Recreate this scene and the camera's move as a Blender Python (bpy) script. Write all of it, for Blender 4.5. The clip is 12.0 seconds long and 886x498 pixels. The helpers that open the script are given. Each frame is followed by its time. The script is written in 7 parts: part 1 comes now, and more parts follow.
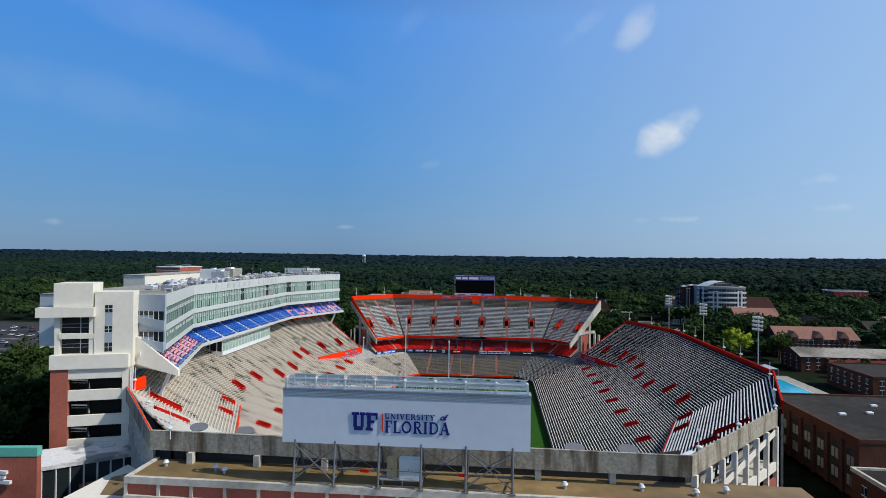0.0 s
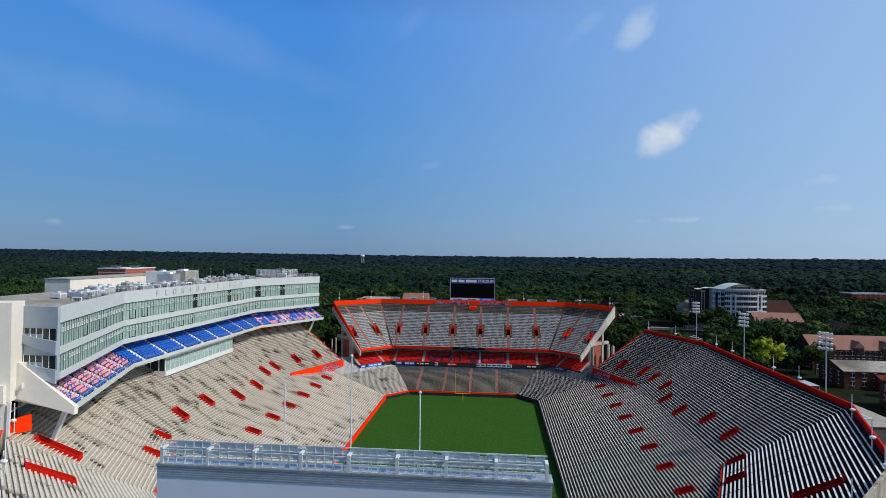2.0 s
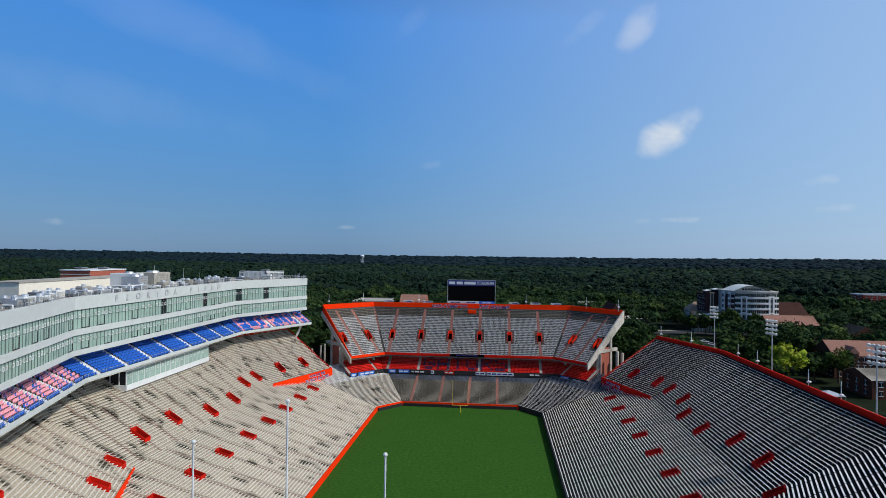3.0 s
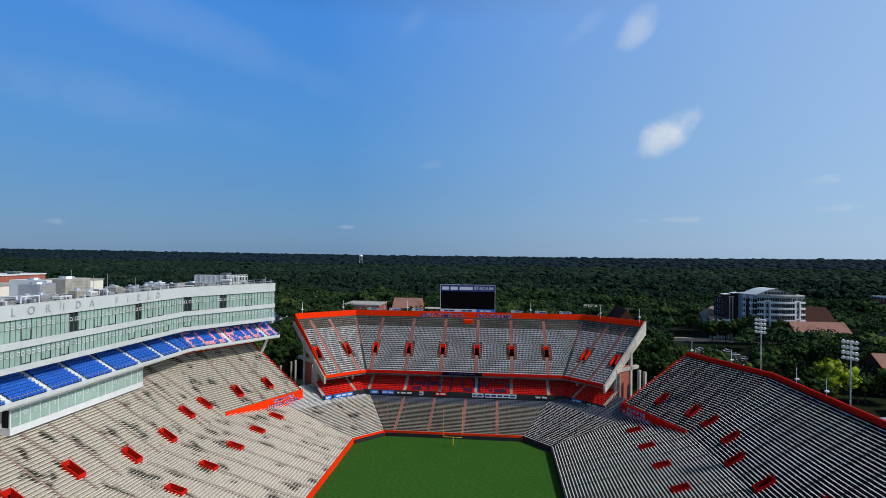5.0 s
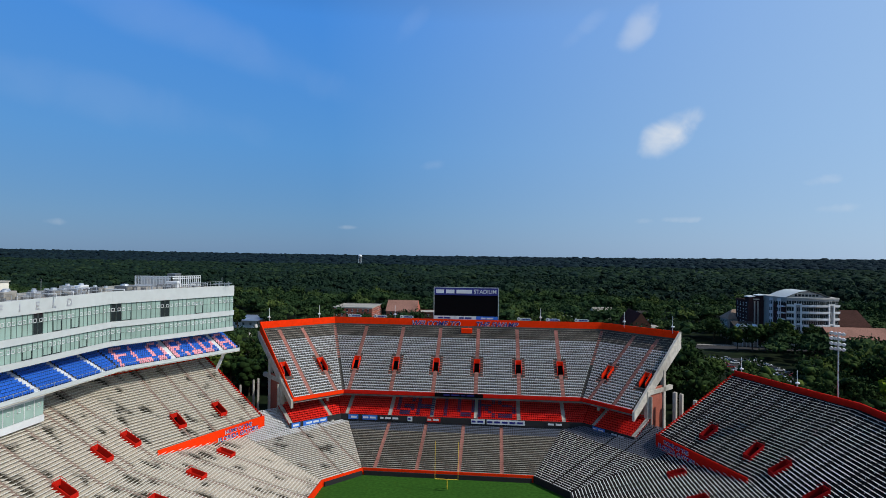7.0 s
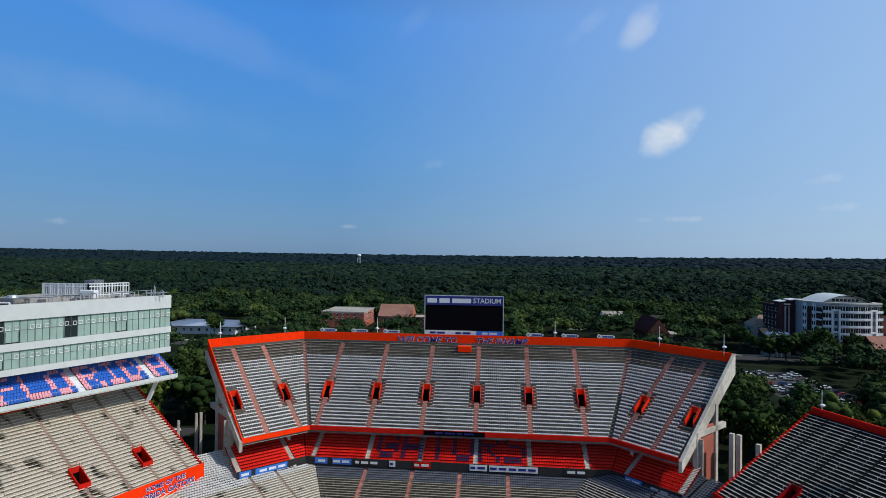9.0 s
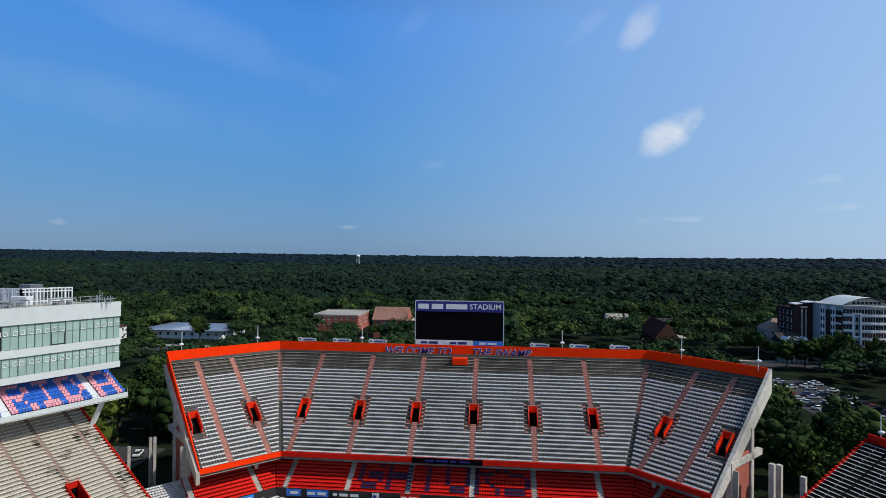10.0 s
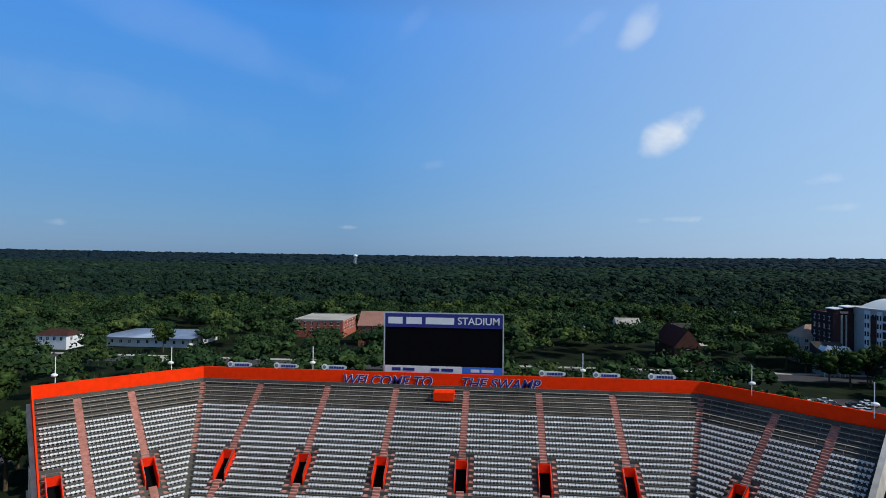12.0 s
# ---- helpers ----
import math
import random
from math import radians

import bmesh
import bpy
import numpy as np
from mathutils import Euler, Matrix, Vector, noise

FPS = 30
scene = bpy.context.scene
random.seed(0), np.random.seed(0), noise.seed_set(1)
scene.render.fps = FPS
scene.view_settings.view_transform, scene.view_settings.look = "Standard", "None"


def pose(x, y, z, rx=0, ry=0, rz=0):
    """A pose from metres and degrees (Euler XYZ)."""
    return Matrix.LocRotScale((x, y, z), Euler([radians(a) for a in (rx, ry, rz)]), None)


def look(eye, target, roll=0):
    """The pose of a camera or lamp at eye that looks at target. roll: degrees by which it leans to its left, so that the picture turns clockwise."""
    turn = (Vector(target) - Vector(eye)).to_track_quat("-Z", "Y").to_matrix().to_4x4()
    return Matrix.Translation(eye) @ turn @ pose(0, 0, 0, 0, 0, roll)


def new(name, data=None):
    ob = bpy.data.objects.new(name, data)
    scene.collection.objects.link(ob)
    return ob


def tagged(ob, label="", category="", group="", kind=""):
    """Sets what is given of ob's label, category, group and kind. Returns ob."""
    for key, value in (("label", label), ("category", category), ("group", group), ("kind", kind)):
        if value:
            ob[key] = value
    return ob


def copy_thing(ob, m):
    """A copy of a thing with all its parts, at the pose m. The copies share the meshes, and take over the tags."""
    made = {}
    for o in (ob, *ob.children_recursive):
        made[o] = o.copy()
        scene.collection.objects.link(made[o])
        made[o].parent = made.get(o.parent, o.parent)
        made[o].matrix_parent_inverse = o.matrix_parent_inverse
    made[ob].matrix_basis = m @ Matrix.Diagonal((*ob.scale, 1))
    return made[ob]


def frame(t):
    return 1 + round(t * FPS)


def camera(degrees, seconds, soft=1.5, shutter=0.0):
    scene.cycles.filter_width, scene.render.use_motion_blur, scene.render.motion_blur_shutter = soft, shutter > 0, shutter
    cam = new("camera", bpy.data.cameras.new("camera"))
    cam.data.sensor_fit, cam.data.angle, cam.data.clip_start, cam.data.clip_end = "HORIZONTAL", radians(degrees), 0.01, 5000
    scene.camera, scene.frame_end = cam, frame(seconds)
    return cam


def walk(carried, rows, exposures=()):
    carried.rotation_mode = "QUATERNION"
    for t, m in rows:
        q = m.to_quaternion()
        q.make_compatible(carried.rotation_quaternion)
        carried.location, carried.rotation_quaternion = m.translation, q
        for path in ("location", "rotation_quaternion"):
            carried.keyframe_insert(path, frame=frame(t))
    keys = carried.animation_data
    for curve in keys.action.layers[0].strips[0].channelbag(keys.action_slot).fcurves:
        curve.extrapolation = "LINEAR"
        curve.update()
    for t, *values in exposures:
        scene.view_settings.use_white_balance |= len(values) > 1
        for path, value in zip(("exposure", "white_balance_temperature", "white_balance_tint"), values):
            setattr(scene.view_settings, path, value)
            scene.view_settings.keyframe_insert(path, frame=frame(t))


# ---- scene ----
# The camera: a drone that flies up the length of the stadium, 58 m over the pitch.
cam = camera(76.2, 12.0, 0.55)
EYE_X, EYE, TILT, LEAN, TURN = 12.5, 58.0, 0.52, -0.6, 5.2
PATH = [
    (0.0, 0.00, 0.00, 0.00, 0.00, 0.00, 0.00),
    (0.5, 0.77, 8.06, -0.03, 0.01, -0.02, -0.03),
    (1.0, 1.65, 16.40, -0.19, 0.02, 0.01, -0.04),
    (1.5, 2.42, 24.93, -0.38, 0.03, 0.03, -0.04),
    (2.0, 3.22, 33.54, -0.53, 0.04, 0.03, -0.05),
    (2.5, 4.10, 42.17, -0.51, 0.08, 0.00, -0.04),
    (3.0, 4.94, 50.65, -0.63, 0.11, 0.04, -0.04),
    (5.0, 8.31, 85.11, -0.48, 0.16, 0.02, -0.05),
    (5.5, 9.02, 93.74, -0.74, 0.19, 0.02, -0.03),
    (6.0, 9.58, 102.35, -1.08, 0.20, 0.03, -0.07),
    (6.5, 10.01, 110.98, -1.58, 0.22, 0.06, -0.10),
    (7.0, 10.54, 119.62, -1.82, 0.24, 0.04, -0.04),
    (9.0, 12.68, 154.52, -1.63, 0.33, -0.04, -0.03),
    (9.5, 13.52, 163.30, -1.83, 0.33, -0.02, 0.00),
    (10.0, 14.41, 172.28, -1.95, 0.33, 0.02, 0.03),
    (10.5, 15.34, 181.40, -1.94, 0.33, 0.01, 0.03),
    (11.0, 16.30, 190.68, -2.13, 0.35, 0.01, 0.05),
    (11.5, 17.21, 199.86, -2.49, 0.33, 0.02, 0.08),
    (12.0, 18.12, 208.68, -3.03, 0.30, 0.02, 0.04),
]
walk(cam, [(t, pose(EYE_X, 0, EYE, TILT, LEAN, TURN) @ pose(x, y, z, 90 + pitch, roll, yaw)) for t, x, y, z, yaw, pitch, roll in PATH],
     [(0.0, 0.04), (2.5, 0.0), (7.0, 0.0), (9.5, 0.04), (12.0, 0.13)])

# ---- sky and sun ----
SUN_AZ, SUN_EL = radians(101), radians(44)          # clockwise from north (+y), height
world = bpy.data.worlds.new("sky")
scene.world = world
world.use_nodes = True
wn, wl = world.node_tree.nodes, world.node_tree.links
wn.clear()
sky = wn.new("ShaderNodeTexSky")
sky.sky_type, sky.sun_disc = "NISHITA", False
sky.sun_elevation, sky.sun_rotation = SUN_EL, SUN_AZ
sky.air_density, sky.dust_density, sky.ozone_density = 1.0, 0.3, 1.0
back = wn.new("ShaderNodeBackground")
back.inputs["Strength"].default_value = 0.1
coord = wn.new("ShaderNodeTexCoord")
split = wn.new("ShaderNodeSeparateXYZ")
wl.new(coord.outputs["Generated"], split.inputs["Vector"])
# clear-air blue by height over the horizon, paler towards the sun's side
blue = wn.new("ShaderNodeValToRGB")
wl.new(split.outputs["Z"], blue.inputs["Fac"])
stops = [(0.0, (0.75, 2.15, 4.3)), (0.06, (0.8, 2.5, 5.1)), (0.18, (0.70, 2.8, 6.5)), (0.38, (0.48, 2.6, 7.6)), (0.55, (0.12, 0.65, 2.4)), (1.0, (0.04, 0.22, 0.9))]
while len(blue.color_ramp.elements) < len(stops):
    blue.color_ramp.elements.new(0.5)
for e, (at, c) in zip(blue.color_ramp.elements, stops):
    e.position, e.color = at, (*c, 1)
side = wn.new("ShaderNodeVectorMath")
side.operation = "DOT_PRODUCT"
side.inputs[1].default_value = (math.sin(SUN_AZ), math.cos(SUN_AZ), 0)
wl.new(coord.outputs["Generated"], side.inputs[0])
glow = wn.new("ShaderNodeMapRange")
glow.inputs["From Min"].default_value, glow.inputs["From Max"].default_value = -0.45, 0.55
glow.inputs["To Max"].default_value = 0.8
wl.new(side.outputs["Value"], glow.inputs["Value"])
pale = wn.new("ShaderNodeMix")
pale.data_type = "RGBA"
pale.inputs["B"].default_value = (4.5, 6.4, 8.9, 1)
wl.new(glow.outputs["Result"], pale.inputs["Factor"])
wl.new(blue.outputs["Color"], pale.inputs["A"])
air = wn.new("ShaderNodeMix")
air.data_type = "RGBA"
air.inputs["Factor"].default_value = 0.85
wl.new(sky.outputs["Color"], air.inputs["A"])
wl.new(pale.outputs["Result"], air.inputs["B"])
last = air.outputs["Result"]


def cloud(last, az, el, wide, tall, turn, scale, amount, seed):
    """A small cloud round one direction of the sky, broken up by noise."""
    way = Vector((math.sin(az) * math.cos(el), math.cos(az) * math.cos(el), math.sin(el)))
    right = Vector((math.cos(az), -math.sin(az), 0))
    up = right.cross(way)
    r2, u2 = right * math.cos(turn) + up * math.sin(turn), up * math.cos(turn) - right * math.sin(turn)
    dots = []
    for v, size in ((r2, wide), (u2, tall)):
        n = wn.new("ShaderNodeVectorMath")
        n.operation = "DOT_PRODUCT"
        n.inputs[1].default_value = v / size
        wl.new(coord.outputs["Generated"], n.inputs[0])
        q = wn.new("ShaderNodeMath")
        q.operation = "SUBTRACT"
        q.inputs[1].default_value = way.dot(v) / size
        wl.new(n.outputs["Value"], q.inputs[0])
        sq = wn.new("ShaderNodeMath")
        sq.operation = "MULTIPLY"
        wl.new(q.outputs[0], sq.inputs[0])
        wl.new(q.outputs[0], sq.inputs[1])
        dots.append(sq.outputs[0])
    add = wn.new("ShaderNodeMath")
    wl.new(dots[0], add.inputs[0])
    wl.new(dots[1], add.inputs[1])
    nz = wn.new("ShaderNodeTexNoise")
    nz.inputs["Scale"].default_value, nz.inputs["Detail"].default_value, nz.inputs["Distortion"].default_value = scale, 5, 0.4
    mv = wn.new("ShaderNodeVectorMath")
    mv.inputs[1].default_value = (seed, seed * 2, 0)
    wl.new(coord.outputs["Generated"], mv.inputs[0])
    wl.new(mv.outputs["Vector"], nz.inputs["Vector"])
    body = wn.new("ShaderNodeMath")
    body.operation = "SUBTRACT"
    wl.new(nz.outputs["Fac"], body.inputs[0])
    half = wn.new("ShaderNodeMath")
    half.operation = "MULTIPLY"
    half.inputs[1].default_value = 0.30
    wl.new(add.outputs[0], half.inputs[0])
    wl.new(half.outputs[0], body.inputs[1])
    lim = wn.new("ShaderNodeMapRange")
    lim.interpolation_type = "SMOOTHSTEP"
    lim.inputs["From Min"].default_value, lim.inputs["From Max"].default_value = 0.08, 0.72
    lim.inputs["To Max"].default_value = amount
    wl.new(body.outputs[0], lim.inputs["Value"])
    ahead = wn.new("ShaderNodeVectorMath")
    ahead.operation = "DOT_PRODUCT"
    ahead.inputs[1].default_value = way
    wl.new(coord.outputs["Generated"], ahead.inputs[0])
    front = wn.new("ShaderNodeMath")
    front.operation = "GREATER_THAN"
    front.inputs[1].default_value = 0.3
    wl.new(ahead.outputs["Value"], front.inputs[0])
    fac = wn.new("ShaderNodeMath")
    fac.operation = "MULTIPLY"
    wl.new(lim.outputs["Result"], fac.inputs[0])
    wl.new(front.outputs[0], fac.inputs[1])
    mix = wn.new("ShaderNodeMix")
    mix.data_type = "RGBA"
    mix.inputs["B"].default_value = (7.6, 7.9, 8.2, 1)
    wl.new(fac.outputs[0], mix.inputs["Factor"])
    wl.new(last, mix.inputs["A"])
    return mix.outputs["Result"]


# bearings from north and heights of the clouds, in degrees
for az, el, wide, tall, turn, scale, amount, seed in ((16.2, 11.5, 3.0, 1.6, 28, 15, 0.92, 0.6), (13.6, 21.2, 2.6, 1.2, 55, 15, 0.34, 1.7), (8.5, 21.5, 2.6, 0.8, 35, 16, 0.10, 2.3),
                                                       (28.5, 6.6, 1.3, 0.45, 5, 30, 0.24, 3.1), (29.5, 4.2, 1.6, 0.45, 5, 30, 0.28, 4.4), (14.0, 3.4, 0.8, 0.3, 0, 40, 0.2, 5.0), (17.5, 3.5, 1.6, 0.3, 0, 40, 0.2, 6.2),
                                                       (-15.0, 2.6, 1.0, 0.25, 0, 40, 0.2, 7.3), (-40.0, 2.4, 0.9, 0.3, 0, 40, 0.18, 8.4), (-6.5, 9.0, 1.2, 0.5, 10, 30, 0.08, 9.1), (-9, 22, 2.5, 0.9, 45, 16, 0.05, 9.9),
                                                       (-30.0, 20.0, 14.0, 2.2, -14, 7, 0.07, 11.0), (-36.0, 13.0, 12.0, 2.0, -6, 9, 0.05, 12.0)):
    last = cloud(last, radians(az), radians(el), radians(wide), radians(tall), radians(turn), scale, amount, seed)
wl.new(last, back.inputs["Color"])
wl.new(back.outputs["Background"], wn.new("ShaderNodeOutputWorld").inputs["Surface"])
sun = new("sun", bpy.data.lights.new("sun", "SUN"))
sun.data.energy, sun.data.angle, sun.data.color = 3.7, radians(0.53), (1.0, 0.95, 0.87)
sun_way = Vector((math.sin(SUN_AZ) * math.cos(SUN_EL), math.cos(SUN_AZ) * math.cos(SUN_EL), math.sin(SUN_EL)))
sun.matrix_world = look(sun_way * 300, (0, 0, 0))


# ---- materials ----
def material(name, base, rough=0.7, metal=0.0, vary=0.25, grain=2.0, stain=0.15, bump=0.2, dark=None, spread=0.0, edge=(0.48, 0.72), stretch=None):
    """Base colour with grain and larger stains, and a fine relief. grain: features per metre."""
    m = bpy.data.materials.new(name)
    m.use_nodes = True
    n, k = m.node_tree.nodes, m.node_tree.links
    bsdf = n["Principled BSDF"]
    bsdf.inputs["Roughness"].default_value, bsdf.inputs["Metallic"].default_value = rough, metal
    if rough > 0.8:
        bsdf.inputs["Specular IOR Level"].default_value = 0.05
    geo = n.new("ShaderNodeNewGeometry")
    fine, broad = n.new("ShaderNodeTexNoise"), n.new("ShaderNodeTexNoise")
    fine.inputs["Scale"].default_value, fine.inputs["Detail"].default_value = grain, 6
    broad.inputs["Scale"].default_value, broad.inputs["Detail"].default_value = grain * 0.07, 5
    for tex in (fine, broad):
        k.new(geo.outputs["Position"], tex.inputs["Vector"])
    if stretch:
        slope = n.new("ShaderNodeMapping")
        slope.inputs["Scale"].default_value = stretch
        k.new(geo.outputs["Position"], slope.inputs["Vector"])
        k.new(slope.outputs["Vector"], broad.inputs["Vector"])
    ramp = n.new("ShaderNodeMapRange")
    ramp.inputs["From Min"].default_value, ramp.inputs["From Max"].default_value = 0.3, 0.7
    ramp.inputs["To Min"].default_value, ramp.inputs["To Max"].default_value = 1 - vary, 1 + vary * 0.6
    k.new(fine.outputs["Fac"], ramp.inputs["Value"])
    mul = n.new("ShaderNodeMix")
    mul.data_type, mul.blend_type = "RGBA", "MULTIPLY"
    mul.inputs["Factor"].default_value = 1
    mul.inputs["A"].default_value = (*base, 1)
    k.new(ramp.outputs["Result"], mul.inputs["B"])
    mark = n.new("ShaderNodeMapRange")
    mark.inputs["From Min"].default_value, mark.inputs["From Max"].default_value = edge
    mark.inputs["To Max"].default_value = stain * 3
    k.new(broad.outputs["Fac"], mark.inputs["Value"])
    mix = n.new("ShaderNodeMix")
    mix.data_type = "RGBA"
    k.new(mark.outputs["Result"], mix.inputs["Factor"])
    k.new(mul.outputs["Result"], mix.inputs["A"])
    mix.inputs["B"].default_value = (*(dark or [c * 0.45 for c in base]), 1)
    out = mix.outputs["Result"]
    if spread:
        info, hsv, rnd = n.new("ShaderNodeObjectInfo"), n.new("ShaderNodeHueSaturation"), n.new("ShaderNodeMapRange")
        rnd.inputs["To Min"].default_value, rnd.inputs["To Max"].default_value = 1 - spread, 1 + spread
        k.new(info.outputs["Random"], rnd.inputs["Value"])
        k.new(rnd.outputs["Result"], hsv.inputs["Value"])
        k.new(out, hsv.inputs["Color"])
        out = hsv.outputs["Color"]
    k.new(out, bsdf.inputs["Base Color"])
    if bump:
        b = n.new("ShaderNodeBump")
        b.inputs["Strength"].default_value, b.inputs["Distance"].default_value = bump, 0.1
        k.new(fine.outputs["Fac"], b.inputs["Height"])
        k.new(b.outputs["Normal"], bsdf.inputs["Normal"])
    return m


def leafy(name, deep, warm, bright, cell, spread=0.3, mottle=(0.62, 1.30)):
    """Foliage: each crown its own green, each clump a shade of it, with a fine mottle."""
    m = bpy.data.materials.new(name)
    m.use_nodes = True
    n, k = m.node_tree.nodes, m.node_tree.links
    bsdf = n["Principled BSDF"]
    bsdf.inputs["Roughness"].default_value, bsdf.inputs["Specular IOR Level"].default_value = 0.8, 0.04
    geo, vor, fine = n.new("ShaderNodeNewGeometry"), n.new("ShaderNodeTexVoronoi"), n.new("ShaderNodeTexNoise")
    vor.voronoi_dimensions = "2D"
    vor.inputs["Scale"].default_value = 1.0 / cell
    fine.inputs["Scale"].default_value, fine.inputs["Detail"].default_value = 9.0 / cell, 5
    for tex in (vor, fine):
        k.new(geo.outputs["Position"], tex.inputs["Vector"])
    rgb = n.new("ShaderNodeSeparateColor")
    k.new(vor.outputs["Color"], rgb.inputs["Color"])
    tone = n.new("ShaderNodeMapRange")
    tone.inputs["From Min"].default_value, tone.inputs["From Max"].default_value = 0.25, 1.0
    k.new(rgb.outputs["Red"], tone.inputs["Value"])
    mix = n.new("ShaderNodeMix")
    mix.data_type = "RGBA"
    mix.inputs["A"].default_value, mix.inputs["B"].default_value = (*deep, 1), (*warm, 1)
    k.new(tone.outputs["Result"], mix.inputs["Factor"])
    pick = n.new("ShaderNodeMapRange")
    pick.inputs["From Min"].default_value, pick.inputs["From Max"].default_value = 0.84, 0.97
    k.new(rgb.outputs["Green"], pick.inputs["Value"])
    top = n.new("ShaderNodeMix")
    top.data_type = "RGBA"
    top.inputs["B"].default_value = (*bright, 1)
    k.new(pick.outputs["Result"], top.inputs["Factor"])
    k.new(mix.outputs["Result"], top.inputs["A"])
    shade = n.new("ShaderNodeMapRange")
    shade.inputs["From Min"].default_value, shade.inputs["From Max"].default_value = 0.3, 0.7
    shade.inputs["To Min"].default_value, shade.inputs["To Max"].default_value = mottle
    k.new(fine.outputs["Fac"], shade.inputs["Value"])
    isle = n.new("ShaderNodeMapRange")
    isle.inputs["To Min"].default_value, isle.inputs["To Max"].default_value = 1 - spread, 1 + spread
    k.new(geo.outputs["Random Per Island"], isle.inputs["Value"])
    both = n.new("ShaderNodeMath")
    both.operation = "MULTIPLY"
    k.new(shade.outputs["Result"], both.inputs[0])
    k.new(isle.outputs["Result"], both.inputs[1])
    mul = n.new("ShaderNodeMix")
    mul.data_type, mul.blend_type = "RGBA", "MULTIPLY"
    mul.inputs["Factor"].default_value = 1
    k.new(top.outputs["Result"], mul.inputs["A"])
    k.new(both.outputs[0], mul.inputs["B"])
    k.new(mul.outputs["Result"], bsdf.inputs["Base Color"])
    bump = n.new("ShaderNodeBump")
    bump.inputs["Strength"].default_value, bump.inputs["Distance"].default_value = 0.5, cell * 0.05
    k.new(fine.outputs["Fac"], bump.inputs["Height"])
    k.new(bump.outputs["Normal"], bsdf.inputs["Normal"])
    return m


GRASS = material("grass", (0.029, 0.090, 0.012), 1.0, 0, 0.3, 1.2, 0.12, 0.15, (0.022, 0.068, 0.010))
CONCRETE = material("concrete", (0.52, 0.49, 0.43), 0.85, 0, 0.22, 0.9, 0.22, 0.15, (0.20, 0.18, 0.15))
STEEL_DARK = material("dull_dark_steel", (0.20, 0.21, 0.22), 0.5, 0.4, 0.2, 2.0, 0.2, 0)
WORN_STAIR = material("worn_stairs", (0.30, 0.22, 0.18), 0.9, 0, 0.3, 1.5, 0.2, 0.1)
# North terrace: weathered tone, further darkened to carry the mezzanine's shade.
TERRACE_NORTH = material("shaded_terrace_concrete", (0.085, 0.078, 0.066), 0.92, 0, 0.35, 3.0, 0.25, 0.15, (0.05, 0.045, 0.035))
FACADE = material("grey_white_cladding", (0.52, 0.56, 0.555), 0.5, 0, 0.06, 0.6, 0.06, 0)
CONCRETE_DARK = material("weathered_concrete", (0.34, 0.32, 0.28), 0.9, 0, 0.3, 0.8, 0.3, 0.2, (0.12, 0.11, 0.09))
TERRACE = material("terrace_concrete", (0.48, 0.425, 0.345), 0.92, 0, 0.4, 4.0, 0.32, 0.15, (0.04, 0.034, 0.022), 0, (0.575, 0.645), (0.6, 1.2, 0.6))
# East and south steps: shade between the benches is put into near-black concrete.
TERRACE_SHADED = material("mildewed_concrete", (0.020, 0.018, 0.017), 0.95, 0, 0.35, 3.0, 0.25, 0.15, (0.012, 0.011, 0.010))
# Steps between seat rows, darkened so the colour carries the shade there.
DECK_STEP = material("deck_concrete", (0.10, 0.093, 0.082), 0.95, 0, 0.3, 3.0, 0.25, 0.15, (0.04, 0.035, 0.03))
CAMPUS_BRICK = material("dark_campus_brick", (0.105, 0.048, 0.033), 0.95, 0, 0.3, 3.0, 0.15, 0.2)
FRAME_GREEN = material("dark_green_frame", (0.13, 0.18, 0.165), 0.5, 0.2, 0.1, 1.0, 0.1, 0)
BENCH = material("aluminium_bench", (0.68, 0.68, 0.67), 0.5, 0.1, 0.1, 1.5, 0.08, 0)
BENCH_WEST = material("dull_aluminium_bench", (0.72, 0.68, 0.60), 0.6, 0.1, 0.25, 4.0, 0.25, 0, (0.12, 0.10, 0.07), 0, (0.575, 0.66), (0.6, 1.2, 0.6))
BENCH_OLD = material("weathered_bench", (0.36, 0.33, 0.27), 0.6, 0.2, 0.2, 1.5, 0.2, 0)
ORANGE = material("orange_paint", (0.86, 0.036, 0.003), 0.85, 0, 0.1, 1.0, 0.1, 0)
# Red with shade mixed into the colour, for east openings and mezzanine steps.
RED_SHADED = material("dark_red_paint", (0.26, 0.006, 0.007), 0.85, 0, 0.12, 1.0, 0.12, 0)
RED = material("red_paint", (0.54, 0.014, 0.007), 0.85, 0, 0.12, 1.0, 0.12, 0)
VERMILION = material("orange_red_paint", (0.74, 0.026, 0.005), 0.85, 0, 0.12, 1.0, 0.12, 0)
SEAT_RED = material("bright_red_seat", (0.80, 0.018, 0.008), 0.5, 0, 0.12, 1.0, 0.12, 0)
BLUE = material("blue_seat_plastic", (0.025, 0.15, 0.60), 0.45, 0, 0.12, 1.5, 0.1, 0)
PINK = material("faded_pink_seat", (0.90, 0.40, 0.46), 0.5, 0, 0.12, 1.5, 0.1, 0)
WHITE = material("white_panel", (0.66, 0.68, 0.69), 0.5, 0, 0.06, 0.6, 0.06, 0)
CREAM = material("cream_stucco", (0.74, 0.70, 0.61), 0.85, 0, 0.05, 0.8, 0.03, 0.05)
STEEL = material("galvanised_steel", (0.55, 0.57, 0.60), 0.4, 0.6, 0.15, 2.0, 0.15, 0)
BLACK = material("black_rubber", (0.012, 0.012, 0.014), 0.8, 0, 0.2, 2.0, 0.1, 0)
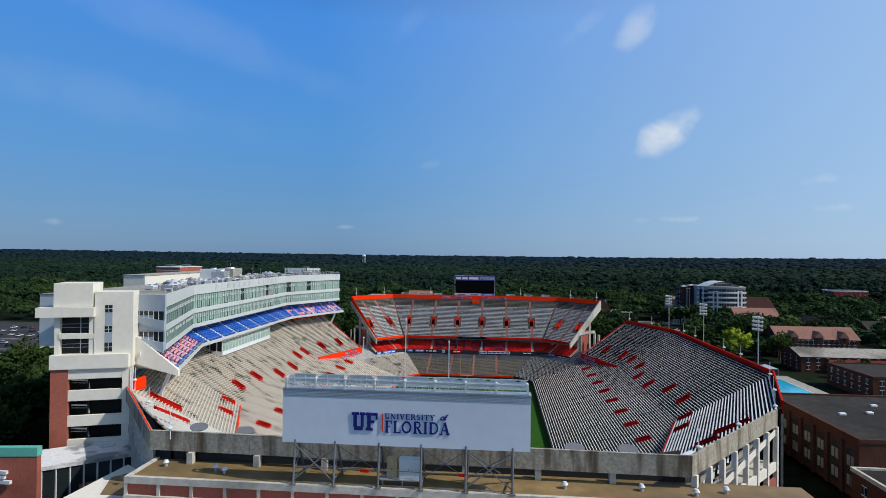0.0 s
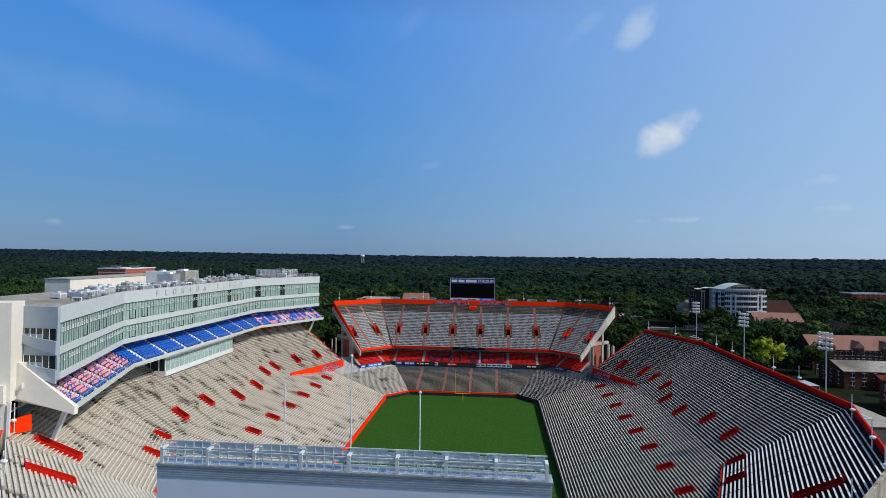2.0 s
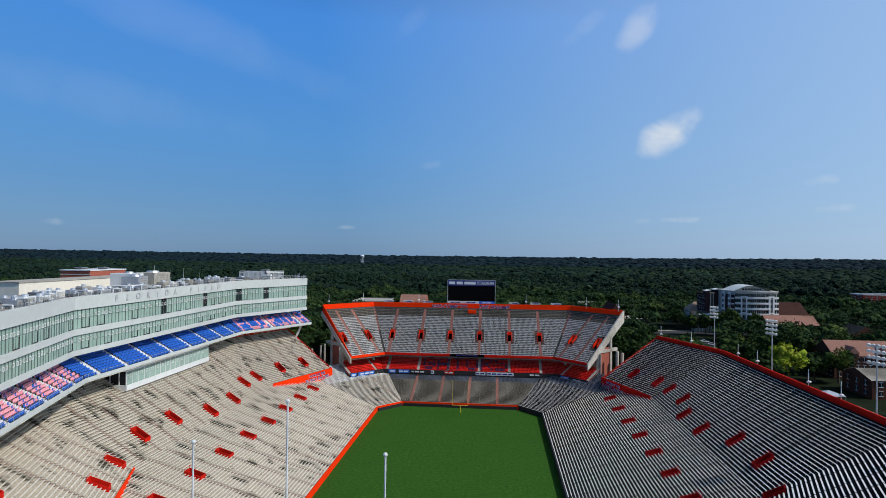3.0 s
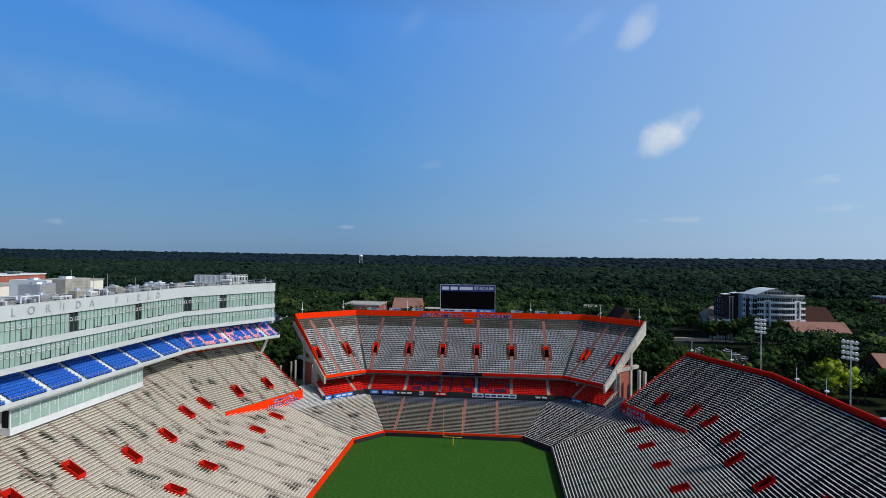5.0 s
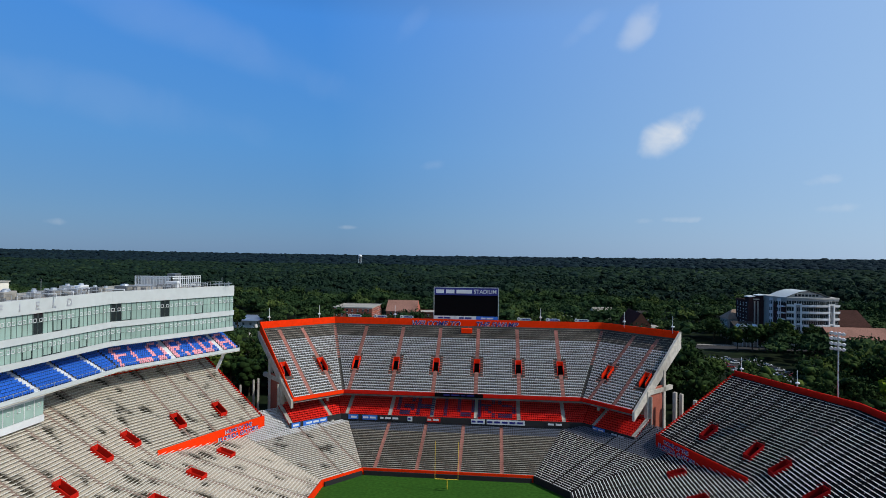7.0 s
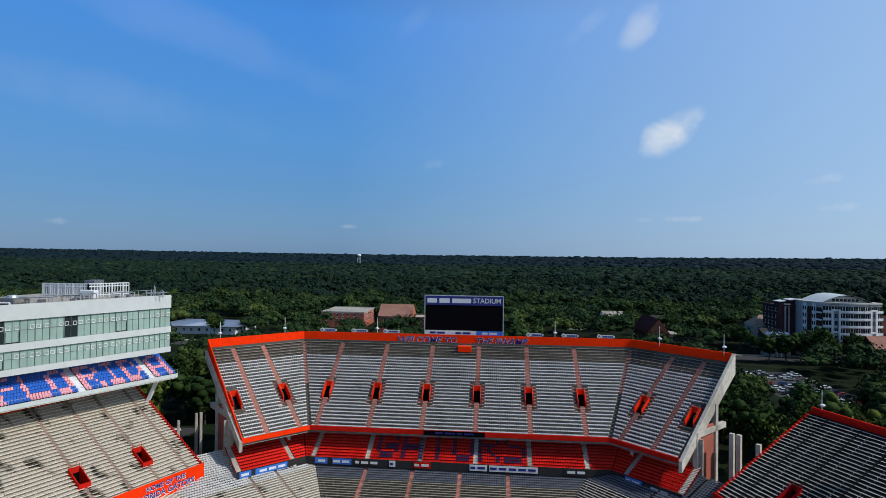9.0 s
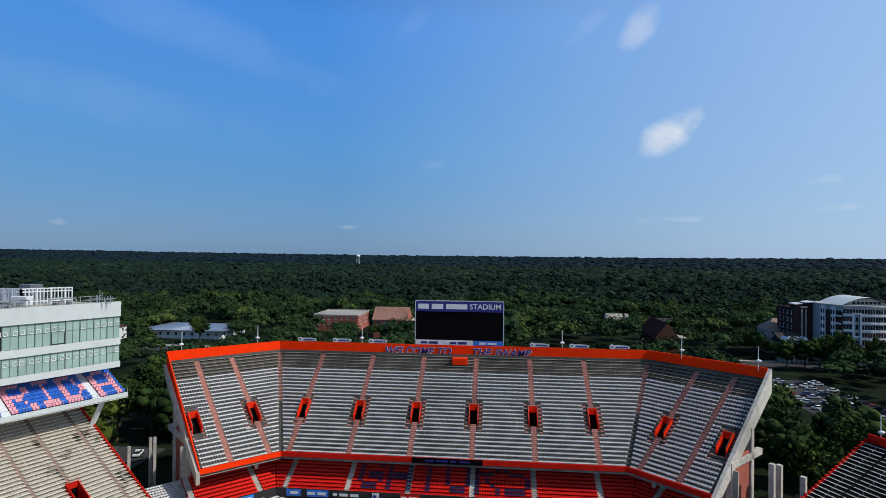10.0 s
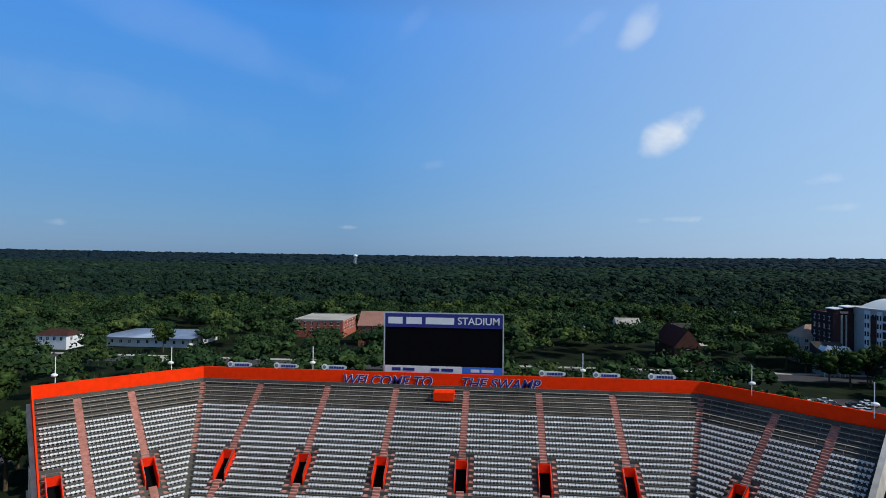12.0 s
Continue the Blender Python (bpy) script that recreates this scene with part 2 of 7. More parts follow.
BROWN_TILE = material("brown_tile_roof", (0.055, 0.027, 0.022), 0.9, 0, 0.3, 1.0, 0.2, 0.2)
BRICK = material("red_brick", (0.36, 0.115, 0.080), 0.9, 0, 0.16, 3.0, 0.15, 0.2)
ROOF_BROWN = material("wet_brown_roof", (0.25, 0.165, 0.065), 0.6, 0, 0.3, 0.3, 0.4, 0.1, (0.10, 0.075, 0.04))
ROOF_DARK = material("dark_roof", (0.048, 0.045, 0.042), 0.85, 0, 0.3, 0.5, 0.3, 0.1)
ROOF_TILE = material("clay_tile_roof", (0.29, 0.155, 0.12), 0.9, 0, 0.3, 2.0, 0.2, 0.3)
ASPHALT = material("asphalt", (0.055, 0.055, 0.058), 0.9, 0, 0.25, 0.8, 0.2, 0.1)
PAVING = material("pale_paving", (0.36, 0.345, 0.31), 0.9, 0, 0.2, 0.8, 0.2, 0.1)
SOIL = material("ground_cover", (0.011, 0.018, 0.008), 0.95, 0, 0.5, 0.15, 0.3, 0.3, (0.01, 0.015, 0.006))
NAVY = material("navy_lettering", (0.012, 0.016, 0.17), 0.4, 0, 0.05, 2.0, 0.0, 0)
YELLOW = material("yellow_paint", (0.75, 0.52, 0.04), 0.4, 0, 0.05, 2.0, 0.05, 0)
LEAF = leafy("oak_leaves", (0.016, 0.034, 0.010), (0.038, 0.064, 0.016), (0.068, 0.096, 0.018), 11.0)
LEAF_WOOD = leafy("woodland_leaves", (0.015, 0.033, 0.013), (0.034, 0.060, 0.019), (0.058, 0.084, 0.022), 15.0, 0.3, (0.7, 1.25))
# Far woods: distance haze is put into the leaves, bluest at the horizon.
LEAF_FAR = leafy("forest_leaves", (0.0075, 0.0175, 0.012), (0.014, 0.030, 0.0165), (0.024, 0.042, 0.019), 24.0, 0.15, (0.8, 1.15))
LEAF_HAZE = leafy("blue_green_pine_needles", (0.0065, 0.0145, 0.020), (0.009, 0.020, 0.024), (0.012, 0.025, 0.026), 60.0, 0.1, (0.9, 1.1))
LEAF_LIME = leafy("yellow_green_leaves", (0.15, 0.21, 0.016), (0.21, 0.26, 0.02), (0.25, 0.29, 0.03), 6.0)
BARK = material("bark", (0.10, 0.075, 0.05), 0.95, 0, 0.4, 3.0, 0.3, 0.5)
AISLE = material("faded_red_stairs", (0.43, 0.20, 0.16), 0.85, 0, 0.3, 1.5, 0.2, 0.1)
SILVER = material("silver_seat", (0.67, 0.675, 0.67), 0.4, 0.2, 0.12, 2.0, 0.1, 0)
# Silver seats below the mezzanine front, darkened to slate to stand for shade.
SEAT_SHADED = material("slate_grey_seat", (0.13, 0.15, 0.19), 0.5, 0, 0.15, 2.0, 0.1, 0)
SEAT_NAVY = material("navy_seat", (0.012, 0.020, 0.085), 0.5, 0, 0.12, 2.0, 0.1, 0)
PANEL_BLUE = material("blue_grey_metal_panel", (0.34, 0.40, 0.47), 0.5, 0.1, 0.06, 0.6, 0.06, 0)
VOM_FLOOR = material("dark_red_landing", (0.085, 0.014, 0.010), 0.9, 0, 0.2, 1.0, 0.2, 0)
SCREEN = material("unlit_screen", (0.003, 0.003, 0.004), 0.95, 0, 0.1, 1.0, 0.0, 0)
GREY_DISC = material("grey_canvas", (0.17, 0.18, 0.20), 0.9, 0, 0.1, 1.0, 0.1, 0.1)
POOL = material("pool_water", (0.02, 0.42, 0.62), 0.1, 0, 0.15, 0.5, 0.0, 0.05)
TEAL = material("teal_coping", (0.12, 0.45, 0.36), 0.6, 0, 0.1, 1.0, 0.1, 0)
RUST = material("stained_parapet", (0.38, 0.345, 0.28), 0.9, 0, 0.3, 2.0, 0.3, 0.2, (0.10, 0.075, 0.05), 0, (0.47, 0.66), (4.0, 4.0, 0.5))
GLASS = material("green_tinted_glass", (0.31, 0.44, 0.39), 0.15, 0.0, 0.15, 0.3, 0.1, 0)
GLASS_DARK = material("dark_window_glass", (0.02, 0.028, 0.03), 0.08, 0, 0.1, 0.5, 0.05, 0)


# ---- building blocks ----
def part(name, bm, mat, parent=None, label=""):
    me = bpy.data.meshes.new(name)
    bm.normal_update()
    bm.to_mesh(me)
    bm.free()
    me.materials.append(mat)
    ob = new(name, me)
    if parent is not None:
        ob.parent = parent
    if label:
        ob["label"] = label
    return ob


def thing(name, label, category, group="", kind="", at=None):
    ob = new(name)
    ob.empty_display_size = 0.5
    if at is not None:
        ob.matrix_basis = at
    return tagged(ob, label, category, group, kind)


def box(bm, x0, x1, y0, y1, z0, z1, m=None):
    v = [bm.verts.new((x, y, z)) for z in (z0, z1) for y in (y0, y1) for x in (x0, x1)]
    if m is not None:
        for q in v:
            q.co = m @ q.co
    for f in ((0, 2, 3, 1), (4, 5, 7, 6), (0, 1, 5, 4), (1, 3, 7, 5), (3, 2, 6, 7), (2, 0, 4, 6)):
        bm.faces.new([v[i] for i in f])
    return bm


def prism(bm, pts, z0, z1):
    """An upright prism over a plan, counter-clockwise; z0 and z1 may be lists."""
    n = len(pts)
    lo = [bm.verts.new((p[0], p[1], z0[i] if isinstance(z0, list) else z0)) for i, p in enumerate(pts)]
    hi = [bm.verts.new((p[0], p[1], z1[i] if isinstance(z1, list) else z1)) for i, p in enumerate(pts)]
    bm.faces.new(list(reversed(lo)))
    bm.faces.new(hi)
    for i in range(n):
        j = (i + 1) % n
        bm.faces.new((lo[i], lo[j], hi[j], hi[i]))
    return bm


def beam(bm, a, b, w, h=None, sides=4):
    """A straight bar from a to b: square section w x h, or round with more sides."""
    a, b = Vector(a), Vector(b)
    d = (b - a).normalized()
    up = Vector((0, 0, 1)) if abs(d.z) < 0.95 else Vector((0, 1, 0))
    r = d.cross(up).normalized()
    u = r.cross(d)
    h = w if h is None else h
    if sides == 4:
        ring = [(-w / 2, -h / 2), (w / 2, -h / 2), (w / 2, h / 2), (-w / 2, h / 2)]
    else:
        ring = [(w / 2 * math.cos(6.2832 * i / sides), h / 2 * math.sin(6.2832 * i / sides)) for i in range(sides)]
    va = [bm.verts.new(a + r * x + u * y) for x, y in ring]
    vb = [bm.verts.new(b + r * x + u * y) for x, y in ring]
    bm.faces.new(list(reversed(va)))
    bm.faces.new(vb)
    k = len(ring)
    for i in range(k):
        bm.faces.new((va[i], va[(i + 1) % k], vb[(i + 1) % k], vb[i]))
    return bm


def quad(bm, a, b, c, d):
    return bm.faces.new([bm.verts.new(p) for p in (a, b, c, d)])


def slab(bm, a, b, z0, z1, t):
    """An upright wall panel from plan point a to b, t thick."""
    (ax, ay), (bx, by) = a, b
    d = Vector((bx - ax, by - ay, 0)).normalized()
    n = Vector((-d.y, d.x, 0)) * t / 2
    z0 = z0 if isinstance(z0, tuple) else (z0, z0)
    z1 = z1 if isinstance(z1, tuple) else (z1, z1)
    v = []
    for (x, y), zl, zh in ((a, z0[0], z1[0]), (b, z0[1], z1[1])):
        for s in (-1, 1):
            for z in (zl, zh):
                v.append(bm.verts.new((x + s * n.x, y + s * n.y, z)))
    for f in ((0, 1, 3, 2), (4, 6, 7, 5), (0, 4, 5, 1), (2, 3, 7, 6), (1, 5, 7, 3), (0, 2, 6, 4)):
        bm.faces.new([v[i] for i in f])
    return bm


class Rows:
    """A straight run of terrace: base line through o along u, rising along n; cut by half planes (point, normal kept)."""

    def __init__(self, o, n, cuts):
        self.o, self.n = Vector(o), Vector(n).normalized()
        self.u = Vector((-self.n.y, self.n.x))
        self.cuts = [(Vector(p), Vector(q)) for p, q in cuts]

    def span(self, d):
        lo, hi = -400.0, 400.0
        for p, q in self.cuts:
            c, k = (self.o + self.n * d - p).dot(q), self.u.dot(q)
            if abs(k) < 1e-6:
                if c < 0:
                    return None
            elif k > 0:
                lo = max(lo, -c / k)
            else:
                hi = min(hi, -c / k)
        return (lo, hi) if hi - lo > 0.3 else None

    def at(self, s, d, z):
        p = self.o + self.u * s + self.n * d
        return (p.x, p.y, z)


def ring(points, closed=False):
    """Rows for each side of a plan line whose outside lies to the right of its way, mitred at the corners."""
    runs, n = [], len(points)
    P = [Vector(p) for p in points]
    for i in range(n if closed else n - 1):
        a, b = P[i], P[(i + 1) % n]
        d = (b - a).normalized()
        nor = Vector((d.y, -d.x))
        cuts = []
        for end, other, sgn in ((a, P[i - 1] if (closed or i > 0) else None, 1), (b, P[(i + 2) % n] if (closed or i < n - 2) else None, -1)):
            if other is None:
                cuts.append((end, d * sgn))
            else:
                e = (end - other).normalized() if sgn == 1 else (other - end).normalized()
                cuts.append((end, (d + e) * sgn))
        runs.append(Rows(a, nor, cuts))
    return runs


def pieces(lo, hi, gaps):
    out, at = [], lo
    for a, b in sorted(gaps):
        if b <= at or a >= hi:
            continue
        if a > at:
            out.append((at, a))
        at = max(at, b)
    if at < hi:
        out.append((at, hi))
    return [p for p in out if p[1] - p[0] > 0.25]


def runbox(bm, run, s0, s1, d0, d1, z0, z1, low=False):
    v = [bm.verts.new(run.at(s, d, z)) for z in (z0, z1) for d in (d0, d1) for s in (s0, s1)]
    for f in ((4, 5, 7, 6), (0, 1, 5, 4), (1, 3, 7, 5), (3, 2, 6, 7), (2, 0, 4, 6)) + (((0, 2, 3, 1),) if low else ()):
        bm.faces.new([v[i] for i in f])


def benches(bm, run, a, b, d, z, tread, deep=0.30):
    runbox(bm, run, a, b, d + tread * 0.36, d + tread * 0.36 + deep, z + 0.40, z + 0.45, True)
    n = max(1, int((b - a) / 2.2))
    for i in range(n):
        q = a + (b - a) * (i + 0.5) / n
        runbox(bm, run, q - 0.02, q + 0.02, d + tread * 0.36 + deep * 0.45, d + tread * 0.36 + deep * 0.8, z, z + 0.40)


def thin_benches(bm, run, a, b, d, z, tread):
    benches(bm, run, a, b, d, z, tread, 0.155)


def narrow_benches(bm, run, a, b, d, z, tread):
    benches(bm, run, a, b, d, z, tread, 0.185)


def chairs(bm, run, a, b, d, z, tread, pick=None, back=0.62):
    n = max(1, int((b - a) / 0.52))
    w = (b - a) / n
    for i in range(n):
        s0, s1 = a + i * w + 0.03, a + (i + 1) * w - 0.03
        if pick and not pick((s0 + s1) / 2):
            continue
        runbox(bm, run, s0, s1, d + 0.20, d + 0.52, z + 0.31, z + 0.37, True)
        runbox(bm, run, s0 + 0.16, s1 - 0.16, d + 0.40, d + 0.46, z, z + 0.31)
        runbox(bm, run, s0 + 0.02, s1 - 0.02, d + 0.50, d + 0.58, z + 0.37, z + back, True)


def low_chairs(bm, run, a, b, d, z, tread):
    chairs(bm, run, a, b, d, z, tread, None, 0.50)


def terrace(run, rows, tread, z0, rise, parent, mat, bench_mat, holes=(), aisles=(), bench="bench", seat=benches, tops=None, step_mat=None, width=1.1, inset=0.12):
    """Steps of concrete with a bench or seats on each and stairs between them. holes: (s0, s1, d0, d1) left open; aisles: s of the stairs.
    tops: (rows, material, seat) for the uppermost rows."""
    bm, st = bmesh.new(), bmesh.new()
    for i in range(rows):
        d, z = i * tread, z0 + i * rise
        near, far = run.span(d), run.span(d + tread)
        if not near or not far:
            continue
        cut = [(h[0], h[1]) for h in holes if d < h[3] - 0.05 and d + tread > h[2] + 0.05]
        lo, hi = min(near[0], far[0]), max(near[1], far[1])
        for a, b in pieces(lo, hi, cut):
            an, bn, af, bf = (max(a, near[0]), min(b, near[1]), max(a, far[0]), min(b, far[1]))
            if bn - an < 0.05 or bf - af < 0.05:
                continue
            quad(bm, run.at(an, d, z), run.at(bn, d, z), run.at(bf, d + tread, z), run.at(af, d + tread, z))
            quad(bm, run.at(an, d, z - rise), run.at(bn, d, z - rise), run.at(bn, d, z), run.at(an, d, z))
        mid = run.span(d + tread * 0.6)
        if not mid:
            continue
        for s in aisles:
            if mid[0] + width / 2 < s < mid[1] - width / 2 and not any(a - width / 2 < s < b + width / 2 for a, b in cut):
                runbox(st, run, s - width / 2, s + width / 2, d + tread * 0.5, d + tread, z, z + rise * 0.5)
                runbox(st, run, s - width / 2, s + width / 2, d, d + tread * 0.5, z, z + 0.012)
                runbox(st, run, s - width / 2, s + width / 2, d - 0.015, d + 0.03, z - rise * 0.5, z + 0.015)
        wide = [(h[0] - h[4], h[1] + h[4]) for h in holes if len(h) > 4 and d < h[3] + 0.9 and d + tread > h[2] - 0.9]
        for a, b in wide:
            for q0, q1 in ((a, a + (b - a) * 0.17), (b - (b - a) * 0.17, b)):
                runbox(st, run, q0, q1, d, d + tread, z, z + 0.08)
        top = tops and i >= rows - tops[0]
        bb = bmesh.new()
        for a, b in pieces(mid[0] + inset, mid[1] - inset, cut + wide + [(s - width / 2, s + width / 2) for s in aisles]):
            (tops[2] if top else seat)(bb, run, a, b, d, z, tread)
        if len(bb.verts):
            part("bench" if top else bench, bb, tops[1] if top else bench_mat, parent)
        else:
            bb.free()
    if len(st.verts):
        part("aisle_stairs", st, step_mat or mat, parent, "stairs between the seat blocks")
    else:
        st.free()
    return part("terrace", bm, mat, parent)


def wall_line(bm, run, s0, s1, d, z0, z1, t=0.25):
    runbox(bm, run, s0, s1, d - t / 2, d + t / 2, z0, z1, True)


def vomitory(run, s, d0, d1, z_of, label, mat, width=2.4, high=1.0, front=True):
    """A walled stair opening in a terrace: red walls on three sides of a sunken landing coloured dark for shade."""
    o = thing("stair_opening", label, "stadium entrance", "stair openings in the terraces")
    h, t = width / 2, 0.16
    za, zb = z_of(d0), z_of(d1)
    for side in (-1, 1):
        bm = bmesh.new()
        s0, s1 = (s - h, s - h + t) if side < 0 else (s + h - t, s + h)
        v = [bm.verts.new(run.at(q, dd, zz)) for q in (s0, s1) for dd, zz in ((d0, za - 2.4), (d1, za - 2.4), (d1, zb + high), (d0, za + high))]
        for f in ((0, 1, 2, 3), (7, 6, 5, 4), (0, 4, 5, 1), (1, 5, 6, 2), (2, 6, 7, 3), (3, 7, 4, 0)):
            bm.faces.new([v[i] for i in f])
        part("side_wall", bm, mat, o)
    bm = bmesh.new()
    runbox(bm, run, s - h + t, s + h - t, d1 - t, d1, zb - (0.3 if front else 0.6), zb + high, True)
    part("back_wall", bm, mat, o)
    if front:
        bm = bmesh.new()
        runbox(bm, run, s - h + t, s + h - t, d0, d0 + t, za - 0.3, za + high, True)
        part("front_wall", bm, mat, o)
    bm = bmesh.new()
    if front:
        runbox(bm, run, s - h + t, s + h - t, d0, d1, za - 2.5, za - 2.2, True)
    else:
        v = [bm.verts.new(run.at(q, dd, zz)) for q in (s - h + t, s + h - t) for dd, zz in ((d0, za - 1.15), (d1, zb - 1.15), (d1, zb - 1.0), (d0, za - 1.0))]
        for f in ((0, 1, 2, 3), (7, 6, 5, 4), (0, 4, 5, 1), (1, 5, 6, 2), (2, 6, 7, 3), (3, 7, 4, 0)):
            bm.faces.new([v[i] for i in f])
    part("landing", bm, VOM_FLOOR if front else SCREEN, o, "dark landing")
    # Black panel painted as the darkness of the passage below.
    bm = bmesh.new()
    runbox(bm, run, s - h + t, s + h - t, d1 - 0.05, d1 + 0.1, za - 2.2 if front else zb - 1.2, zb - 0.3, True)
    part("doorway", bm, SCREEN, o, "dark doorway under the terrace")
    m0, zm = (d0 * 0.35 + d1 * 0.65, za * 0.35 + zb * 0.65) if front else (d0, za)
    for q in (s - h + t / 2, s + h - t / 2):
        bm = bmesh.new()
        beam(bm, run.at(q, m0, zm + high), run.at(q, m0, zm + high + 0.5), 0.05)
        beam(bm, run.at(q, d1, zb + high), run.at(q, d1, zb + high + 0.5), 0.05)
        beam(bm, run.at(q, m0, zm + high + 0.5), run.at(q, d1, zb + high + 0.5), 0.05)
        part("handrail", bm, mat if front else STEEL_DARK, o)
    bm = bmesh.new()
    beam(bm, run.at(s - h + t / 2, d1, zb + high + 0.5), run.at(s + h - t / 2, d1, zb + high + 0.5), 0.05)
    part("end_rail", bm, mat if front else STEEL_DARK, o)
    return o


def text(words, size, mat, m, name="lettering", parent=None, depth=0.03, shear=0.0, bold=0.012, space=1.0):
    """Words in the built-in font, centred on m, facing its +z."""
    cu = bpy.data.curves.new(name, "FONT")
    cu.offset, cu.space_character = size * bold, space
    cu.body, cu.size, cu.extrude, cu.align_x, cu.align_y, cu.shear = words, size, depth, "CENTER", "CENTER", shear
    ob = new(name, cu)
    cu.materials.append(mat)
    ob.matrix_basis = m
    if parent is not None:
        ob.parent = parent
    return ob


def bars(bm, m, widths, height, gap, depth=0.03):
    """A line of plain bars for writing that is not spelt out."""
    total = sum(widths) + gap * (len(widths) - 1)
    x = -total / 2
    for w in widths:
        box(bm, x, x + w, -height / 2, height / 2, 0, depth, m)
        x += w + gap


def facing(x, y, z, yaw):
    """A pose whose +z looks level along the plan direction yaw (degrees from -y, counter-clockwise), +y up."""
    return pose(x, y, z, 90, 0, yaw)


# ---- ground ----
def rise_of(r):
    """Height of the land: flat round the stadium, a long low swell towards the horizon."""
    return 3.0 + 34.0 * (max(0.0, r - 1500) / 3400) ** 1.25


bm = bmesh.new()
prev = None
for r in (0, 60, 150, 300, 600, 1200, 1800, 2400, 3000, 3600, 4300, 4900):
    z = -0.5 if r < 130 else rise_of(r)
    cur = [bm.verts.new((r * math.sin(6.28318 * i / 72), 204 + r * math.cos(6.28318 * i / 72), z)) for i in range(72)] if r else [bm.verts.new((0, 204, -0.5))]
    if prev:
        for i in range(72):
            j = (i + 1) % 72
            bm.faces.new((prev[0], cur[j], cur[i]) if len(prev) == 1 else (prev[i], prev[j], cur[j], cur[i]))
    prev = cur
bmesh.ops.recalc_face_normals(bm, faces=bm.faces)
tagged(part("ground", bm, SOIL), "dark green ground under the trees, flat to the horizon", "ground", kind="structure")

# ---- pitch ----
PITCH = [(22, 143), (30, 152), (30, 256), (22, 265), (-22, 265), (-30, 256), (-30, 152), (-22, 143)]
bm = bmesh.new()
prism(bm, PITCH, -0.4, 0.0)
tagged(part("pitch", bm, GRASS), "mown green grass football field without lines", "field", kind="structure")

# ---- lower terraces, a closed ring round the pitch ----
LOW_T, LOW_R, LOW_Z = 0.76, 0.222, 1.3


def low_z(d):
    return LOW_Z + int(d / LOW_T) * LOW_R


lower = ring(PITCH, closed=True)
LOW_NAMES = ["south_east", "east", "north_east", "north", "north_west", "west", "south_west", "south"]
VOM_Y = [253.0 - 13.6 * i for i in range(8)]
vomits = []
for name, run in zip(LOW_NAMES, lower):
    stand = thing("lower_grandstand", "weathered concrete lower terrace with rows of aluminium benches, %s side of the field" % name.replace("_", "-"), "grandstand", "lower terraces", "structure")
    holes, aisles, rows = [], [], 45
    if name in ("east", "west"):
        for y in VOM_Y:
            s = (y - run.o.y) * run.u.y
            holes.append((s - 1.1, s + 1.1, 21.28, 25.08))
            aisles += [s, s + 6.8]
            vomits.append((run, s, 21.28, 25.08, low_z))
    elif name in ("north", "south"):
        aisles = [(x - run.o.x) * run.u.x for x in (-19, -8, 3, 14)]
        rows = 33 if name == "north" else 44
    else:
        aisles = [0.0, 6.0]
    rows = {"south": 62, "south_east": 56}.get(name, rows)
    terrace(run, rows, LOW_T, LOW_Z, LOW_R, stand, TERRACE_NORTH if name == "north" else TERRACE if "west" in name else TERRACE_SHADED, BENCH_OLD if name == "north" else BENCH_WEST if "west" in name else BENCH, holes, aisles, step_mat=AISLE if name == "north" else WORN_STAIR if "west" in name else TERRACE_SHADED, width=1.0 if name == "north" else 0.42 if "east" in name else 0.6, seat=narrow_benches if "east" in name else benches, tops=(rows - (22 if name == "north" else 27), SILVER if name == "north_west" else SEAT_SHADED, low_chairs) if "north" in name else None)
    bm = bmesh.new()
    a, b = run.span(0)
    runbox(bm, run, a, b, -0.12, 0.1, 0.0, 1.75, True)
    part("field_wall", bm, BLACK if name in ("east", "north_east", "south_east") else ORANGE, stand, "black padded field wall" if name in ("east", "north_east", "south_east") else "orange field wall")
    if name in ("north", "north_west"):
        bm = bmesh.new()
        runbox(bm, run, a + 0.5, b - 0.5, -0.5, -0.13, 0.0, 1.1, True)
        part("wall_padding", bm, BLACK, stand, "black wall padding")

# ---- upper terraces ----
UP_T, UP_R, UP_Z, UP_N = 0.73, 0.452, 11.3, 33


def up_z(d):
    return UP_Z + int(d / UP_T) * UP_R


west_up = ring([(-51.7, 272), (-64, 242), (-64, 166), (-52, 137), (-32, 117), (8, 117)])
for corner in (west_up[2], west_up[3], west_up[4]):
    corner.cuts.append((Vector((-47.3, 96.2)), Vector((0.767, 0.641))))
    corner.cuts.append((Vector((0, 95.7)), Vector((0, 1))))
east_up = ring([(37.5, 102.2), (64, 166), (64, 242), (53.3, 269.8)])
east_up[0].cuts.append((Vector((69.0, 122.6)), Vector((-0.73, 0.68))))
east_up[0].cuts.append((Vector((44, 97.0)), Vector((0, 1))))
up_runs = [("north-west wing", west_up[0]), ("west side", west_up[1]), ("south-west wing", west_up[2]), ("south-west corner", west_up[3]), ("south end", west_up[4]),
           ("south-east wing", east_up[0]), ("east side", east_up[1]), ("north-east wing", east_up[2])]
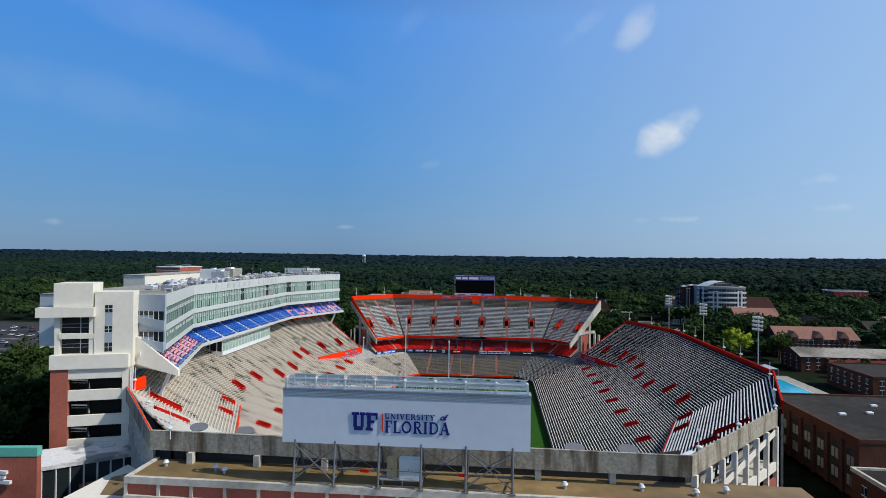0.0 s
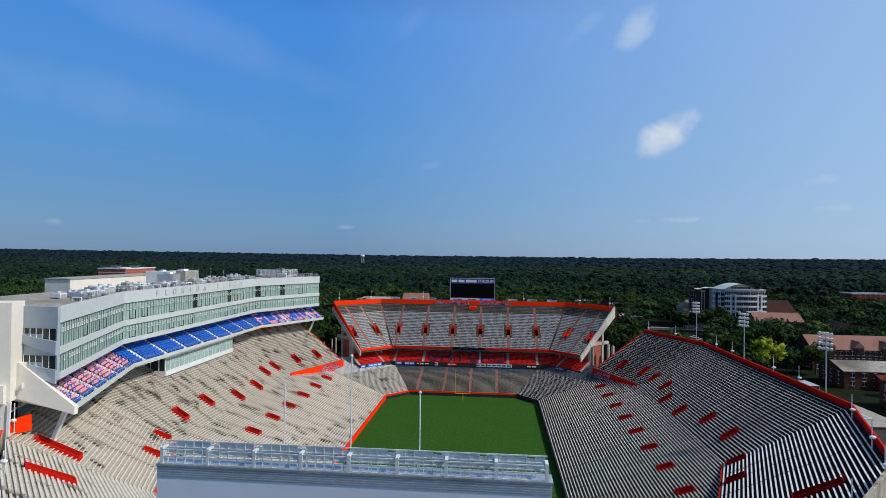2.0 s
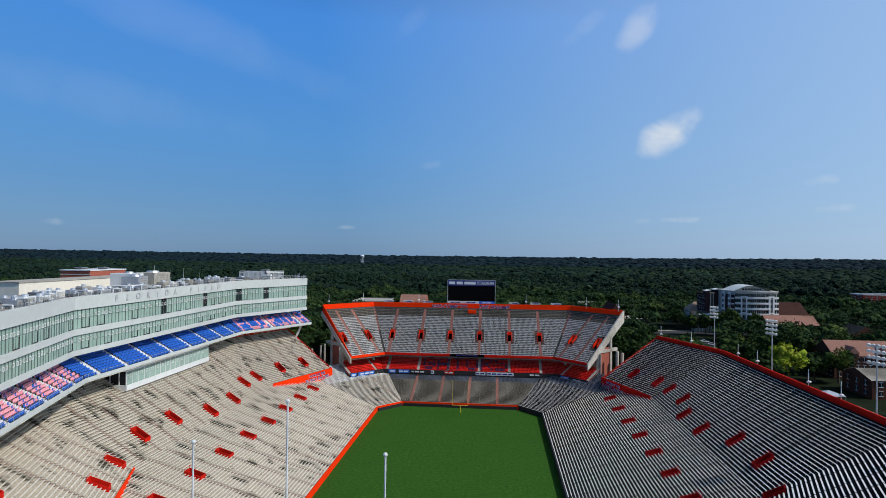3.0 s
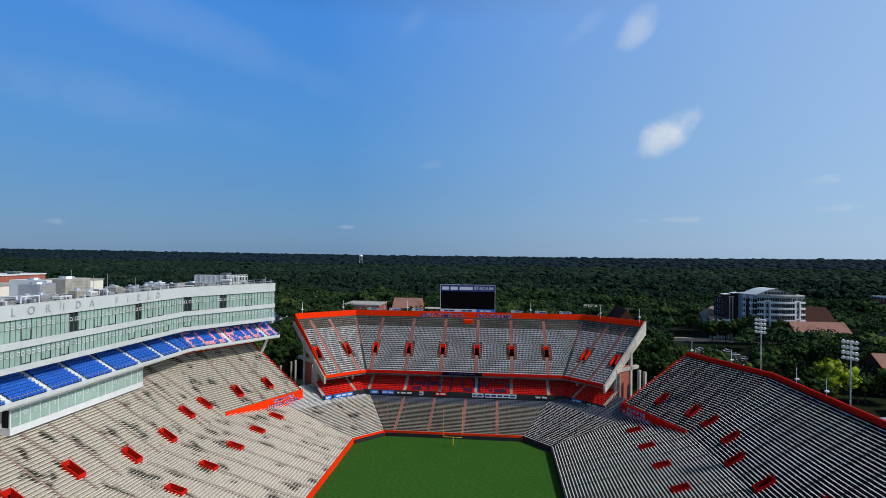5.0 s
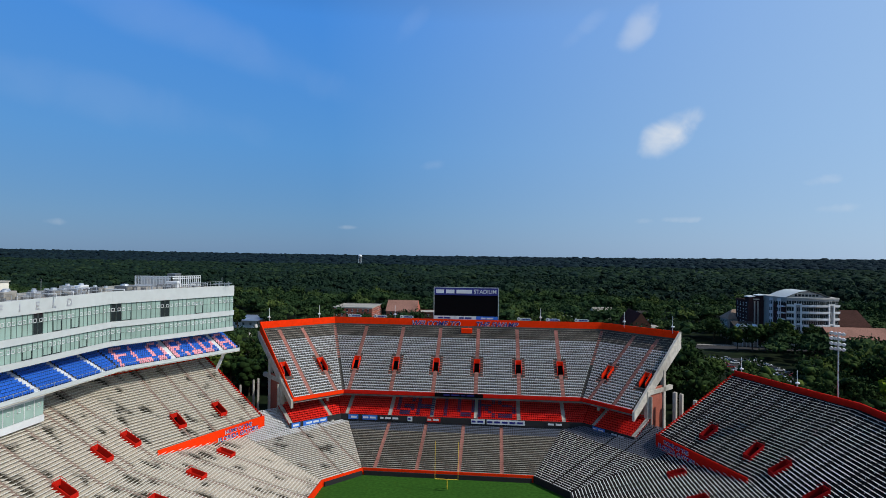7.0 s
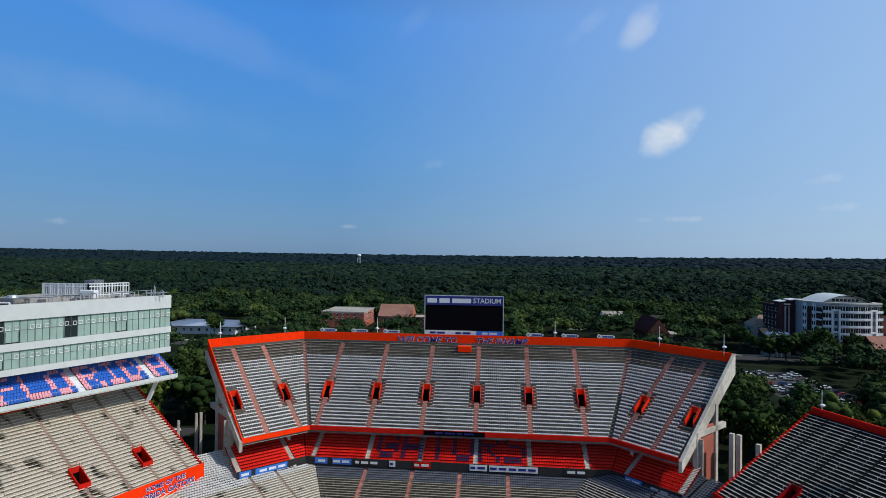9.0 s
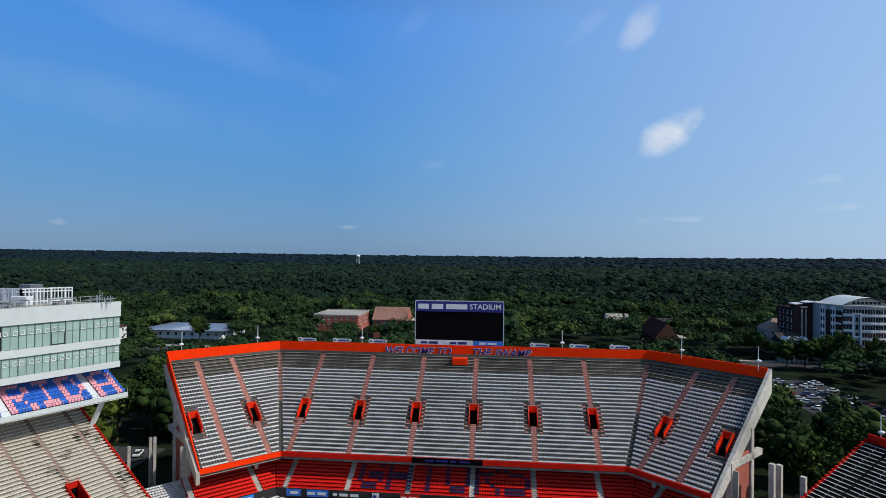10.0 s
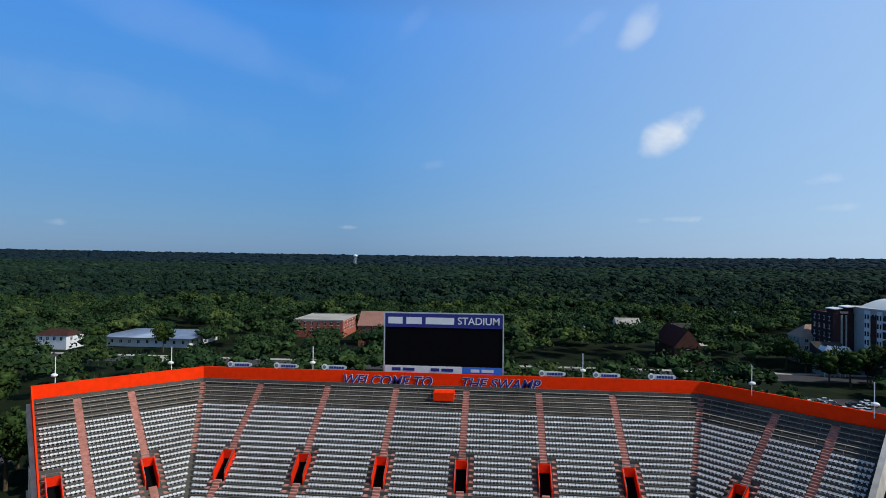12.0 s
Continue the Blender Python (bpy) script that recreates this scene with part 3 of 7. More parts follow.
for name, run in up_runs:
    stand = thing("upper_grandstand", "steep upper concrete terrace with rows of aluminium benches, %s" % name, "grandstand", "upper terraces", "structure")
    holes, aisles = [], []
    if name in ("east side", "west side"):
        for y, d0 in ((240.6, 3.8), (231.3 if name == "west side" else 227.5, 3.8), (217.6, 0.8), (203.9, 0.8), (190.2, 3.8), (176.5, 3.8)):
            s = (y - run.o.y) * run.u.y
            if y < 242:
                d0 = round(d0 / UP_T) * UP_T
                holes.append((s - 1.1, s + 1.1, d0, d0 + 3.65))
                vomits.append((run, s, d0, d0 + 3.65, up_z))
            aisles += [s, s + 6.8]
    elif "wing" in name:
        lo, hi = run.span(5.0)
        inner = 1 if (name in ("north-east wing", "south-west wing")) else -1
        base = 0.0 if inner == 1 else (run.span(0.0)[1])
        if name == "south-east wing":
            spots = ((0.9, 0.9, 3.65), (12.6, 0.9, 3.65), (32.5, 11.0, 7.0), (36.5, 7.3, 4.6))
        elif name == "south-west wing":
            spots = ((1.3, 1.5, 3.65), (13.3, 1.5, 3.65), (30.9, 12.4, 7.2))
        else:
            spots = ((10.0, 4.4, 3.65), (22.5, 4.4, 3.65)) if name == "north-west wing" else ((5.0, 4.4, 3.65), (18.5, 4.4, 3.65))
        for k, d0, deep in spots:
            s = base + inner * k
            d0 = round(d0 / UP_T) * UP_T
            holes.append((s - 1.1, s + 1.1, d0, d0 + deep))
            vomits.append((run, s, d0, d0 + deep, up_z))
            if k < 25:
                aisles += [s, s + inner * 6.8]
    elif name == "south-west corner":
        d0 = 19 * UP_T
        holes.append((8.8, 11.0, d0, d0 + 6.8))
        vomits.append((run, 9.9, d0, d0 + 6.8, up_z))
    elif name == "south end":
        aisles = [8, 20, 32, 44]
    terrace(run, UP_N - 1 if "east" in name else UP_N, UP_T, UP_Z, UP_R, stand, TERRACE_SHADED if "east" in name else TERRACE, BENCH_WEST if "west" in name else BENCH, holes, aisles, step_mat=WORN_STAIR if "west" in name else TERRACE_SHADED, width=0.42 if "east" in name else 0.6, seat=thin_benches if name == "north-east wing" else narrow_benches if name == "east side" else benches)
    # retaining wall under the first row, down to the lower terrace
    a, b = run.span(0.0)
    wing = "wing" in name
    if name == "south-east wing":
        a = b - 34.0
    bm = bmesh.new()
    wall_line(bm, run, a, b, -0.1, 4.0 if wing else 9.5, UP_Z + (0.25 if "south" in name else 0.9 if wing else -0.5), 0.2)
    # East front and rim walls take red for orange, carrying shade in the colour.
    part("front_wall", bm, RED if "east" in name else ORANGE if wing else TERRACE, stand, "orange painted wall in front of the upper rows" if wing else "low concrete kerb")
    if "east" in name or "north" in name:
        d = UP_N * UP_T
        a, b = run.span(d)
        bm = bmesh.new()
        wall_line(bm, run, a, b, d + 0.2, 3.0 if "east" in name else 12.0, UP_Z + UP_N * UP_R - 2.0, 0.5)
        part("outer_wall", bm, CONCRETE_DARK, stand, "weathered outer wall")
        bm = bmesh.new()
        wall_line(bm, run, a, b, d + 0.2, UP_Z + UP_N * UP_R - 1.996, UP_Z + UP_N * UP_R + 1.0, 0.36)
        part("rim_wall", bm, RED if "east" in name else ORANGE, stand, "red painted wall round the top of the terrace" if "east" in name else "orange painted wall round the top of the terrace")
        if "east" in name:
            bm = bmesh.new()
            q0, q1 = run.span(d - UP_T)
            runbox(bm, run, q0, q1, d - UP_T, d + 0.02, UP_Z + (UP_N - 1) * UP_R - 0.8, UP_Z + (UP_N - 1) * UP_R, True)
            part("walkway", bm, TERRACE_SHADED, stand, "dark walkway behind the last row")
    if name in ("north-west wing", "north-east wing"):
        e = run.span(1.0)[0 if "west" in name else 1]
        bm = bmesh.new()
        for i in range(UP_N):
            z = UP_Z + i * UP_R
            runbox(bm, run, e - 0.11, e + 0.11, i * UP_T, (i + 1) * UP_T, z - 3.0, z + 0.65, True)
        part("end_wall", bm, RED, stand, "stepped red wall at the end of the terrace")

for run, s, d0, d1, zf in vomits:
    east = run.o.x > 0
    vomitory(run, s, d0, d1, zf, "dark red walled stair opening with a handrail in the terrace" if east else "orange red walled stair opening with a handrail in the terrace", RED_SHADED if east else RED, 2.2, 0.8)

# orange corner walls at the top of the south-west wing
o = thing("corner_wall", "bright orange corner wall at the end of the terrace", "wall")
bm = bmesh.new()
slab(bm, (-73.5, 125.6), (-70.9, 129.5), 25.0, (27.3, 28.0), 0.4)
part("panel", bm, ORANGE, o)
o = thing("landing_wall", "small orange stair wall with a white panel on the south terrace", "stadium entrance")
bm = bmesh.new()
box(bm, -47.5, -43.0, 112.0, 113.0, 17.0, 19.6)
part("wall", bm, ORANGE, o)
bm = bmesh.new()
slab(bm, (-42.6, 112.5), (-37.5, 116.0), (17.0, 15.5), (19.8, 17.8), 0.15)
part("white_panel", bm, WHITE, o, "white panel with a pink edge")
o = thing("camera_stand", "dark and white camera stand at the top of the south-east terrace", "platform")
bm = bmesh.new()
slab(bm, (40.5, 100.9), (46.0, 105.6), (22.8, 22.0), (24.0, 23.1), 0.2)
part("screen", bm, BLACK, o, "dark screen")
bm = bmesh.new()
prism(bm, [(45.0, 97.5), (50.5, 103.5), (48.0, 106.0), (42.5, 100.0)], 22.6, 23.1)
bmesh.ops.recalc_face_normals(bm, faces=bm.faces)
part("floor", bm, WHITE, o, "white platform")
for q in ((45.2, 98.0), (50.0, 103.3), (48.0, 105.4), (43.0, 100.2)):
    bm = bmesh.new()
    beam(bm, (q[0], q[1], 18.0), (q[0], q[1], 22.6), 0.25)
    part("post", bm, STEEL, o)

# lettering on the two triangular wing walls
for run, yaw, side in ((west_up[0], None, 1), (east_up[2], None, -1)):
    lo, hi = run.span(0.0)
    nrm = -run.n
    yaw = math.degrees(math.atan2(nrm.x, -nrm.y))
    s = (lo + (hi - lo) * 0.28) if side == 1 else (lo + (hi - lo) * 0.74)
    p = run.at(s, -0.24, 0)
    o = thing("wall_lettering", "blue and white lettering painted on the orange wing wall", "lettering", "wing wall lettering")
    text("HOME OF THE", 1.35, NAVY, facing(p[0], p[1], 11.1, yaw), parent=o, depth=0.03, bold=0.02)
    text("HOME OF THE", 1.37, WHITE, facing(p[0], p[1], 11.04, yaw), "letter_edge", o, 0.015, 0, 0.04)
    text("FLORIDA GATORS", 1.62, WHITE, facing(p[0], p[1], 9.54, yaw), "letter_edge", o, 0.015, 0, 0.05)
    text("FLORIDA GATORS", 1.6, NAVY, facing(p[0], p[1], 9.6, yaw), parent=o, depth=0.03, bold=0.02)

# ---- north deck: upper deck, mezzanine, frames ----
DK_T, DK_R, DK_Z, DK_N = 0.857, 0.602, 15.9, 28
DK_TOP = DK_Z + DK_N * DK_R
deck_runs = ring([(48.9, 276.4), (37.2, 288), (-33.6, 288), (-45.1, 276.4)])


def dk_z(d):
    return DK_Z + int(d / DK_T) * DK_R


VOM_X = (-32.1, -19.3, -6.5, 6.3, 19.2, 32.0)
deck = thing("upper_deck", "north upper deck of silver seat rows with red stairs and an orange rim", "grandstand", kind="structure")
for k, run in enumerate(deck_runs):
    holes, aisles = [], []
    if k == 1:
        aisles = [-(x - run.o.x) for x in VOM_X]
        spots = aisles
    else:
        c = run.span(0.0)
        aisles = [c[1] - 2.3, c[1] - 10.3] if k == 0 else [2.3, 10.3]
        spots = [c[1] - 2.3, c[1] - 14.6] if k == 0 else [2.3, 14.6]
    for s in spots:
        holes.append((s - 1.02, s + 1.02, 7.714, 11.141, 0.9 if 0.5 < s - run.span(0.0)[0] < run.span(0.0)[1] - 2.0 else 0.3))
        vomitory(run, s, 7.714, 11.141, dk_z, "orange-red walled stair opening in the upper deck", VERMILION, 2.04, 0.75, False)
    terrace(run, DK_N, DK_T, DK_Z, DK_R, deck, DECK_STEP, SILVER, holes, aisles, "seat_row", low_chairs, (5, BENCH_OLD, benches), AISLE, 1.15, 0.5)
    # rim wall, lip, soffit
    d = DK_N * DK_T
    a, b = run.span(d)
    bm = bmesh.new()
    wall_line(bm, run, a, b, d + 0.15, DK_TOP - 0.8, DK_TOP + 2.6, 0.3)
    part("rim_wall", bm, ORANGE, deck, "bright orange wall round the top of the deck")
    bm = bmesh.new()
    runbox(bm, run, a + 0.1, b - 0.1, d - 0.25, d - 0.004, DK_TOP - 0.7, DK_TOP + 0.45, True)
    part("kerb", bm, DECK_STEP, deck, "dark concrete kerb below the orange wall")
    a, b = run.span(0.0)
    bm = bmesh.new()
    wall_line(bm, run, a, b, -0.15, DK_Z - 0.75, DK_Z + 0.3, 0.3)
    # One orange wall; middle and east runs get red as their shaded tone.
    part("front_wall", bm, ORANGE if k == 2 else RED, deck, "orange front wall of the deck" if k == 2 else "red front wall of the deck")
    bm = bmesh.new()
    n0, n1 = run.span(0.0), run.span(d)
    lo = [run.at(n0[0], 0, DK_Z - 1.3), run.at(n0[1], 0, DK_Z - 1.3), run.at(n1[1], d, DK_TOP - 1.8), run.at(n1[0], d, DK_TOP - 1.8)]
    quad(bm, *lo)
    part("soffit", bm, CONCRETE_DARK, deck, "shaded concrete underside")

bm = bmesh.new()
box(bm, -5.8, 8.6, 287.62, 287.69, DK_Z - 0.8, DK_Z + 0.34)
p = part("front_sign", bm, SCREEN, deck, "black sign on the front wall of the deck")
bm = bmesh.new()
bars(bm, facing(1.4, 287.61, DK_Z - 0.2, 0), [1.8, 2.4, 1.2, 2.2], 0.4, 0.5, 0.02)
part("print", bm, NAVY, p)

# stairs down the two folds of the deck
for fold, turn in ((Vector((37.2, 288)), 1), (Vector((-33.6, 288)), -1)):
    way = Vector((turn * math.sin(radians(22.5)), math.cos(radians(22.5))))
    across = Vector((way.y, -way.x)) * 0.5
    bm = bmesh.new()
    for i in range(13, DK_N):
        for half in (0, 0.5):
            p, q = fold + way * ((i + half) * DK_T / way.y), fold + way * ((i + half + 0.5) * DK_T / way.y)
            prism(bm, [tuple(p + across), tuple(q + across), tuple(q - across), tuple(p - across)], DK_Z + i * DK_R, DK_Z + (i + half) * DK_R + 0.03)
    bmesh.ops.recalc_face_normals(bm, faces=bm.faces)
    part("fold_stairs", bm, AISLE, deck, "faded red stairs along the fold of the deck")
MZ_T, MZ_R, MZ_Z = 0.85, 0.42, 9.2
mezz_runs = ring([(48.9, 273.9), (37.2, 285.5), (-33.6, 285.5), (-45.1, 273.9)])
mezz = thing("mezzanine", "shaded mezzanine of red plastic seats under the upper deck", "grandstand", kind="structure")
for k, run in enumerate(mezz_runs):
    c = run.span(0.0)
    aisles = [-(x - run.o.x) for x in (-32, -19, -6.5, 6.5, 19, 32)] if k == 1 else [c[1] - 3.0, c[1] - 15.6] if k == 0 else [3.0, 15.6]
    terrace(run, 10, MZ_T, MZ_Z, MZ_R, mezz, RED_SHADED, SEAT_RED, [], aisles, "seat_row", chairs, None, CONCRETE, 1.1)
    bm = bmesh.new()
    wall_line(bm, run, c[0], c[1], -0.1, MZ_Z - 1.4, MZ_Z + 0.5, 0.2)
    part("front_wall", bm, BLACK, mezz, "dark front wall of the mezzanine")
    e = run.span(10 * MZ_T)
    bm = bmesh.new()
    wall_line(bm, run, e[0], e[1], 10 * MZ_T, 3.0, 19.0, 0.4)
    part("back_wall", bm, CONCRETE_DARK, mezz)
    bm = bmesh.new()
    f0, f1 = run.span(0.0), run.span(10 * MZ_T)
    quad(bm, run.at(f0[0], 0, MZ_Z - 1.4), run.at(f0[1], 0, MZ_Z - 1.4), run.at(f1[1], 10 * MZ_T, 9.0), run.at(f1[0], 10 * MZ_T, 9.0))
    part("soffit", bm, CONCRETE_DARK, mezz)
# navy seats that spell a word in the middle of the mezzanine
MEZZ_GLYPH = {"G": "01110/10001/10000/10111/10001/01110", "A": "01110/10001/10001/11111/10001/10001", "T": "11111/00100/00100/00100/00100/00100",
              "O": "01110/10001/10001/10001/10001/01110", "R": "11110/10001/11110/10100/10010/10001", "S": "01111/10000/01110/00001/00001/11110"}
run = mezz_runs[1]
for g, ch in enumerate("GATORS"):
    bm = bmesh.new()
    for i in range(1, 10):
        line = MEZZ_GLYPH[ch].split("/")[5 - int((i - 1) * 6 / 9)]
        for j in range(10):
            if line[j // 2] == "1":
                q = -(-17.0 + g * 6.05 + 0.52 * j - run.o.x)
                z = MZ_Z + i * MZ_R
                runbox(bm, run, q - 0.24, q + 0.24, i * MZ_T + 0.18, i * MZ_T + 0.55, z + 0.30, z + 0.39, True)
                runbox(bm, run, q - 0.23, q + 0.23, i * MZ_T + 0.48, i * MZ_T + 0.60, z + 0.38, z + 0.65, True)
    part("letter_seats", bm, SEAT_NAVY, mezz, "navy seats set as a letter")

# banners along the mezzanine front
for k, s, w, mat in ((2, 8.5, 7.5, "b"), (2, 14.5, 2.6, "b"), (1, 8, 5, "k"), (1, 22, 11, "w"), (1, 30, 4, "w"), (1, 43, 4, "r"), (1, 50, 1.4, "w"), (1, 56, 6, "k"), (1, 62, 4.5, "b"), (0, 5, 5, "k"), (0, 11, 4, "b"), (1, 67, 3, "b")):
    run = mezz_runs[k]
    o = thing("banner", "printed advertising banner on the mezzanine front", "banner", "mezzanine banners")
    bm = bmesh.new()
    wall_line(bm, run, s - w / 2, s + w / 2, -0.26, MZ_Z - 1.0, MZ_Z + 0.35, 0.08)
    part("panel", bm, {"b": BLUE, "k": BLACK, "w": WHITE, "r": RED}[mat], o)
    q = -w / 2 + 0.5
    while q < w / 2 - 0.6:
        bm = bmesh.new()
        wall_line(bm, run, s + q, min(s + q + 1.7, s + w / 2 - 0.2), -0.32, MZ_Z - 0.6, MZ_Z - 0.05, 0.05)
        part("print_bar", bm, NAVY if mat == "w" else WHITE, o)
        q += 2.2

# end frames of the deck: raking beams, columns, brackets
frames = thing("deck_frame", "pale concrete raking beams and columns that carry the upper deck", "concrete frame", kind="structure")
for k, run in ((0, deck_runs[0]), (2, deck_runs[2])):
    c = run.span(0.0)
    e = c[0] if k == 0 else c[1]
    out = -0.4 if k == 0 else 0.4
    d = DK_N * DK_T
    for off in (0.0, -12.0 * (1 if k == 2 else -1)):
        s, sink = e + out + off, 0.0 if off == 0 else 1.4
        bm = bmesh.new()
        v = [bm.verts.new(run.at(q, dd, zz)) for q in (s - 0.35, s + 0.35) for dd, zz in
             ((-0.3 + sink, DK_Z - 2.6), (-0.3 + sink, DK_Z - 0.2 - sink), (d + 0.5 - sink, DK_TOP + (-2.2 if sink else 2.5 if k == 0 else -0.3)), (d + 0.5 - sink, DK_TOP - 2.2 - sink))]
        for f in ((0, 1, 2, 3), (7, 6, 5, 4), (0, 4, 5, 1), (1, 5, 6, 2), (2, 6, 7, 3), (3, 7, 4, 0)):
            bm.faces.new([v[i] for i in f])
        part("raking_beam", bm, CONCRETE, frames)
        bm = bmesh.new()
        v = [bm.verts.new(run.at(q, dd, zz)) for q in (s - 0.35, s + 0.35) for dd, zz in ((-2.6, MZ_Z - 2.8), (-2.6, MZ_Z - 1.2), (8.0, MZ_Z + 4.2), (8.0, MZ_Z + 2.0))]
        for f in ((0, 1, 2, 3), (7, 6, 5, 4), (0, 4, 5, 1), (1, 5, 6, 2), (2, 6, 7, 3), (3, 7, 4, 0)):
            bm.faces.new([v[i] for i in f])
        part("lower_beam", bm, CONCRETE, frames)
        for dd in (6.5, 15.0):
            bm = bmesh.new()
            runbox(bm, run, s - 0.5, s + 0.5, dd - 0.6, dd + 0.6, 0.0, DK_Z + dd * 0.70 - 1.2, True)
            part("column", bm, CONCRETE, frames)
        bm = bmesh.new()
        runbox(bm, run, s - 0.5, s + 0.5, 6.0, 19.5, 19.2, 20.4, True)
        part("cross_beam", bm, CONCRETE, frames)
        bm = bmesh.new()
        runbox(bm, run, s - 0.15, s + 0.15, 7.1, 14.4, 9.0, 21.0, True)
        part("brick_panel", bm, BRICK, frames)
    if k == 2:
        bm = bmesh.new()
        v = [bm.verts.new(run.at(q, dd, zz)) for q in (e - 0.02, e + 0.2) for dd, zz in ((-0.3, DK_Z - 0.75), (-0.3, DK_Z + 0.35), (d + 0.3, DK_TOP + 2.6), (d + 0.3, DK_TOP - 0.6))]
        for f in ((0, 1, 2, 3), (7, 6, 5, 4), (0, 4, 5, 1), (1, 5, 6, 2), (2, 6, 7, 3), (3, 7, 4, 0)):
            bm.faces.new([v[i] for i in f])
        part("end_wall", bm, ORANGE, deck, "orange end wall of the deck")
    # free-standing gate columns beside the deck
    for q, dd, h in ((5.0, 13.0, 20.0), (5.0, 16.5, 19.0), (9.0, 16.5, 18.0)):
        s = e + (q if k == 2 else -q)
        bm = bmesh.new()
        g = 0.45 if k == 0 else 0.28
        runbox(bm, run, s - g, s + g, dd - g, dd + g, 0.0, h, True)
        # West columns use the darker concrete to imitate shade on them.
        part("gate_column", bm, CONCRETE if k == 0 else CONCRETE_DARK, frames)
for x in (-38.5, -25.7, -12.9, -0.1, 12.7, 25.5, 38.3):
    bm = bmesh.new()
    box(bm, x - 0.5, x + 0.5, 300, 301.4, 0, 24)
    part("column", bm, CONCRETE, frames)

# scoreboard above the rim
score = thing("scoreboard", "black video scoreboard with a navy title strip above the deck rim", "scoreboard")
bm = bmesh.new()
box(bm, -9.0, 12.7, 313.3, 314.6, 36.4, 43.5)
part("screen", bm, SCREEN, score, "black unlit screen")
bm = bmesh.new()
box(bm, -9.0, 12.7, 313.2, 314.6, 43.504, 46.05)
part("title_strip", bm, NAVY, score, "navy title strip")
for x0, x1, m in ((-9.0, -2.05, WHITE), (-2.0, 5.35, WHITE), (5.4, 12.7, BLUE)):
    bm = bmesh.new()
    box(bm, x0, x1, 313.2, 314.6, 34.9, 36.396)
    p = part("sponsor_panel", bm, m, score, "sponsor strip with plain bars")
    bm = bmesh.new()
    bars(bm, facing((x0 + x1) / 2, 313.19, 35.75, 0), [1.6, 2.2], 0.55, 0.4, 0.03)
    part("print", bm, NAVY if m == WHITE else WHITE, p)
bm = bmesh.new()
for a, b in (((-9.15, 46.15), (12.85, 46.15)), ((-9.15, 34.8), (12.85, 34.8)), ((-9.15, 34.8), (-9.15, 46.15)), ((12.85, 34.8), (12.85, 46.15))):
    beam(bm, (a[0], 313.3, a[1]), (b[0], 313.3, b[1]), 0.22)
part("frame", bm, STEEL, score)
bm = bmesh.new()
for x in (-6, 2, 10):
    beam(bm, (x, 315.0, 3), (x, 315.0, 46), 0.5)
    beam(bm, (x, 315.0, 44), (x, 321, 3), 0.4)
part("support", bm, STEEL, score)
bm = bmesh.new()
bars(bm, facing(-2.3, 313.19, 44.75, 0), [2.7, 2.9, 5.3], 1.25, 0.7)
part("name_bar", bm, WHITE, score, "white plain bars of a name")
text("STADIUM", 1.85, WHITE, facing(8.35, 313.17, 44.75, 0), parent=score)

# words on the rim
words = thing("rim_lettering", "navy slanted letters with pale edges on the orange rim", "lettering")
RIM_Y, RIM_Z = 311.95, DK_TOP + 0.95
for w, x in (("WELCOME TO", -8.5), ("THE SWAMP", 12.1)):
    text(w, 2.55, WHITE, facing(x + 0.03, RIM_Y - 0.01, RIM_Z - 0.03, 0), "letter_edge", words, 0.02, 0.3, 0.036)
    text(w, 2.55, NAVY, facing(x, RIM_Y - 0.05, RIM_Z, 0), "letters", words, 0.03, 0.3)
stage = thing("camera_platform", "small orange camera platform hanging on the rim", "platform")
bm = bmesh.new()
box(bm, 0.6, 4.2, 309.0, 311.7, DK_TOP - 1.6, DK_TOP - 0.2)
part("box", bm, ORANGE, stage)
bm = bmesh.new()
for x in (0.6, 1.8, 3.0, 4.2):
    beam(bm, (x, 309.0, DK_TOP - 0.2), (x, 309.0, DK_TOP + 0.8), 0.07)
beam(bm, (0.6, 309.0, DK_TOP + 0.8), (4.2, 309.0, DK_TOP + 0.8), 0.07)
part("rail", bm, ORANGE, stage)

# name boards behind the rim
def oval(bm, cx, cz, rx, rz, y0, y1, power=1.0, n=24):
    """An upright plate with a rounded outline; power below 1 squares it off."""
    pts = []
    for k in range(n):
        c, q = math.cos(6.28318 * k / n), math.sin(6.28318 * k / n)
        pts.append((cx + rx * math.copysign(abs(c) ** power, c), cz + rz * math.copysign(abs(q) ** power, q)))
    lo, hi = [bm.verts.new((px, y1, pz)) for px, pz in pts], [bm.verts.new((px, y0, pz)) for px, pz in pts]
    bm.faces.new(lo)
    bm.faces.new(list(reversed(hi)))
    for k in range(n):
        bm.faces.new((lo[k], hi[k], hi[(k + 1) % n], lo[(k + 1) % n]))
    bmesh.ops.recalc_face_normals(bm, faces=bm.faces)


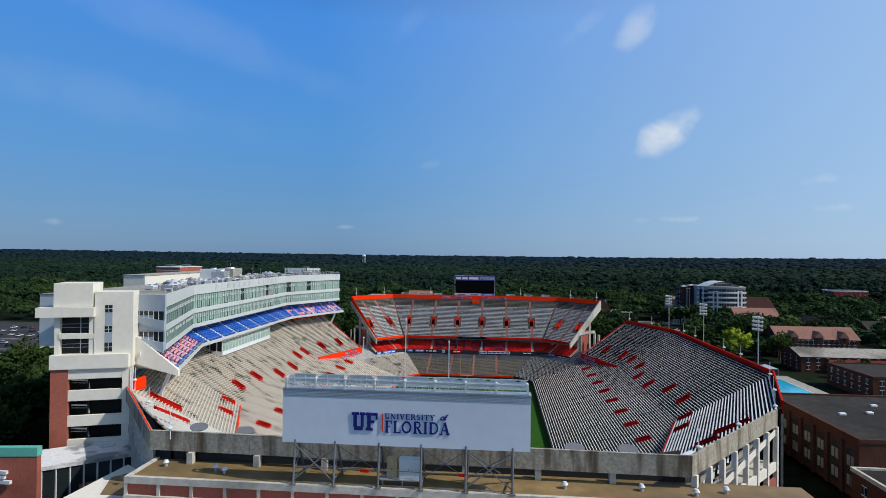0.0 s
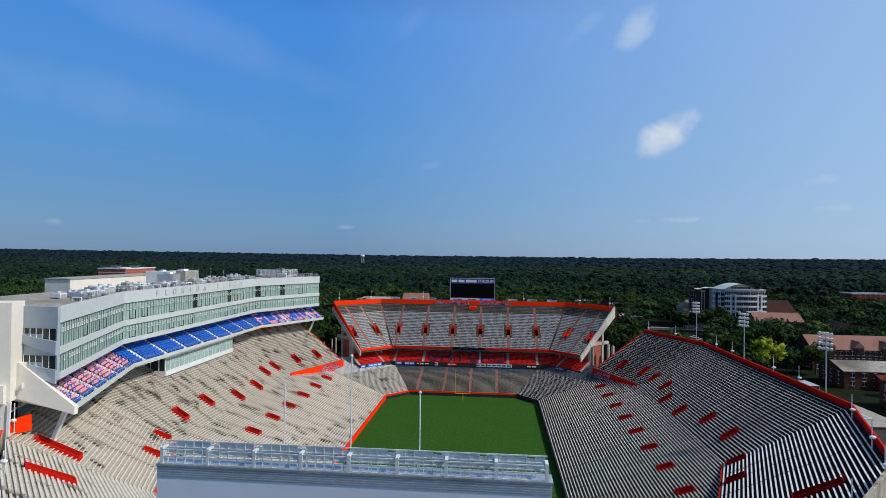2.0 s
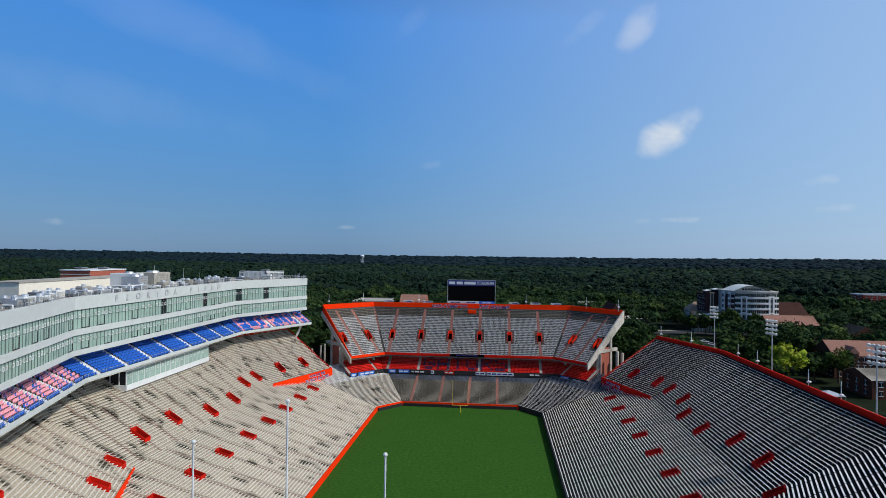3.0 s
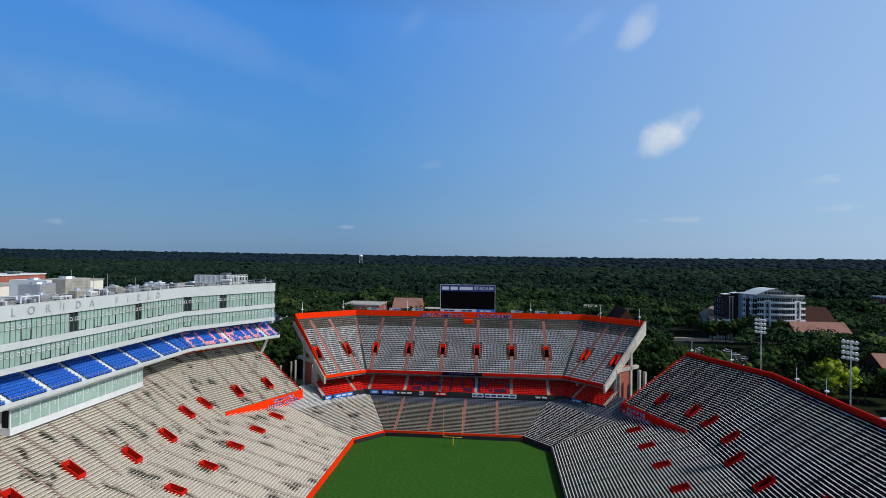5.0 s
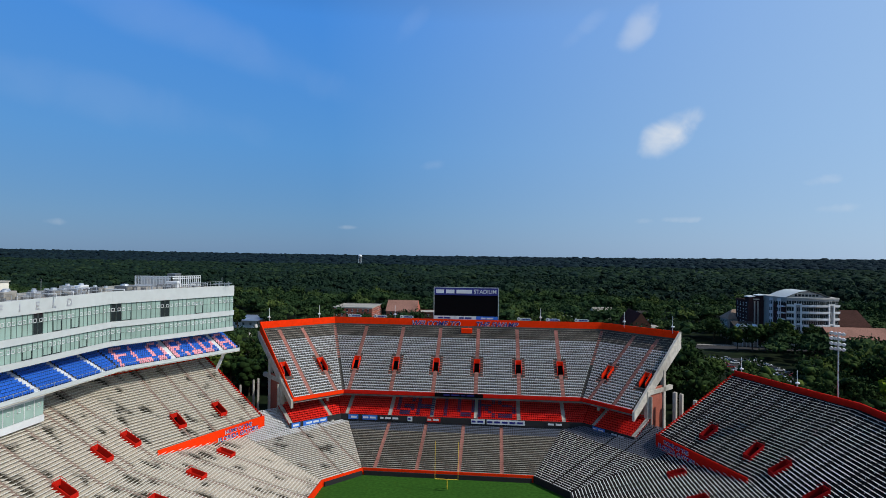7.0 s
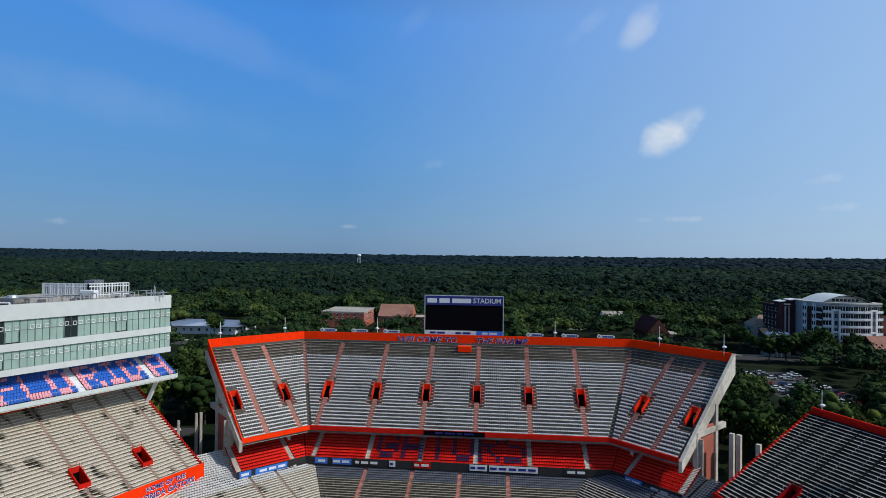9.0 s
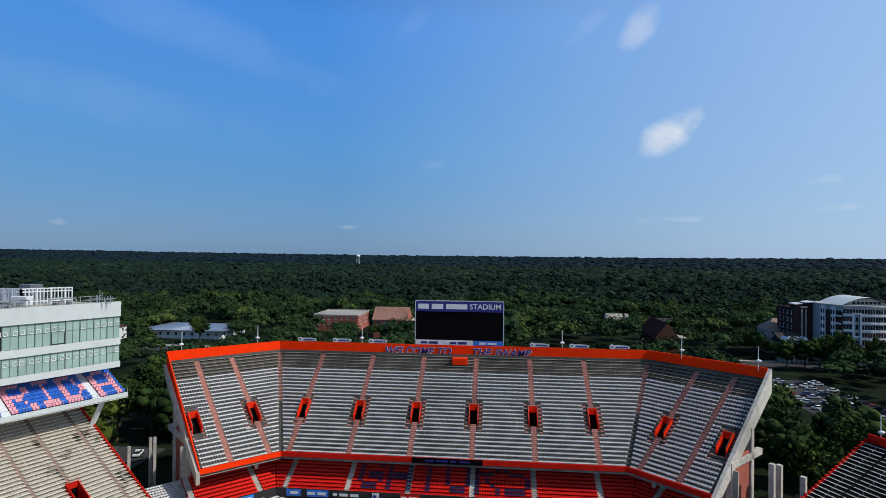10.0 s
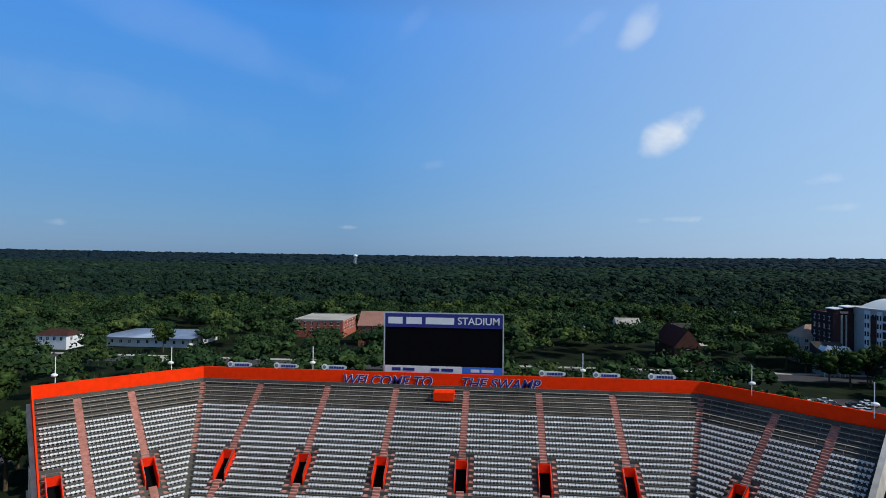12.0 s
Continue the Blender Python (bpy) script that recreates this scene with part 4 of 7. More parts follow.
def name_board(x, y, z):
    o = thing("name_board", "pale rounded name board with a round badge standing on the rim", "sign", "name boards on the rim", at=pose(x, y, z))
    bm = bmesh.new()
    oval(bm, 0.2, 0.52, 2.25, 0.42, -0.08, 0.08, 0.6)
    part("panel", bm, FACADE, o)
    bm = bmesh.new()
    oval(bm, -1.75, 0.55, 0.55, 0.55, -0.12, 0.1)
    badge = part("badge", bm, WHITE, o, "round white badge")
    bm = bmesh.new()
    oval(bm, -1.75, 0.55, 0.32, 0.32, -0.15, -0.12)
    part("ring", bm, STEEL_DARK, badge)
    bm = bmesh.new()
    bars(bm, facing(0.55, -0.09, 0.5, 0), [0.3, 0.42, 0.42, 0.42, 0.42, 0.42], 0.42, 0.07, 0.03)
    part("print", bm, NAVY, o)
    bm = bmesh.new()
    for px in (-1.0, 1.5):
        beam(bm, (px, 0, 0), (px, 0, 0.3), 0.1)
    part("post", bm, STEEL, o)
    return o


board0 = name_board(-36.6, 312.15, DK_TOP + 2.6)
for x in (-27.6, -18.4, 21.5, 31.0, 40.5):
    copy_thing(board0, pose(x, 312.15, DK_TOP + 2.6))


def rim_pole(x, y, z, h=5.0):
    o = thing("rim_pole", "thin white pole with a round loudspeaker on the rim", "pole", "poles round the rim", at=pose(x, y, z))
    bm = bmesh.new()
    beam(bm, (0, 0, 0), (0, 0, h), 0.16, None, 6)
    part("pole", bm, WHITE, o)
    bm = bmesh.new()
    bmesh.ops.create_uvsphere(bm, u_segments=10, v_segments=6, radius=0.55, matrix=pose(0, -0.2, h * 0.4) @ Matrix.Diagonal((1, 0.8, 0.55, 1)))
    part("loudspeaker", bm, WHITE, o)
    return o


pole0 = rim_pole(-60.5, 296.0, 34.6)
for x, y, z in ((-48, 308.6, 34.6), (-22.5, 312.5, 34.6), (27, 312.5, 34.6), (53, 306, 34.6), (64.6, 294.6, 34.6),
                (77, 277, 26), (83, 261, 26), (88.8, 236, 26), (88.8, 223, 26), (88.8, 196, 26), (88.8, 183, 26), (83.5, 153, 26), (76, 135, 26), (71.3, 124.5, 25), (58, 110, 25), (46, 96, 25),
                (-72, 127, 25.5), (-57, 109, 25.5), (-43, 93.3, 25.5)):
    copy_thing(pole0, pose(x, y, z))


def floodlight(x, y, z0, z1):
    o = thing("floodlight_mast", "slim grey mast with a rack of white floodlights", "floodlight", "floodlight masts", at=pose(x, y, z0, 0, 0, -62))
    h = z1 - z0
    bm = bmesh.new()
    beam(bm, (0, 0, 0), (0, 0, h), 0.3, None, 8)
    part("mast", bm, STEEL, o)
    for r in range(4):
        bm = bmesh.new()
        beam(bm, (-1.7, 0, h - 0.3 - r * 1.15), (1.7, 0, h - 0.3 - r * 1.15), 0.12)
        bar = part("crossarm", bm, STEEL, o)
        for c in range(4):
            bm = bmesh.new()
            bmesh.ops.create_cone(bm, cap_ends=True, segments=8, radius1=0.42, radius2=0.22, depth=0.5, matrix=pose(-1.35 + c * 0.9, -0.25, h - 0.3 - r * 1.15, -60, 0, 20))
            part("lamp_head", bm, WHITE, bar)
    return o


mast0 = floodlight(88.7, 255, 25.5, 41.0)
copy_thing(mast0, pose(88.7, 214.0, 25.5, 0, 0, -62))
copy_thing(mast0, pose(88.7, 171.2, 25.5, 0, 0, -62))

# goal post at the north end
goal = thing("goal_post", "yellow football goal post with two tall uprights", "goal post")
bm = bmesh.new()
beam(bm, (0.6, 258.5, 0), (0.6, 258.5, 2.0), 0.22, None, 8)
beam(bm, (0.6, 258.5, 2.0), (0.6, 256.7, 3.05), 0.22, None, 8)
part("post", bm, YELLOW, goal)
bm = bmesh.new()
beam(bm, (-2.25, 256.7, 3.05), (3.45, 256.7, 3.05), 0.18, None, 8)
part("crossbar", bm, YELLOW, goal)
for x in (-2.2, 3.4):
    bm = bmesh.new()
    beam(bm, (x, 256.7, 3.05), (x, 256.7, 12.2), 0.12, None, 8)
    part("upright", bm, YELLOW, goal)


# ---- west building: press box, balcony, club, roof plant ----
PB = [(-67.0, 131.0), (-81.5, 170.0), (-81.5, 250.0), (-66.0, 282.5)]
PB_B, PB_T = 34.0, 47.4
press = thing("press_box", "long white press box with green tinted glass bands over the west stand", "press box", kind="structure")
bm = bmesh.new()
prism(bm, [(-67.6, 131), (-82.1, 170.1), (-82.1, 249.9), (-66.6, 282.5), (-100, 282.5), (-100, 131)], PB_B + 0.2, PB_T - 0.6)
bmesh.ops.recalc_face_normals(bm, faces=bm.faces)
part("body", bm, WHITE, press)
bm = bmesh.new()
prism(bm, [(-66.9, 130.9), (-81.4, 170), (-81.4, 250), (-65.9, 282.6), (-100.1, 282.6), (-100.1, 130.9)], PB_T - 0.596, PB_T - 0.3)
bmesh.ops.recalc_face_normals(bm, faces=bm.faces)
part("roof", bm, CONCRETE_DARK, press, "pale flat roof")
LEVELS = [(34.0, 35.2, 0), (35.2, 38.6, 1), (38.6, 40.0, 0), (40.0, 44.4, 2), (44.4, 47.4, 0)]


def seg(a, b):
    """Rows along a facade from a to b, whose outside is to the right of its way."""
    a, b = Vector(a), Vector(b)
    d = (b - a).normalized()
    return Rows(a, (d.y, -d.x), [(a, d), (b, -d)]), (b - a).length


rng = random.Random(4)
for i in range(3):
    run, length = seg(PB[i], PB[i + 1])
    for z0, z1, kind in LEVELS:
        if kind == 0:
            bm = bmesh.new()
            runbox(bm, run, 0, length, -0.45, 0.12, z0, z1, True)
            part("white_band", bm, FACADE, press)
            continue
        n = round(length / 2.55)
        w = length / n
        for j in range(n):
            s0, s1 = j * w, (j + 1) * w
            dark = kind == 2 and ((i == 1 and j in (13, 22)) or (i == 2 and j in (0, 5)))
            rows = [(z0, z0 + (z1 - z0) * 0.55), (z0 + (z1 - z0) * 0.55, z1)]
            for q, (a, b) in enumerate(rows):
                bm = bmesh.new()
                runbox(bm, run, s0 + 0.05, s1 - 0.05, -0.32, -0.24, a + 0.05, b - 0.05, True)
                part("pane", bm, GLASS_DARK if dark else GLASS, press)
            bm = bmesh.new()
            runbox(bm, run, s0 - 0.06, s0 + 0.06, -0.4, -0.1, z0, z1)
            runbox(bm, run, s0 + w * 0.5 - 0.035, s0 + w * 0.5 + 0.035, -0.3, -0.16, z0, z1)
            part("mullion", bm, FRAME_GREEN, press)
            zc = z0 + (z1 - z0) * 0.66
            for c in (s0 + 0.52, s1 - 0.52):
                if rng.random() < 0.12:
                    continue
                bm = bmesh.new()
                for a in (-0.38, 0.30):
                    runbox(bm, run, c + a, c + a + 0.08, -0.24, -0.14, zc - 0.34, zc + 0.36)
                    runbox(bm, run, c - 0.38, c + 0.38, -0.24, -0.14, zc + a - 0.02, zc + a + 0.08)
                part("vent_frame", bm, WHITE, press)
            if rng.random() < 0.16:
                bm = bmesh.new()
                for a, b in ((s0 + 0.08, s0 + 0.2), (s1 - 0.2, s1 - 0.08)):
                    runbox(bm, run, a, b, -0.24, -0.1, z0 + 0.1, z0 + (z1 - z0) * 0.5, True)
                runbox(bm, run, s0 + 0.08, s1 - 0.08, -0.24, -0.08, z0 + 0.05, z0 + 0.22, True)
                part("awning_frame", bm, GLASS_DARK, press, "dark frame of an open window")
        bm = bmesh.new()
        zc = z0 + (z1 - z0) * 0.55
        runbox(bm, run, 0, length, -0.24, -0.18, zc - 0.04, zc + 0.04)
        part("transom", bm, FRAME_GREEN, press)
# lettering on the fascia
run, length = seg(PB[1], PB[2])
sign = thing("fascia_lettering", "grey metal letters on the white fascia of the press box", "lettering")
x = 14.0
for ch in "FLORIDA FIELD":
    if ch != " ":
        p = run.at(x, 0.16, 45.9)
        text(ch, 2.3, STEEL, facing(p[0], p[1], p[2], 90), "letter", sign, 0.04)
    x += 4.35
# south end wall of the press box with its window bands
bm = bmesh.new()
box(bm, -75, -66.9, 130.4, 131.0, 34.0, 47.4)
part("end_wall", bm, PANEL_BLUE, press, "blue-grey metal end wall")
for z0, z1 in ((36.0, 38.4), (41.2, 43.4)):
    bm = bmesh.new()
    box(bm, -69.6, -67.2, 130.3, 130.45, z0, z1)
    box(bm, -74.6, -69.8, 130.3, 130.45, z0 + 1.2, z1)
    part("end_window", bm, GLASS_DARK, press, "dark end window")
    bm = bmesh.new()
    for xx in (-73.4, -72.2, -71.0, -69.7, -68.4):
        box(bm, xx - 0.06, xx + 0.06, 130.24, 130.5, z0 + 0.2, z1)
    part("mullion", bm, WHITE, press)
    bm = bmesh.new()
    prism(bm, [(-75, 130.0), (-66.9, 130.0), (-66.9, 130.39), (-75, 130.39)], [z0 - 0.1, z0 - 2.6, z0 - 2.6, z0 - 0.1], [z0 + 1.15, z0 - 0.1, z0 - 0.1, z0 + 1.15])
    part("sloping_band", bm, PANEL_BLUE, press)

# balcony of blue and pink seats under the press box
BAL = [(-64.6, 131.2), (-79.0, 170.6), (-79.0, 249.4), (-63.8, 281.8)]
balcony = thing("balcony", "cantilevered balcony of blue and pink plastic seats below the press box", "balcony", kind="structure")
GLYPH = {"F": "11110/10000/11110/10000/10000/10000", "L": "10000/10000/10000/10000/10000/11111", "O": "01110/10001/10001/10001/10001/01110", "R": "11110/10001/11110/10100/10010/10001",
         "I": "01110/00100/00100/00100/00100/01110", "D": "11100/10010/10001/10001/10010/11100", "A": "01110/10001/10001/11111/10001/10001"}


def letter_seat(s, row, length, word, start, cell):
    for ch, at in zip(word, start):
        c = int((s - at) // cell)
        if 0 <= c < 5:
            return 0 <= row < 6 and GLYPH[ch].split("/")[5 - row][c] == "1"
    return False


bal_runs = []
for i in range(3):
    a, b = Vector(BAL[i]), Vector(BAL[i + 1])
    d = (b - a).normalized()
    cuts = [(a, d if i == 0 else d + (a - Vector(BAL[i - 1])).normalized()), (b, -d if i == 2 else -(d + (Vector(BAL[i + 2]) - b).normalized()))]
    bal_runs.append(Rows(a, (-d.y, d.x), cuts))
BL_T, BL_R, BL_Z = 0.84, 0.46, 28.9
for i, run in enumerate(bal_runs):
    span = run.span(0.0)
    length = span[1] - span[0]

    def along(s):
        return abs(s)

    n_aisle = (7.0, 14.5, 22.0, 29.5, 36.5) if i == 0 else (14.95, 29.95) if i == 2 else (5.0, 15.0, 25.0, 35.0, 45.0, 55.0, 65.0, 74.0)
    sg = 1 if run.u.y > 0 else -1
    aisles = [sg * q for q in n_aisle]
    bm = bmesh.new()
    for r in range(10):
        d, z = r * BL_T, BL_Z + r * BL_R
        a, b = run.span(d), run.span(d + BL_T)
        quad(bm, run.at(a[0], d, z), run.at(a[1], d, z), run.at(b[1], d + BL_T, z), run.at(b[0], d + BL_T, z))
        quad(bm, run.at(a[0], d, z - BL_R), run.at(a[1], d, z - BL_R), run.at(a[1], d, z), run.at(a[0], d, z))
        groups = [(BLUE, lambda s: True)]
        if i == 2:
            hit = lambda s, r=r: letter_seat(along(s), int((r - 0.6) * 6 / 6.6), length, "FLORIDA", (0.9, 5.5, 10.1, 15.9, 20.5, 25.1, 30.9), 0.8)
            groups = [(BLUE, lambda s: not hit(s)), (PINK, hit)]
        if i == 0:
            hit = lambda s, r=r: (int(along(s) / 0.6) * 7 + r * 3 + int(along(s) / 5.2)) % 5 not in (0,) and r > 0 and along(s) > 3
            groups = [(BLUE, lambda s: not hit(s)), (PINK, hit)]
        for mat, pick in groups:
            bb = bmesh.new()
            for s0, s1 in pieces(a[0] + 0.2, a[1] - 0.2, [(q - 0.75, q + 0.75) for q in aisles]):
                chairs(bb, run, s0, s1, d, z, BL_T, pick, 0.80)
            if len(bb.verts):
                part("seat_row", bb, mat, balcony, "pink seats" if mat == PINK else "blue seats")
            else:
                bb.free()
    part("terrace", bm, DECK_STEP, balcony)
    bm = bmesh.new()
    for s in aisles:
        for r in range(10):
            runbox(bm, run, s - 0.72, s + 0.72, r * BL_T, r * BL_T + 0.42, BL_Z + r * BL_R, BL_Z + r * BL_R + 0.02)
            runbox(bm, run, s - 0.72, s + 0.72, r * BL_T + 0.42, r * BL_T + 0.84, BL_Z + r * BL_R, BL_Z + (r + 0.5) * BL_R)
            runbox(bm, run, s - 0.72, s + 0.72, r * BL_T - 0.015, r * BL_T + 0.04, BL_Z + (r - 0.5) * BL_R, BL_Z + r * BL_R + 0.025)
    part("aisle_stairs", bm, WHITE, balcony, "pale aisle stairs")
    a, b = run.span(0.0), run.span(9.0)
    bm = bmesh.new()
    runbox(bm, run, a[0], a[1], -0.25, 0.0, BL_Z - 0.7, BL_Z + 0.15, True)
    part("front_edge", bm, FACADE, balcony, "pale front edge")
    bm = bmesh.new()
    q = a[0]
    while q <= a[1]:
        beam(bm, run.at(q, -0.12, BL_Z + 0.15), run.at(q, -0.12, BL_Z + 1.0), 0.05)
        q += 2.0
    beam(bm, run.at(a[0], -0.12, BL_Z + 1.0), run.at(a[1], -0.12, BL_Z + 1.0), 0.06)
    part("handrail", bm, STEEL, balcony)
    bm = bmesh.new()
    v = [run.at(a[0], -0.2, BL_Z - 0.9), run.at(a[1], -0.2, BL_Z - 0.9), run.at(b[1], 9.0, BL_Z + 2.6), run.at(b[0], 9.0, BL_Z + 2.6)]
    quad(bm, *v)
    part("soffit", bm, CREAM, balcony)
    bm = bmesh.new()
    e = run.span(8.4)
    wall_line(bm, run, e[0], e[1], 8.5, BL_Z + 3.0, 34.1, 0.3)
    part("back_wall", bm, CREAM, balcony)
    for q in (aisles if i == 1 else aisles[:2]):
        bm = bmesh.new()
        wall_line(bm, run, q + 1.0, q + 8.0, 7.6, BL_Z + 4.0, BL_Z + 5.0, 0.15)
        part("back_panel", bm, WHITE, balcony)
# south cheek wall of the balcony
bm = bmesh.new()
prism(bm, [(-75.5, 128.2), (-72.3, 128.2), (-63.2, 130.2), (-63.2, 131.1), (-75.5, 131.1)], [30.9, 30.9, 27.9, 27.9, 30.9], [37.6, 37.4, 29.4, 29.4, 37.6])
part("cheek_wall", bm, CREAM, balcony, "cream stucco cheek wall")
bm = bmesh.new()
for y in (136, 282):
    beam(bm, (-70.5, y - 3, 20), (-66.5, y - 3, 29), 0.7)
    beam(bm, (-78, y - 3, 20), (-78, y - 3, 31), 0.9)
part("strut", bm, WHITE, balcony)

# club box on the upper terrace
club = thing("club_box", "low glazed club box on the terrace below the balcony", "club room", kind="structure")
CY0, CY1, CX = 187.0, 228.5, -80.3
bm = bmesh.new()
box(bm, -92, CX, CY0, CY1, 22.2, 23.6)
part("sill", bm, WHITE, club)
bm = bmesh.new()
box(bm, -92, CX, CY0, CY1, 27.1, 27.6)
part("roof_slab", bm, WHITE, club)
# Solid black block stands for the unlit room behind the panes.
bm = bmesh.new()
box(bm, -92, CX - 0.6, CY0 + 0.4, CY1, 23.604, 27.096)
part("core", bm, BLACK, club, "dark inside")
n = 17
for j in range(n):
    y0 = CY0 + (CY1 - CY0) * j / n
    y1 = CY0 + (CY1 - CY0) * (j + 1) / n
    bm = bmesh.new()
    box(bm, CX - 0.25, CX - 0.15, y0 + 0.05, y1 - 0.05, 23.65, 27.05)
    part("pane", bm, GLASS, club)
    bm = bmesh.new()
    box(bm, CX - 0.28, CX - 0.05, y0 - 0.06, y0 + 0.06, 23.6, 27.1)
    c = (y0 + y1) / 2
    for a in (-0.4, 0.34):
        box(bm, CX - 0.14, CX - 0.06, c + a, c + a + 0.07, 25.5, 26.3)
        box(bm, CX - 0.14, CX - 0.06, c - 0.4, c + 0.41, 25.9 + a, 25.97 + a)
    part("mullion", bm, WHITE, club)
bm = bmesh.new()
for y in (CY0 + 0.2,):
    for xx in (-90, -87.5, -85, -82.5, -80.5):
        box(bm, xx - 0.1, xx + 0.1, y - 0.1, y + 0.1, 23.6, 27.1)
part("end_mullion", bm, WHITE, club)

# south stair tower and car-park like frame of the west building
tower = thing("stair_tower", "cream stucco stair tower with open floors and a brick pier", "building", kind="structure")
TY = 126.0
bm = bmesh.new()
box(bm, -82.2, -71.8, TY, 131.2, 30.9, 48.4)
box(bm, -75.5, -70.6, 129.0, 131.2, 30.9, 37.2)
part("wall", bm, CREAM, tower)
bm = bmesh.new()
box(bm, -92.8, -82.6, TY - 0.3, 133, 45.0, 50.4)
part("head_house", bm, CREAM, tower)
bm = bmesh.new()
box(bm, -97, -82.0, TY - 1.2, 134, 42.7, 44.9)
part("canopy", bm, CREAM, tower)
for x in (-92.0, -83.0):
    bm = bmesh.new()
    box(bm, x - 0.7, x + 0.7, TY + 0.2, TY + 1.5, 34.0, 42.8)
    part("pier", bm, CREAM, tower)
bm = bmesh.new()
box(bm, -91.4, -82.3, TY, TY + 1.0, 37.6, 38.8)
box(bm, -91.4, -82.3, TY + 0.9, 132, 37.7, 38.0)
part("floor_edge", bm, CREAM, tower)
# Black sheet set close behind the upper bays to imitate their shade.
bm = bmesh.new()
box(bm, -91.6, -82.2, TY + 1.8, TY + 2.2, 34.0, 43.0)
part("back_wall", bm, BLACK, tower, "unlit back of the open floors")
bm = bmesh.new()
for z in (35.6, 36.4, 40.2, 41.0):
    beam(bm, (-91.3, TY + 0.5, z), (-82.4, TY + 0.5, z), 0.08)
beam(bm, (-86.0, TY + 0.6, 34), (-86.0, TY + 0.6, 42.7), 0.2)
part("railing", bm, STEEL, tower)
bm = bmesh.new()
box(bm, -93.4, -72.6, TY - 1.0, 131.0, 30.8, 34.0)
part("band", bm, CREAM, tower, "projecting cream band")
for z0, z1 in ((43.6, 45.3), (39.0, 40.4), (34.5, 36.6)):
    bm = bmesh.new()
    box(bm, -79.4, -77.4, TY - 0.06, TY + 0.1, z0, z1)
    w = part("window", bm, GLASS_DARK, tower, "small dark window")
    bm = bmesh.new()
    box(bm, -78.45, -78.35, TY - 0.1, TY + 0.1, z0, z1)
    box(bm, -79.4, -77.4, TY - 0.1, TY + 0.1, (z0 + z1) / 2 - 0.05, (z0 + z1) / 2 + 0.05)
    part("mullion", bm, WHITE, w)
bm = bmesh.new()
box(bm, -79.4, -77.4, TY - 0.03, TY + 0.1, 36.7, 38.9)
box(bm, -79.4, -77.4, TY - 0.03, TY + 0.1, 40.5, 43.5)
part("spandrel", bm, PANEL_BLUE, tower, "blue-grey spandrel")
bm = bmesh.new()
box(bm, -93.2, -88.7, TY - 0.6, TY + 0.6, 3.0, 30.8)
part("brick_pier", bm, BRICK, tower, "red brick pier")
for z0, z1 in ((28.4, 30.8), (23.4, 25.8), (17.6, 20.0), (12.4, 14.6)):
    bm = bmesh.new()
    box(bm, -88.7, -73.0, TY - 0.4, TY + 0.4, z0, z1)
    part("spandrel_beam", bm, CREAM, tower)
    bm = bmesh.new()
    box(bm, -88.7, -73.0, TY + 0.4, 160, z0, z0 + 0.4)
    part("floor_slab", bm, CONCRETE, tower)
bm = bmesh.new()
box(bm, -74.4, -72.4, TY - 0.5, TY + 1.0, 3.0, 30.8)
part("corner_pier", bm, CREAM, tower)
for z in (14.6, 20.0, 25.8):
    bm = bmesh.new()
    beam(bm, (-88.4, TY + 1.2, z + 2.2), (-84.2, TY + 1.2, z + 1.9), 0.28)
    beam(bm, (-88.4, TY + 1.2, z + 1.5), (-84.2, TY + 1.2, z + 1.3), 0.1)
    beam(bm, (-84.2, TY + 1.2, z + 2.2), (-83.6, TY + 1.0, z + 0.1), 0.35)
    part("stair_rail", bm, WHITE, tower, "pale stair rail")
# Black side and back sheets give the lower floors their painted shade.
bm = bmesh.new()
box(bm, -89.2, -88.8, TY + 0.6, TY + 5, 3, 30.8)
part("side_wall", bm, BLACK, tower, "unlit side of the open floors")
bm = bmesh.new()
box(bm, -84.0, -83.7, TY + 0.6, TY + 1.0, 12, 30.8)
part("mullion", bm, ROOF_DARK, tower)
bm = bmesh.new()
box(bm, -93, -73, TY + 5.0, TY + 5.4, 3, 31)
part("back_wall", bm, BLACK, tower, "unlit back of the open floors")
bm = bmesh.new()
beam(bm, (-72.0, TY - 0.6, 22), (-71.5, TY - 0.6, 31), 0.5)
part("downpipe", bm, WHITE, tower)

# the tower stands square to the first bay of the press box, turned from the field's axis
turned = pose(-72.4, 125.5, 0, 0, 0, 20) @ Matrix.Diagonal((0.78, 1, 1, 1)) @ pose(72.4, -125.5, 0)
for c in tower.children_recursive:
    c.data.transform(turned)

# brick penthouse, long beige penthouse and plant on the roof
pent = thing("brick_penthouse", "red brick penthouse on the press box roof", "building")
bm = bmesh.new()
box(bm, -123.5, -113.6, 217, 234, 3, 51.5)
part("wall", bm, BRICK, pent)
bm = bmesh.new()
box(bm, -123.7, -113.4, 216.8, 234.2, 51.504, 51.8)
part("coping", bm, WHITE, pent)
for x, y in ((-120.5, 222), (-116.0, 226)):
    bm = bmesh.new()
    box(bm, x - 1.0, x + 1.0, y - 1.0, y + 1.0, 51.804, 52.3)
    box(bm, x - 1.4, x + 1.4, y - 1.4, y + 1.4, 52.304, 52.5)
    part("roof_hood", bm, STEEL_DARK, pent, "grey roof hood")
for z in (47.5, 50.2):
    bm = bmesh.new()
    box(bm, -123.55, -113.55, 216.94, 217.0, z, z + 0.25)
    part("stone_band", bm, CONCRETE, pent)
low = thing("beige_penthouse", "long beige penthouse behind the press box roof", "building")
bm = bmesh.new()
box(bm, -112.6, -105.0, 181, 246, 3, 49.6)
part("wall", bm, CREAM, low)
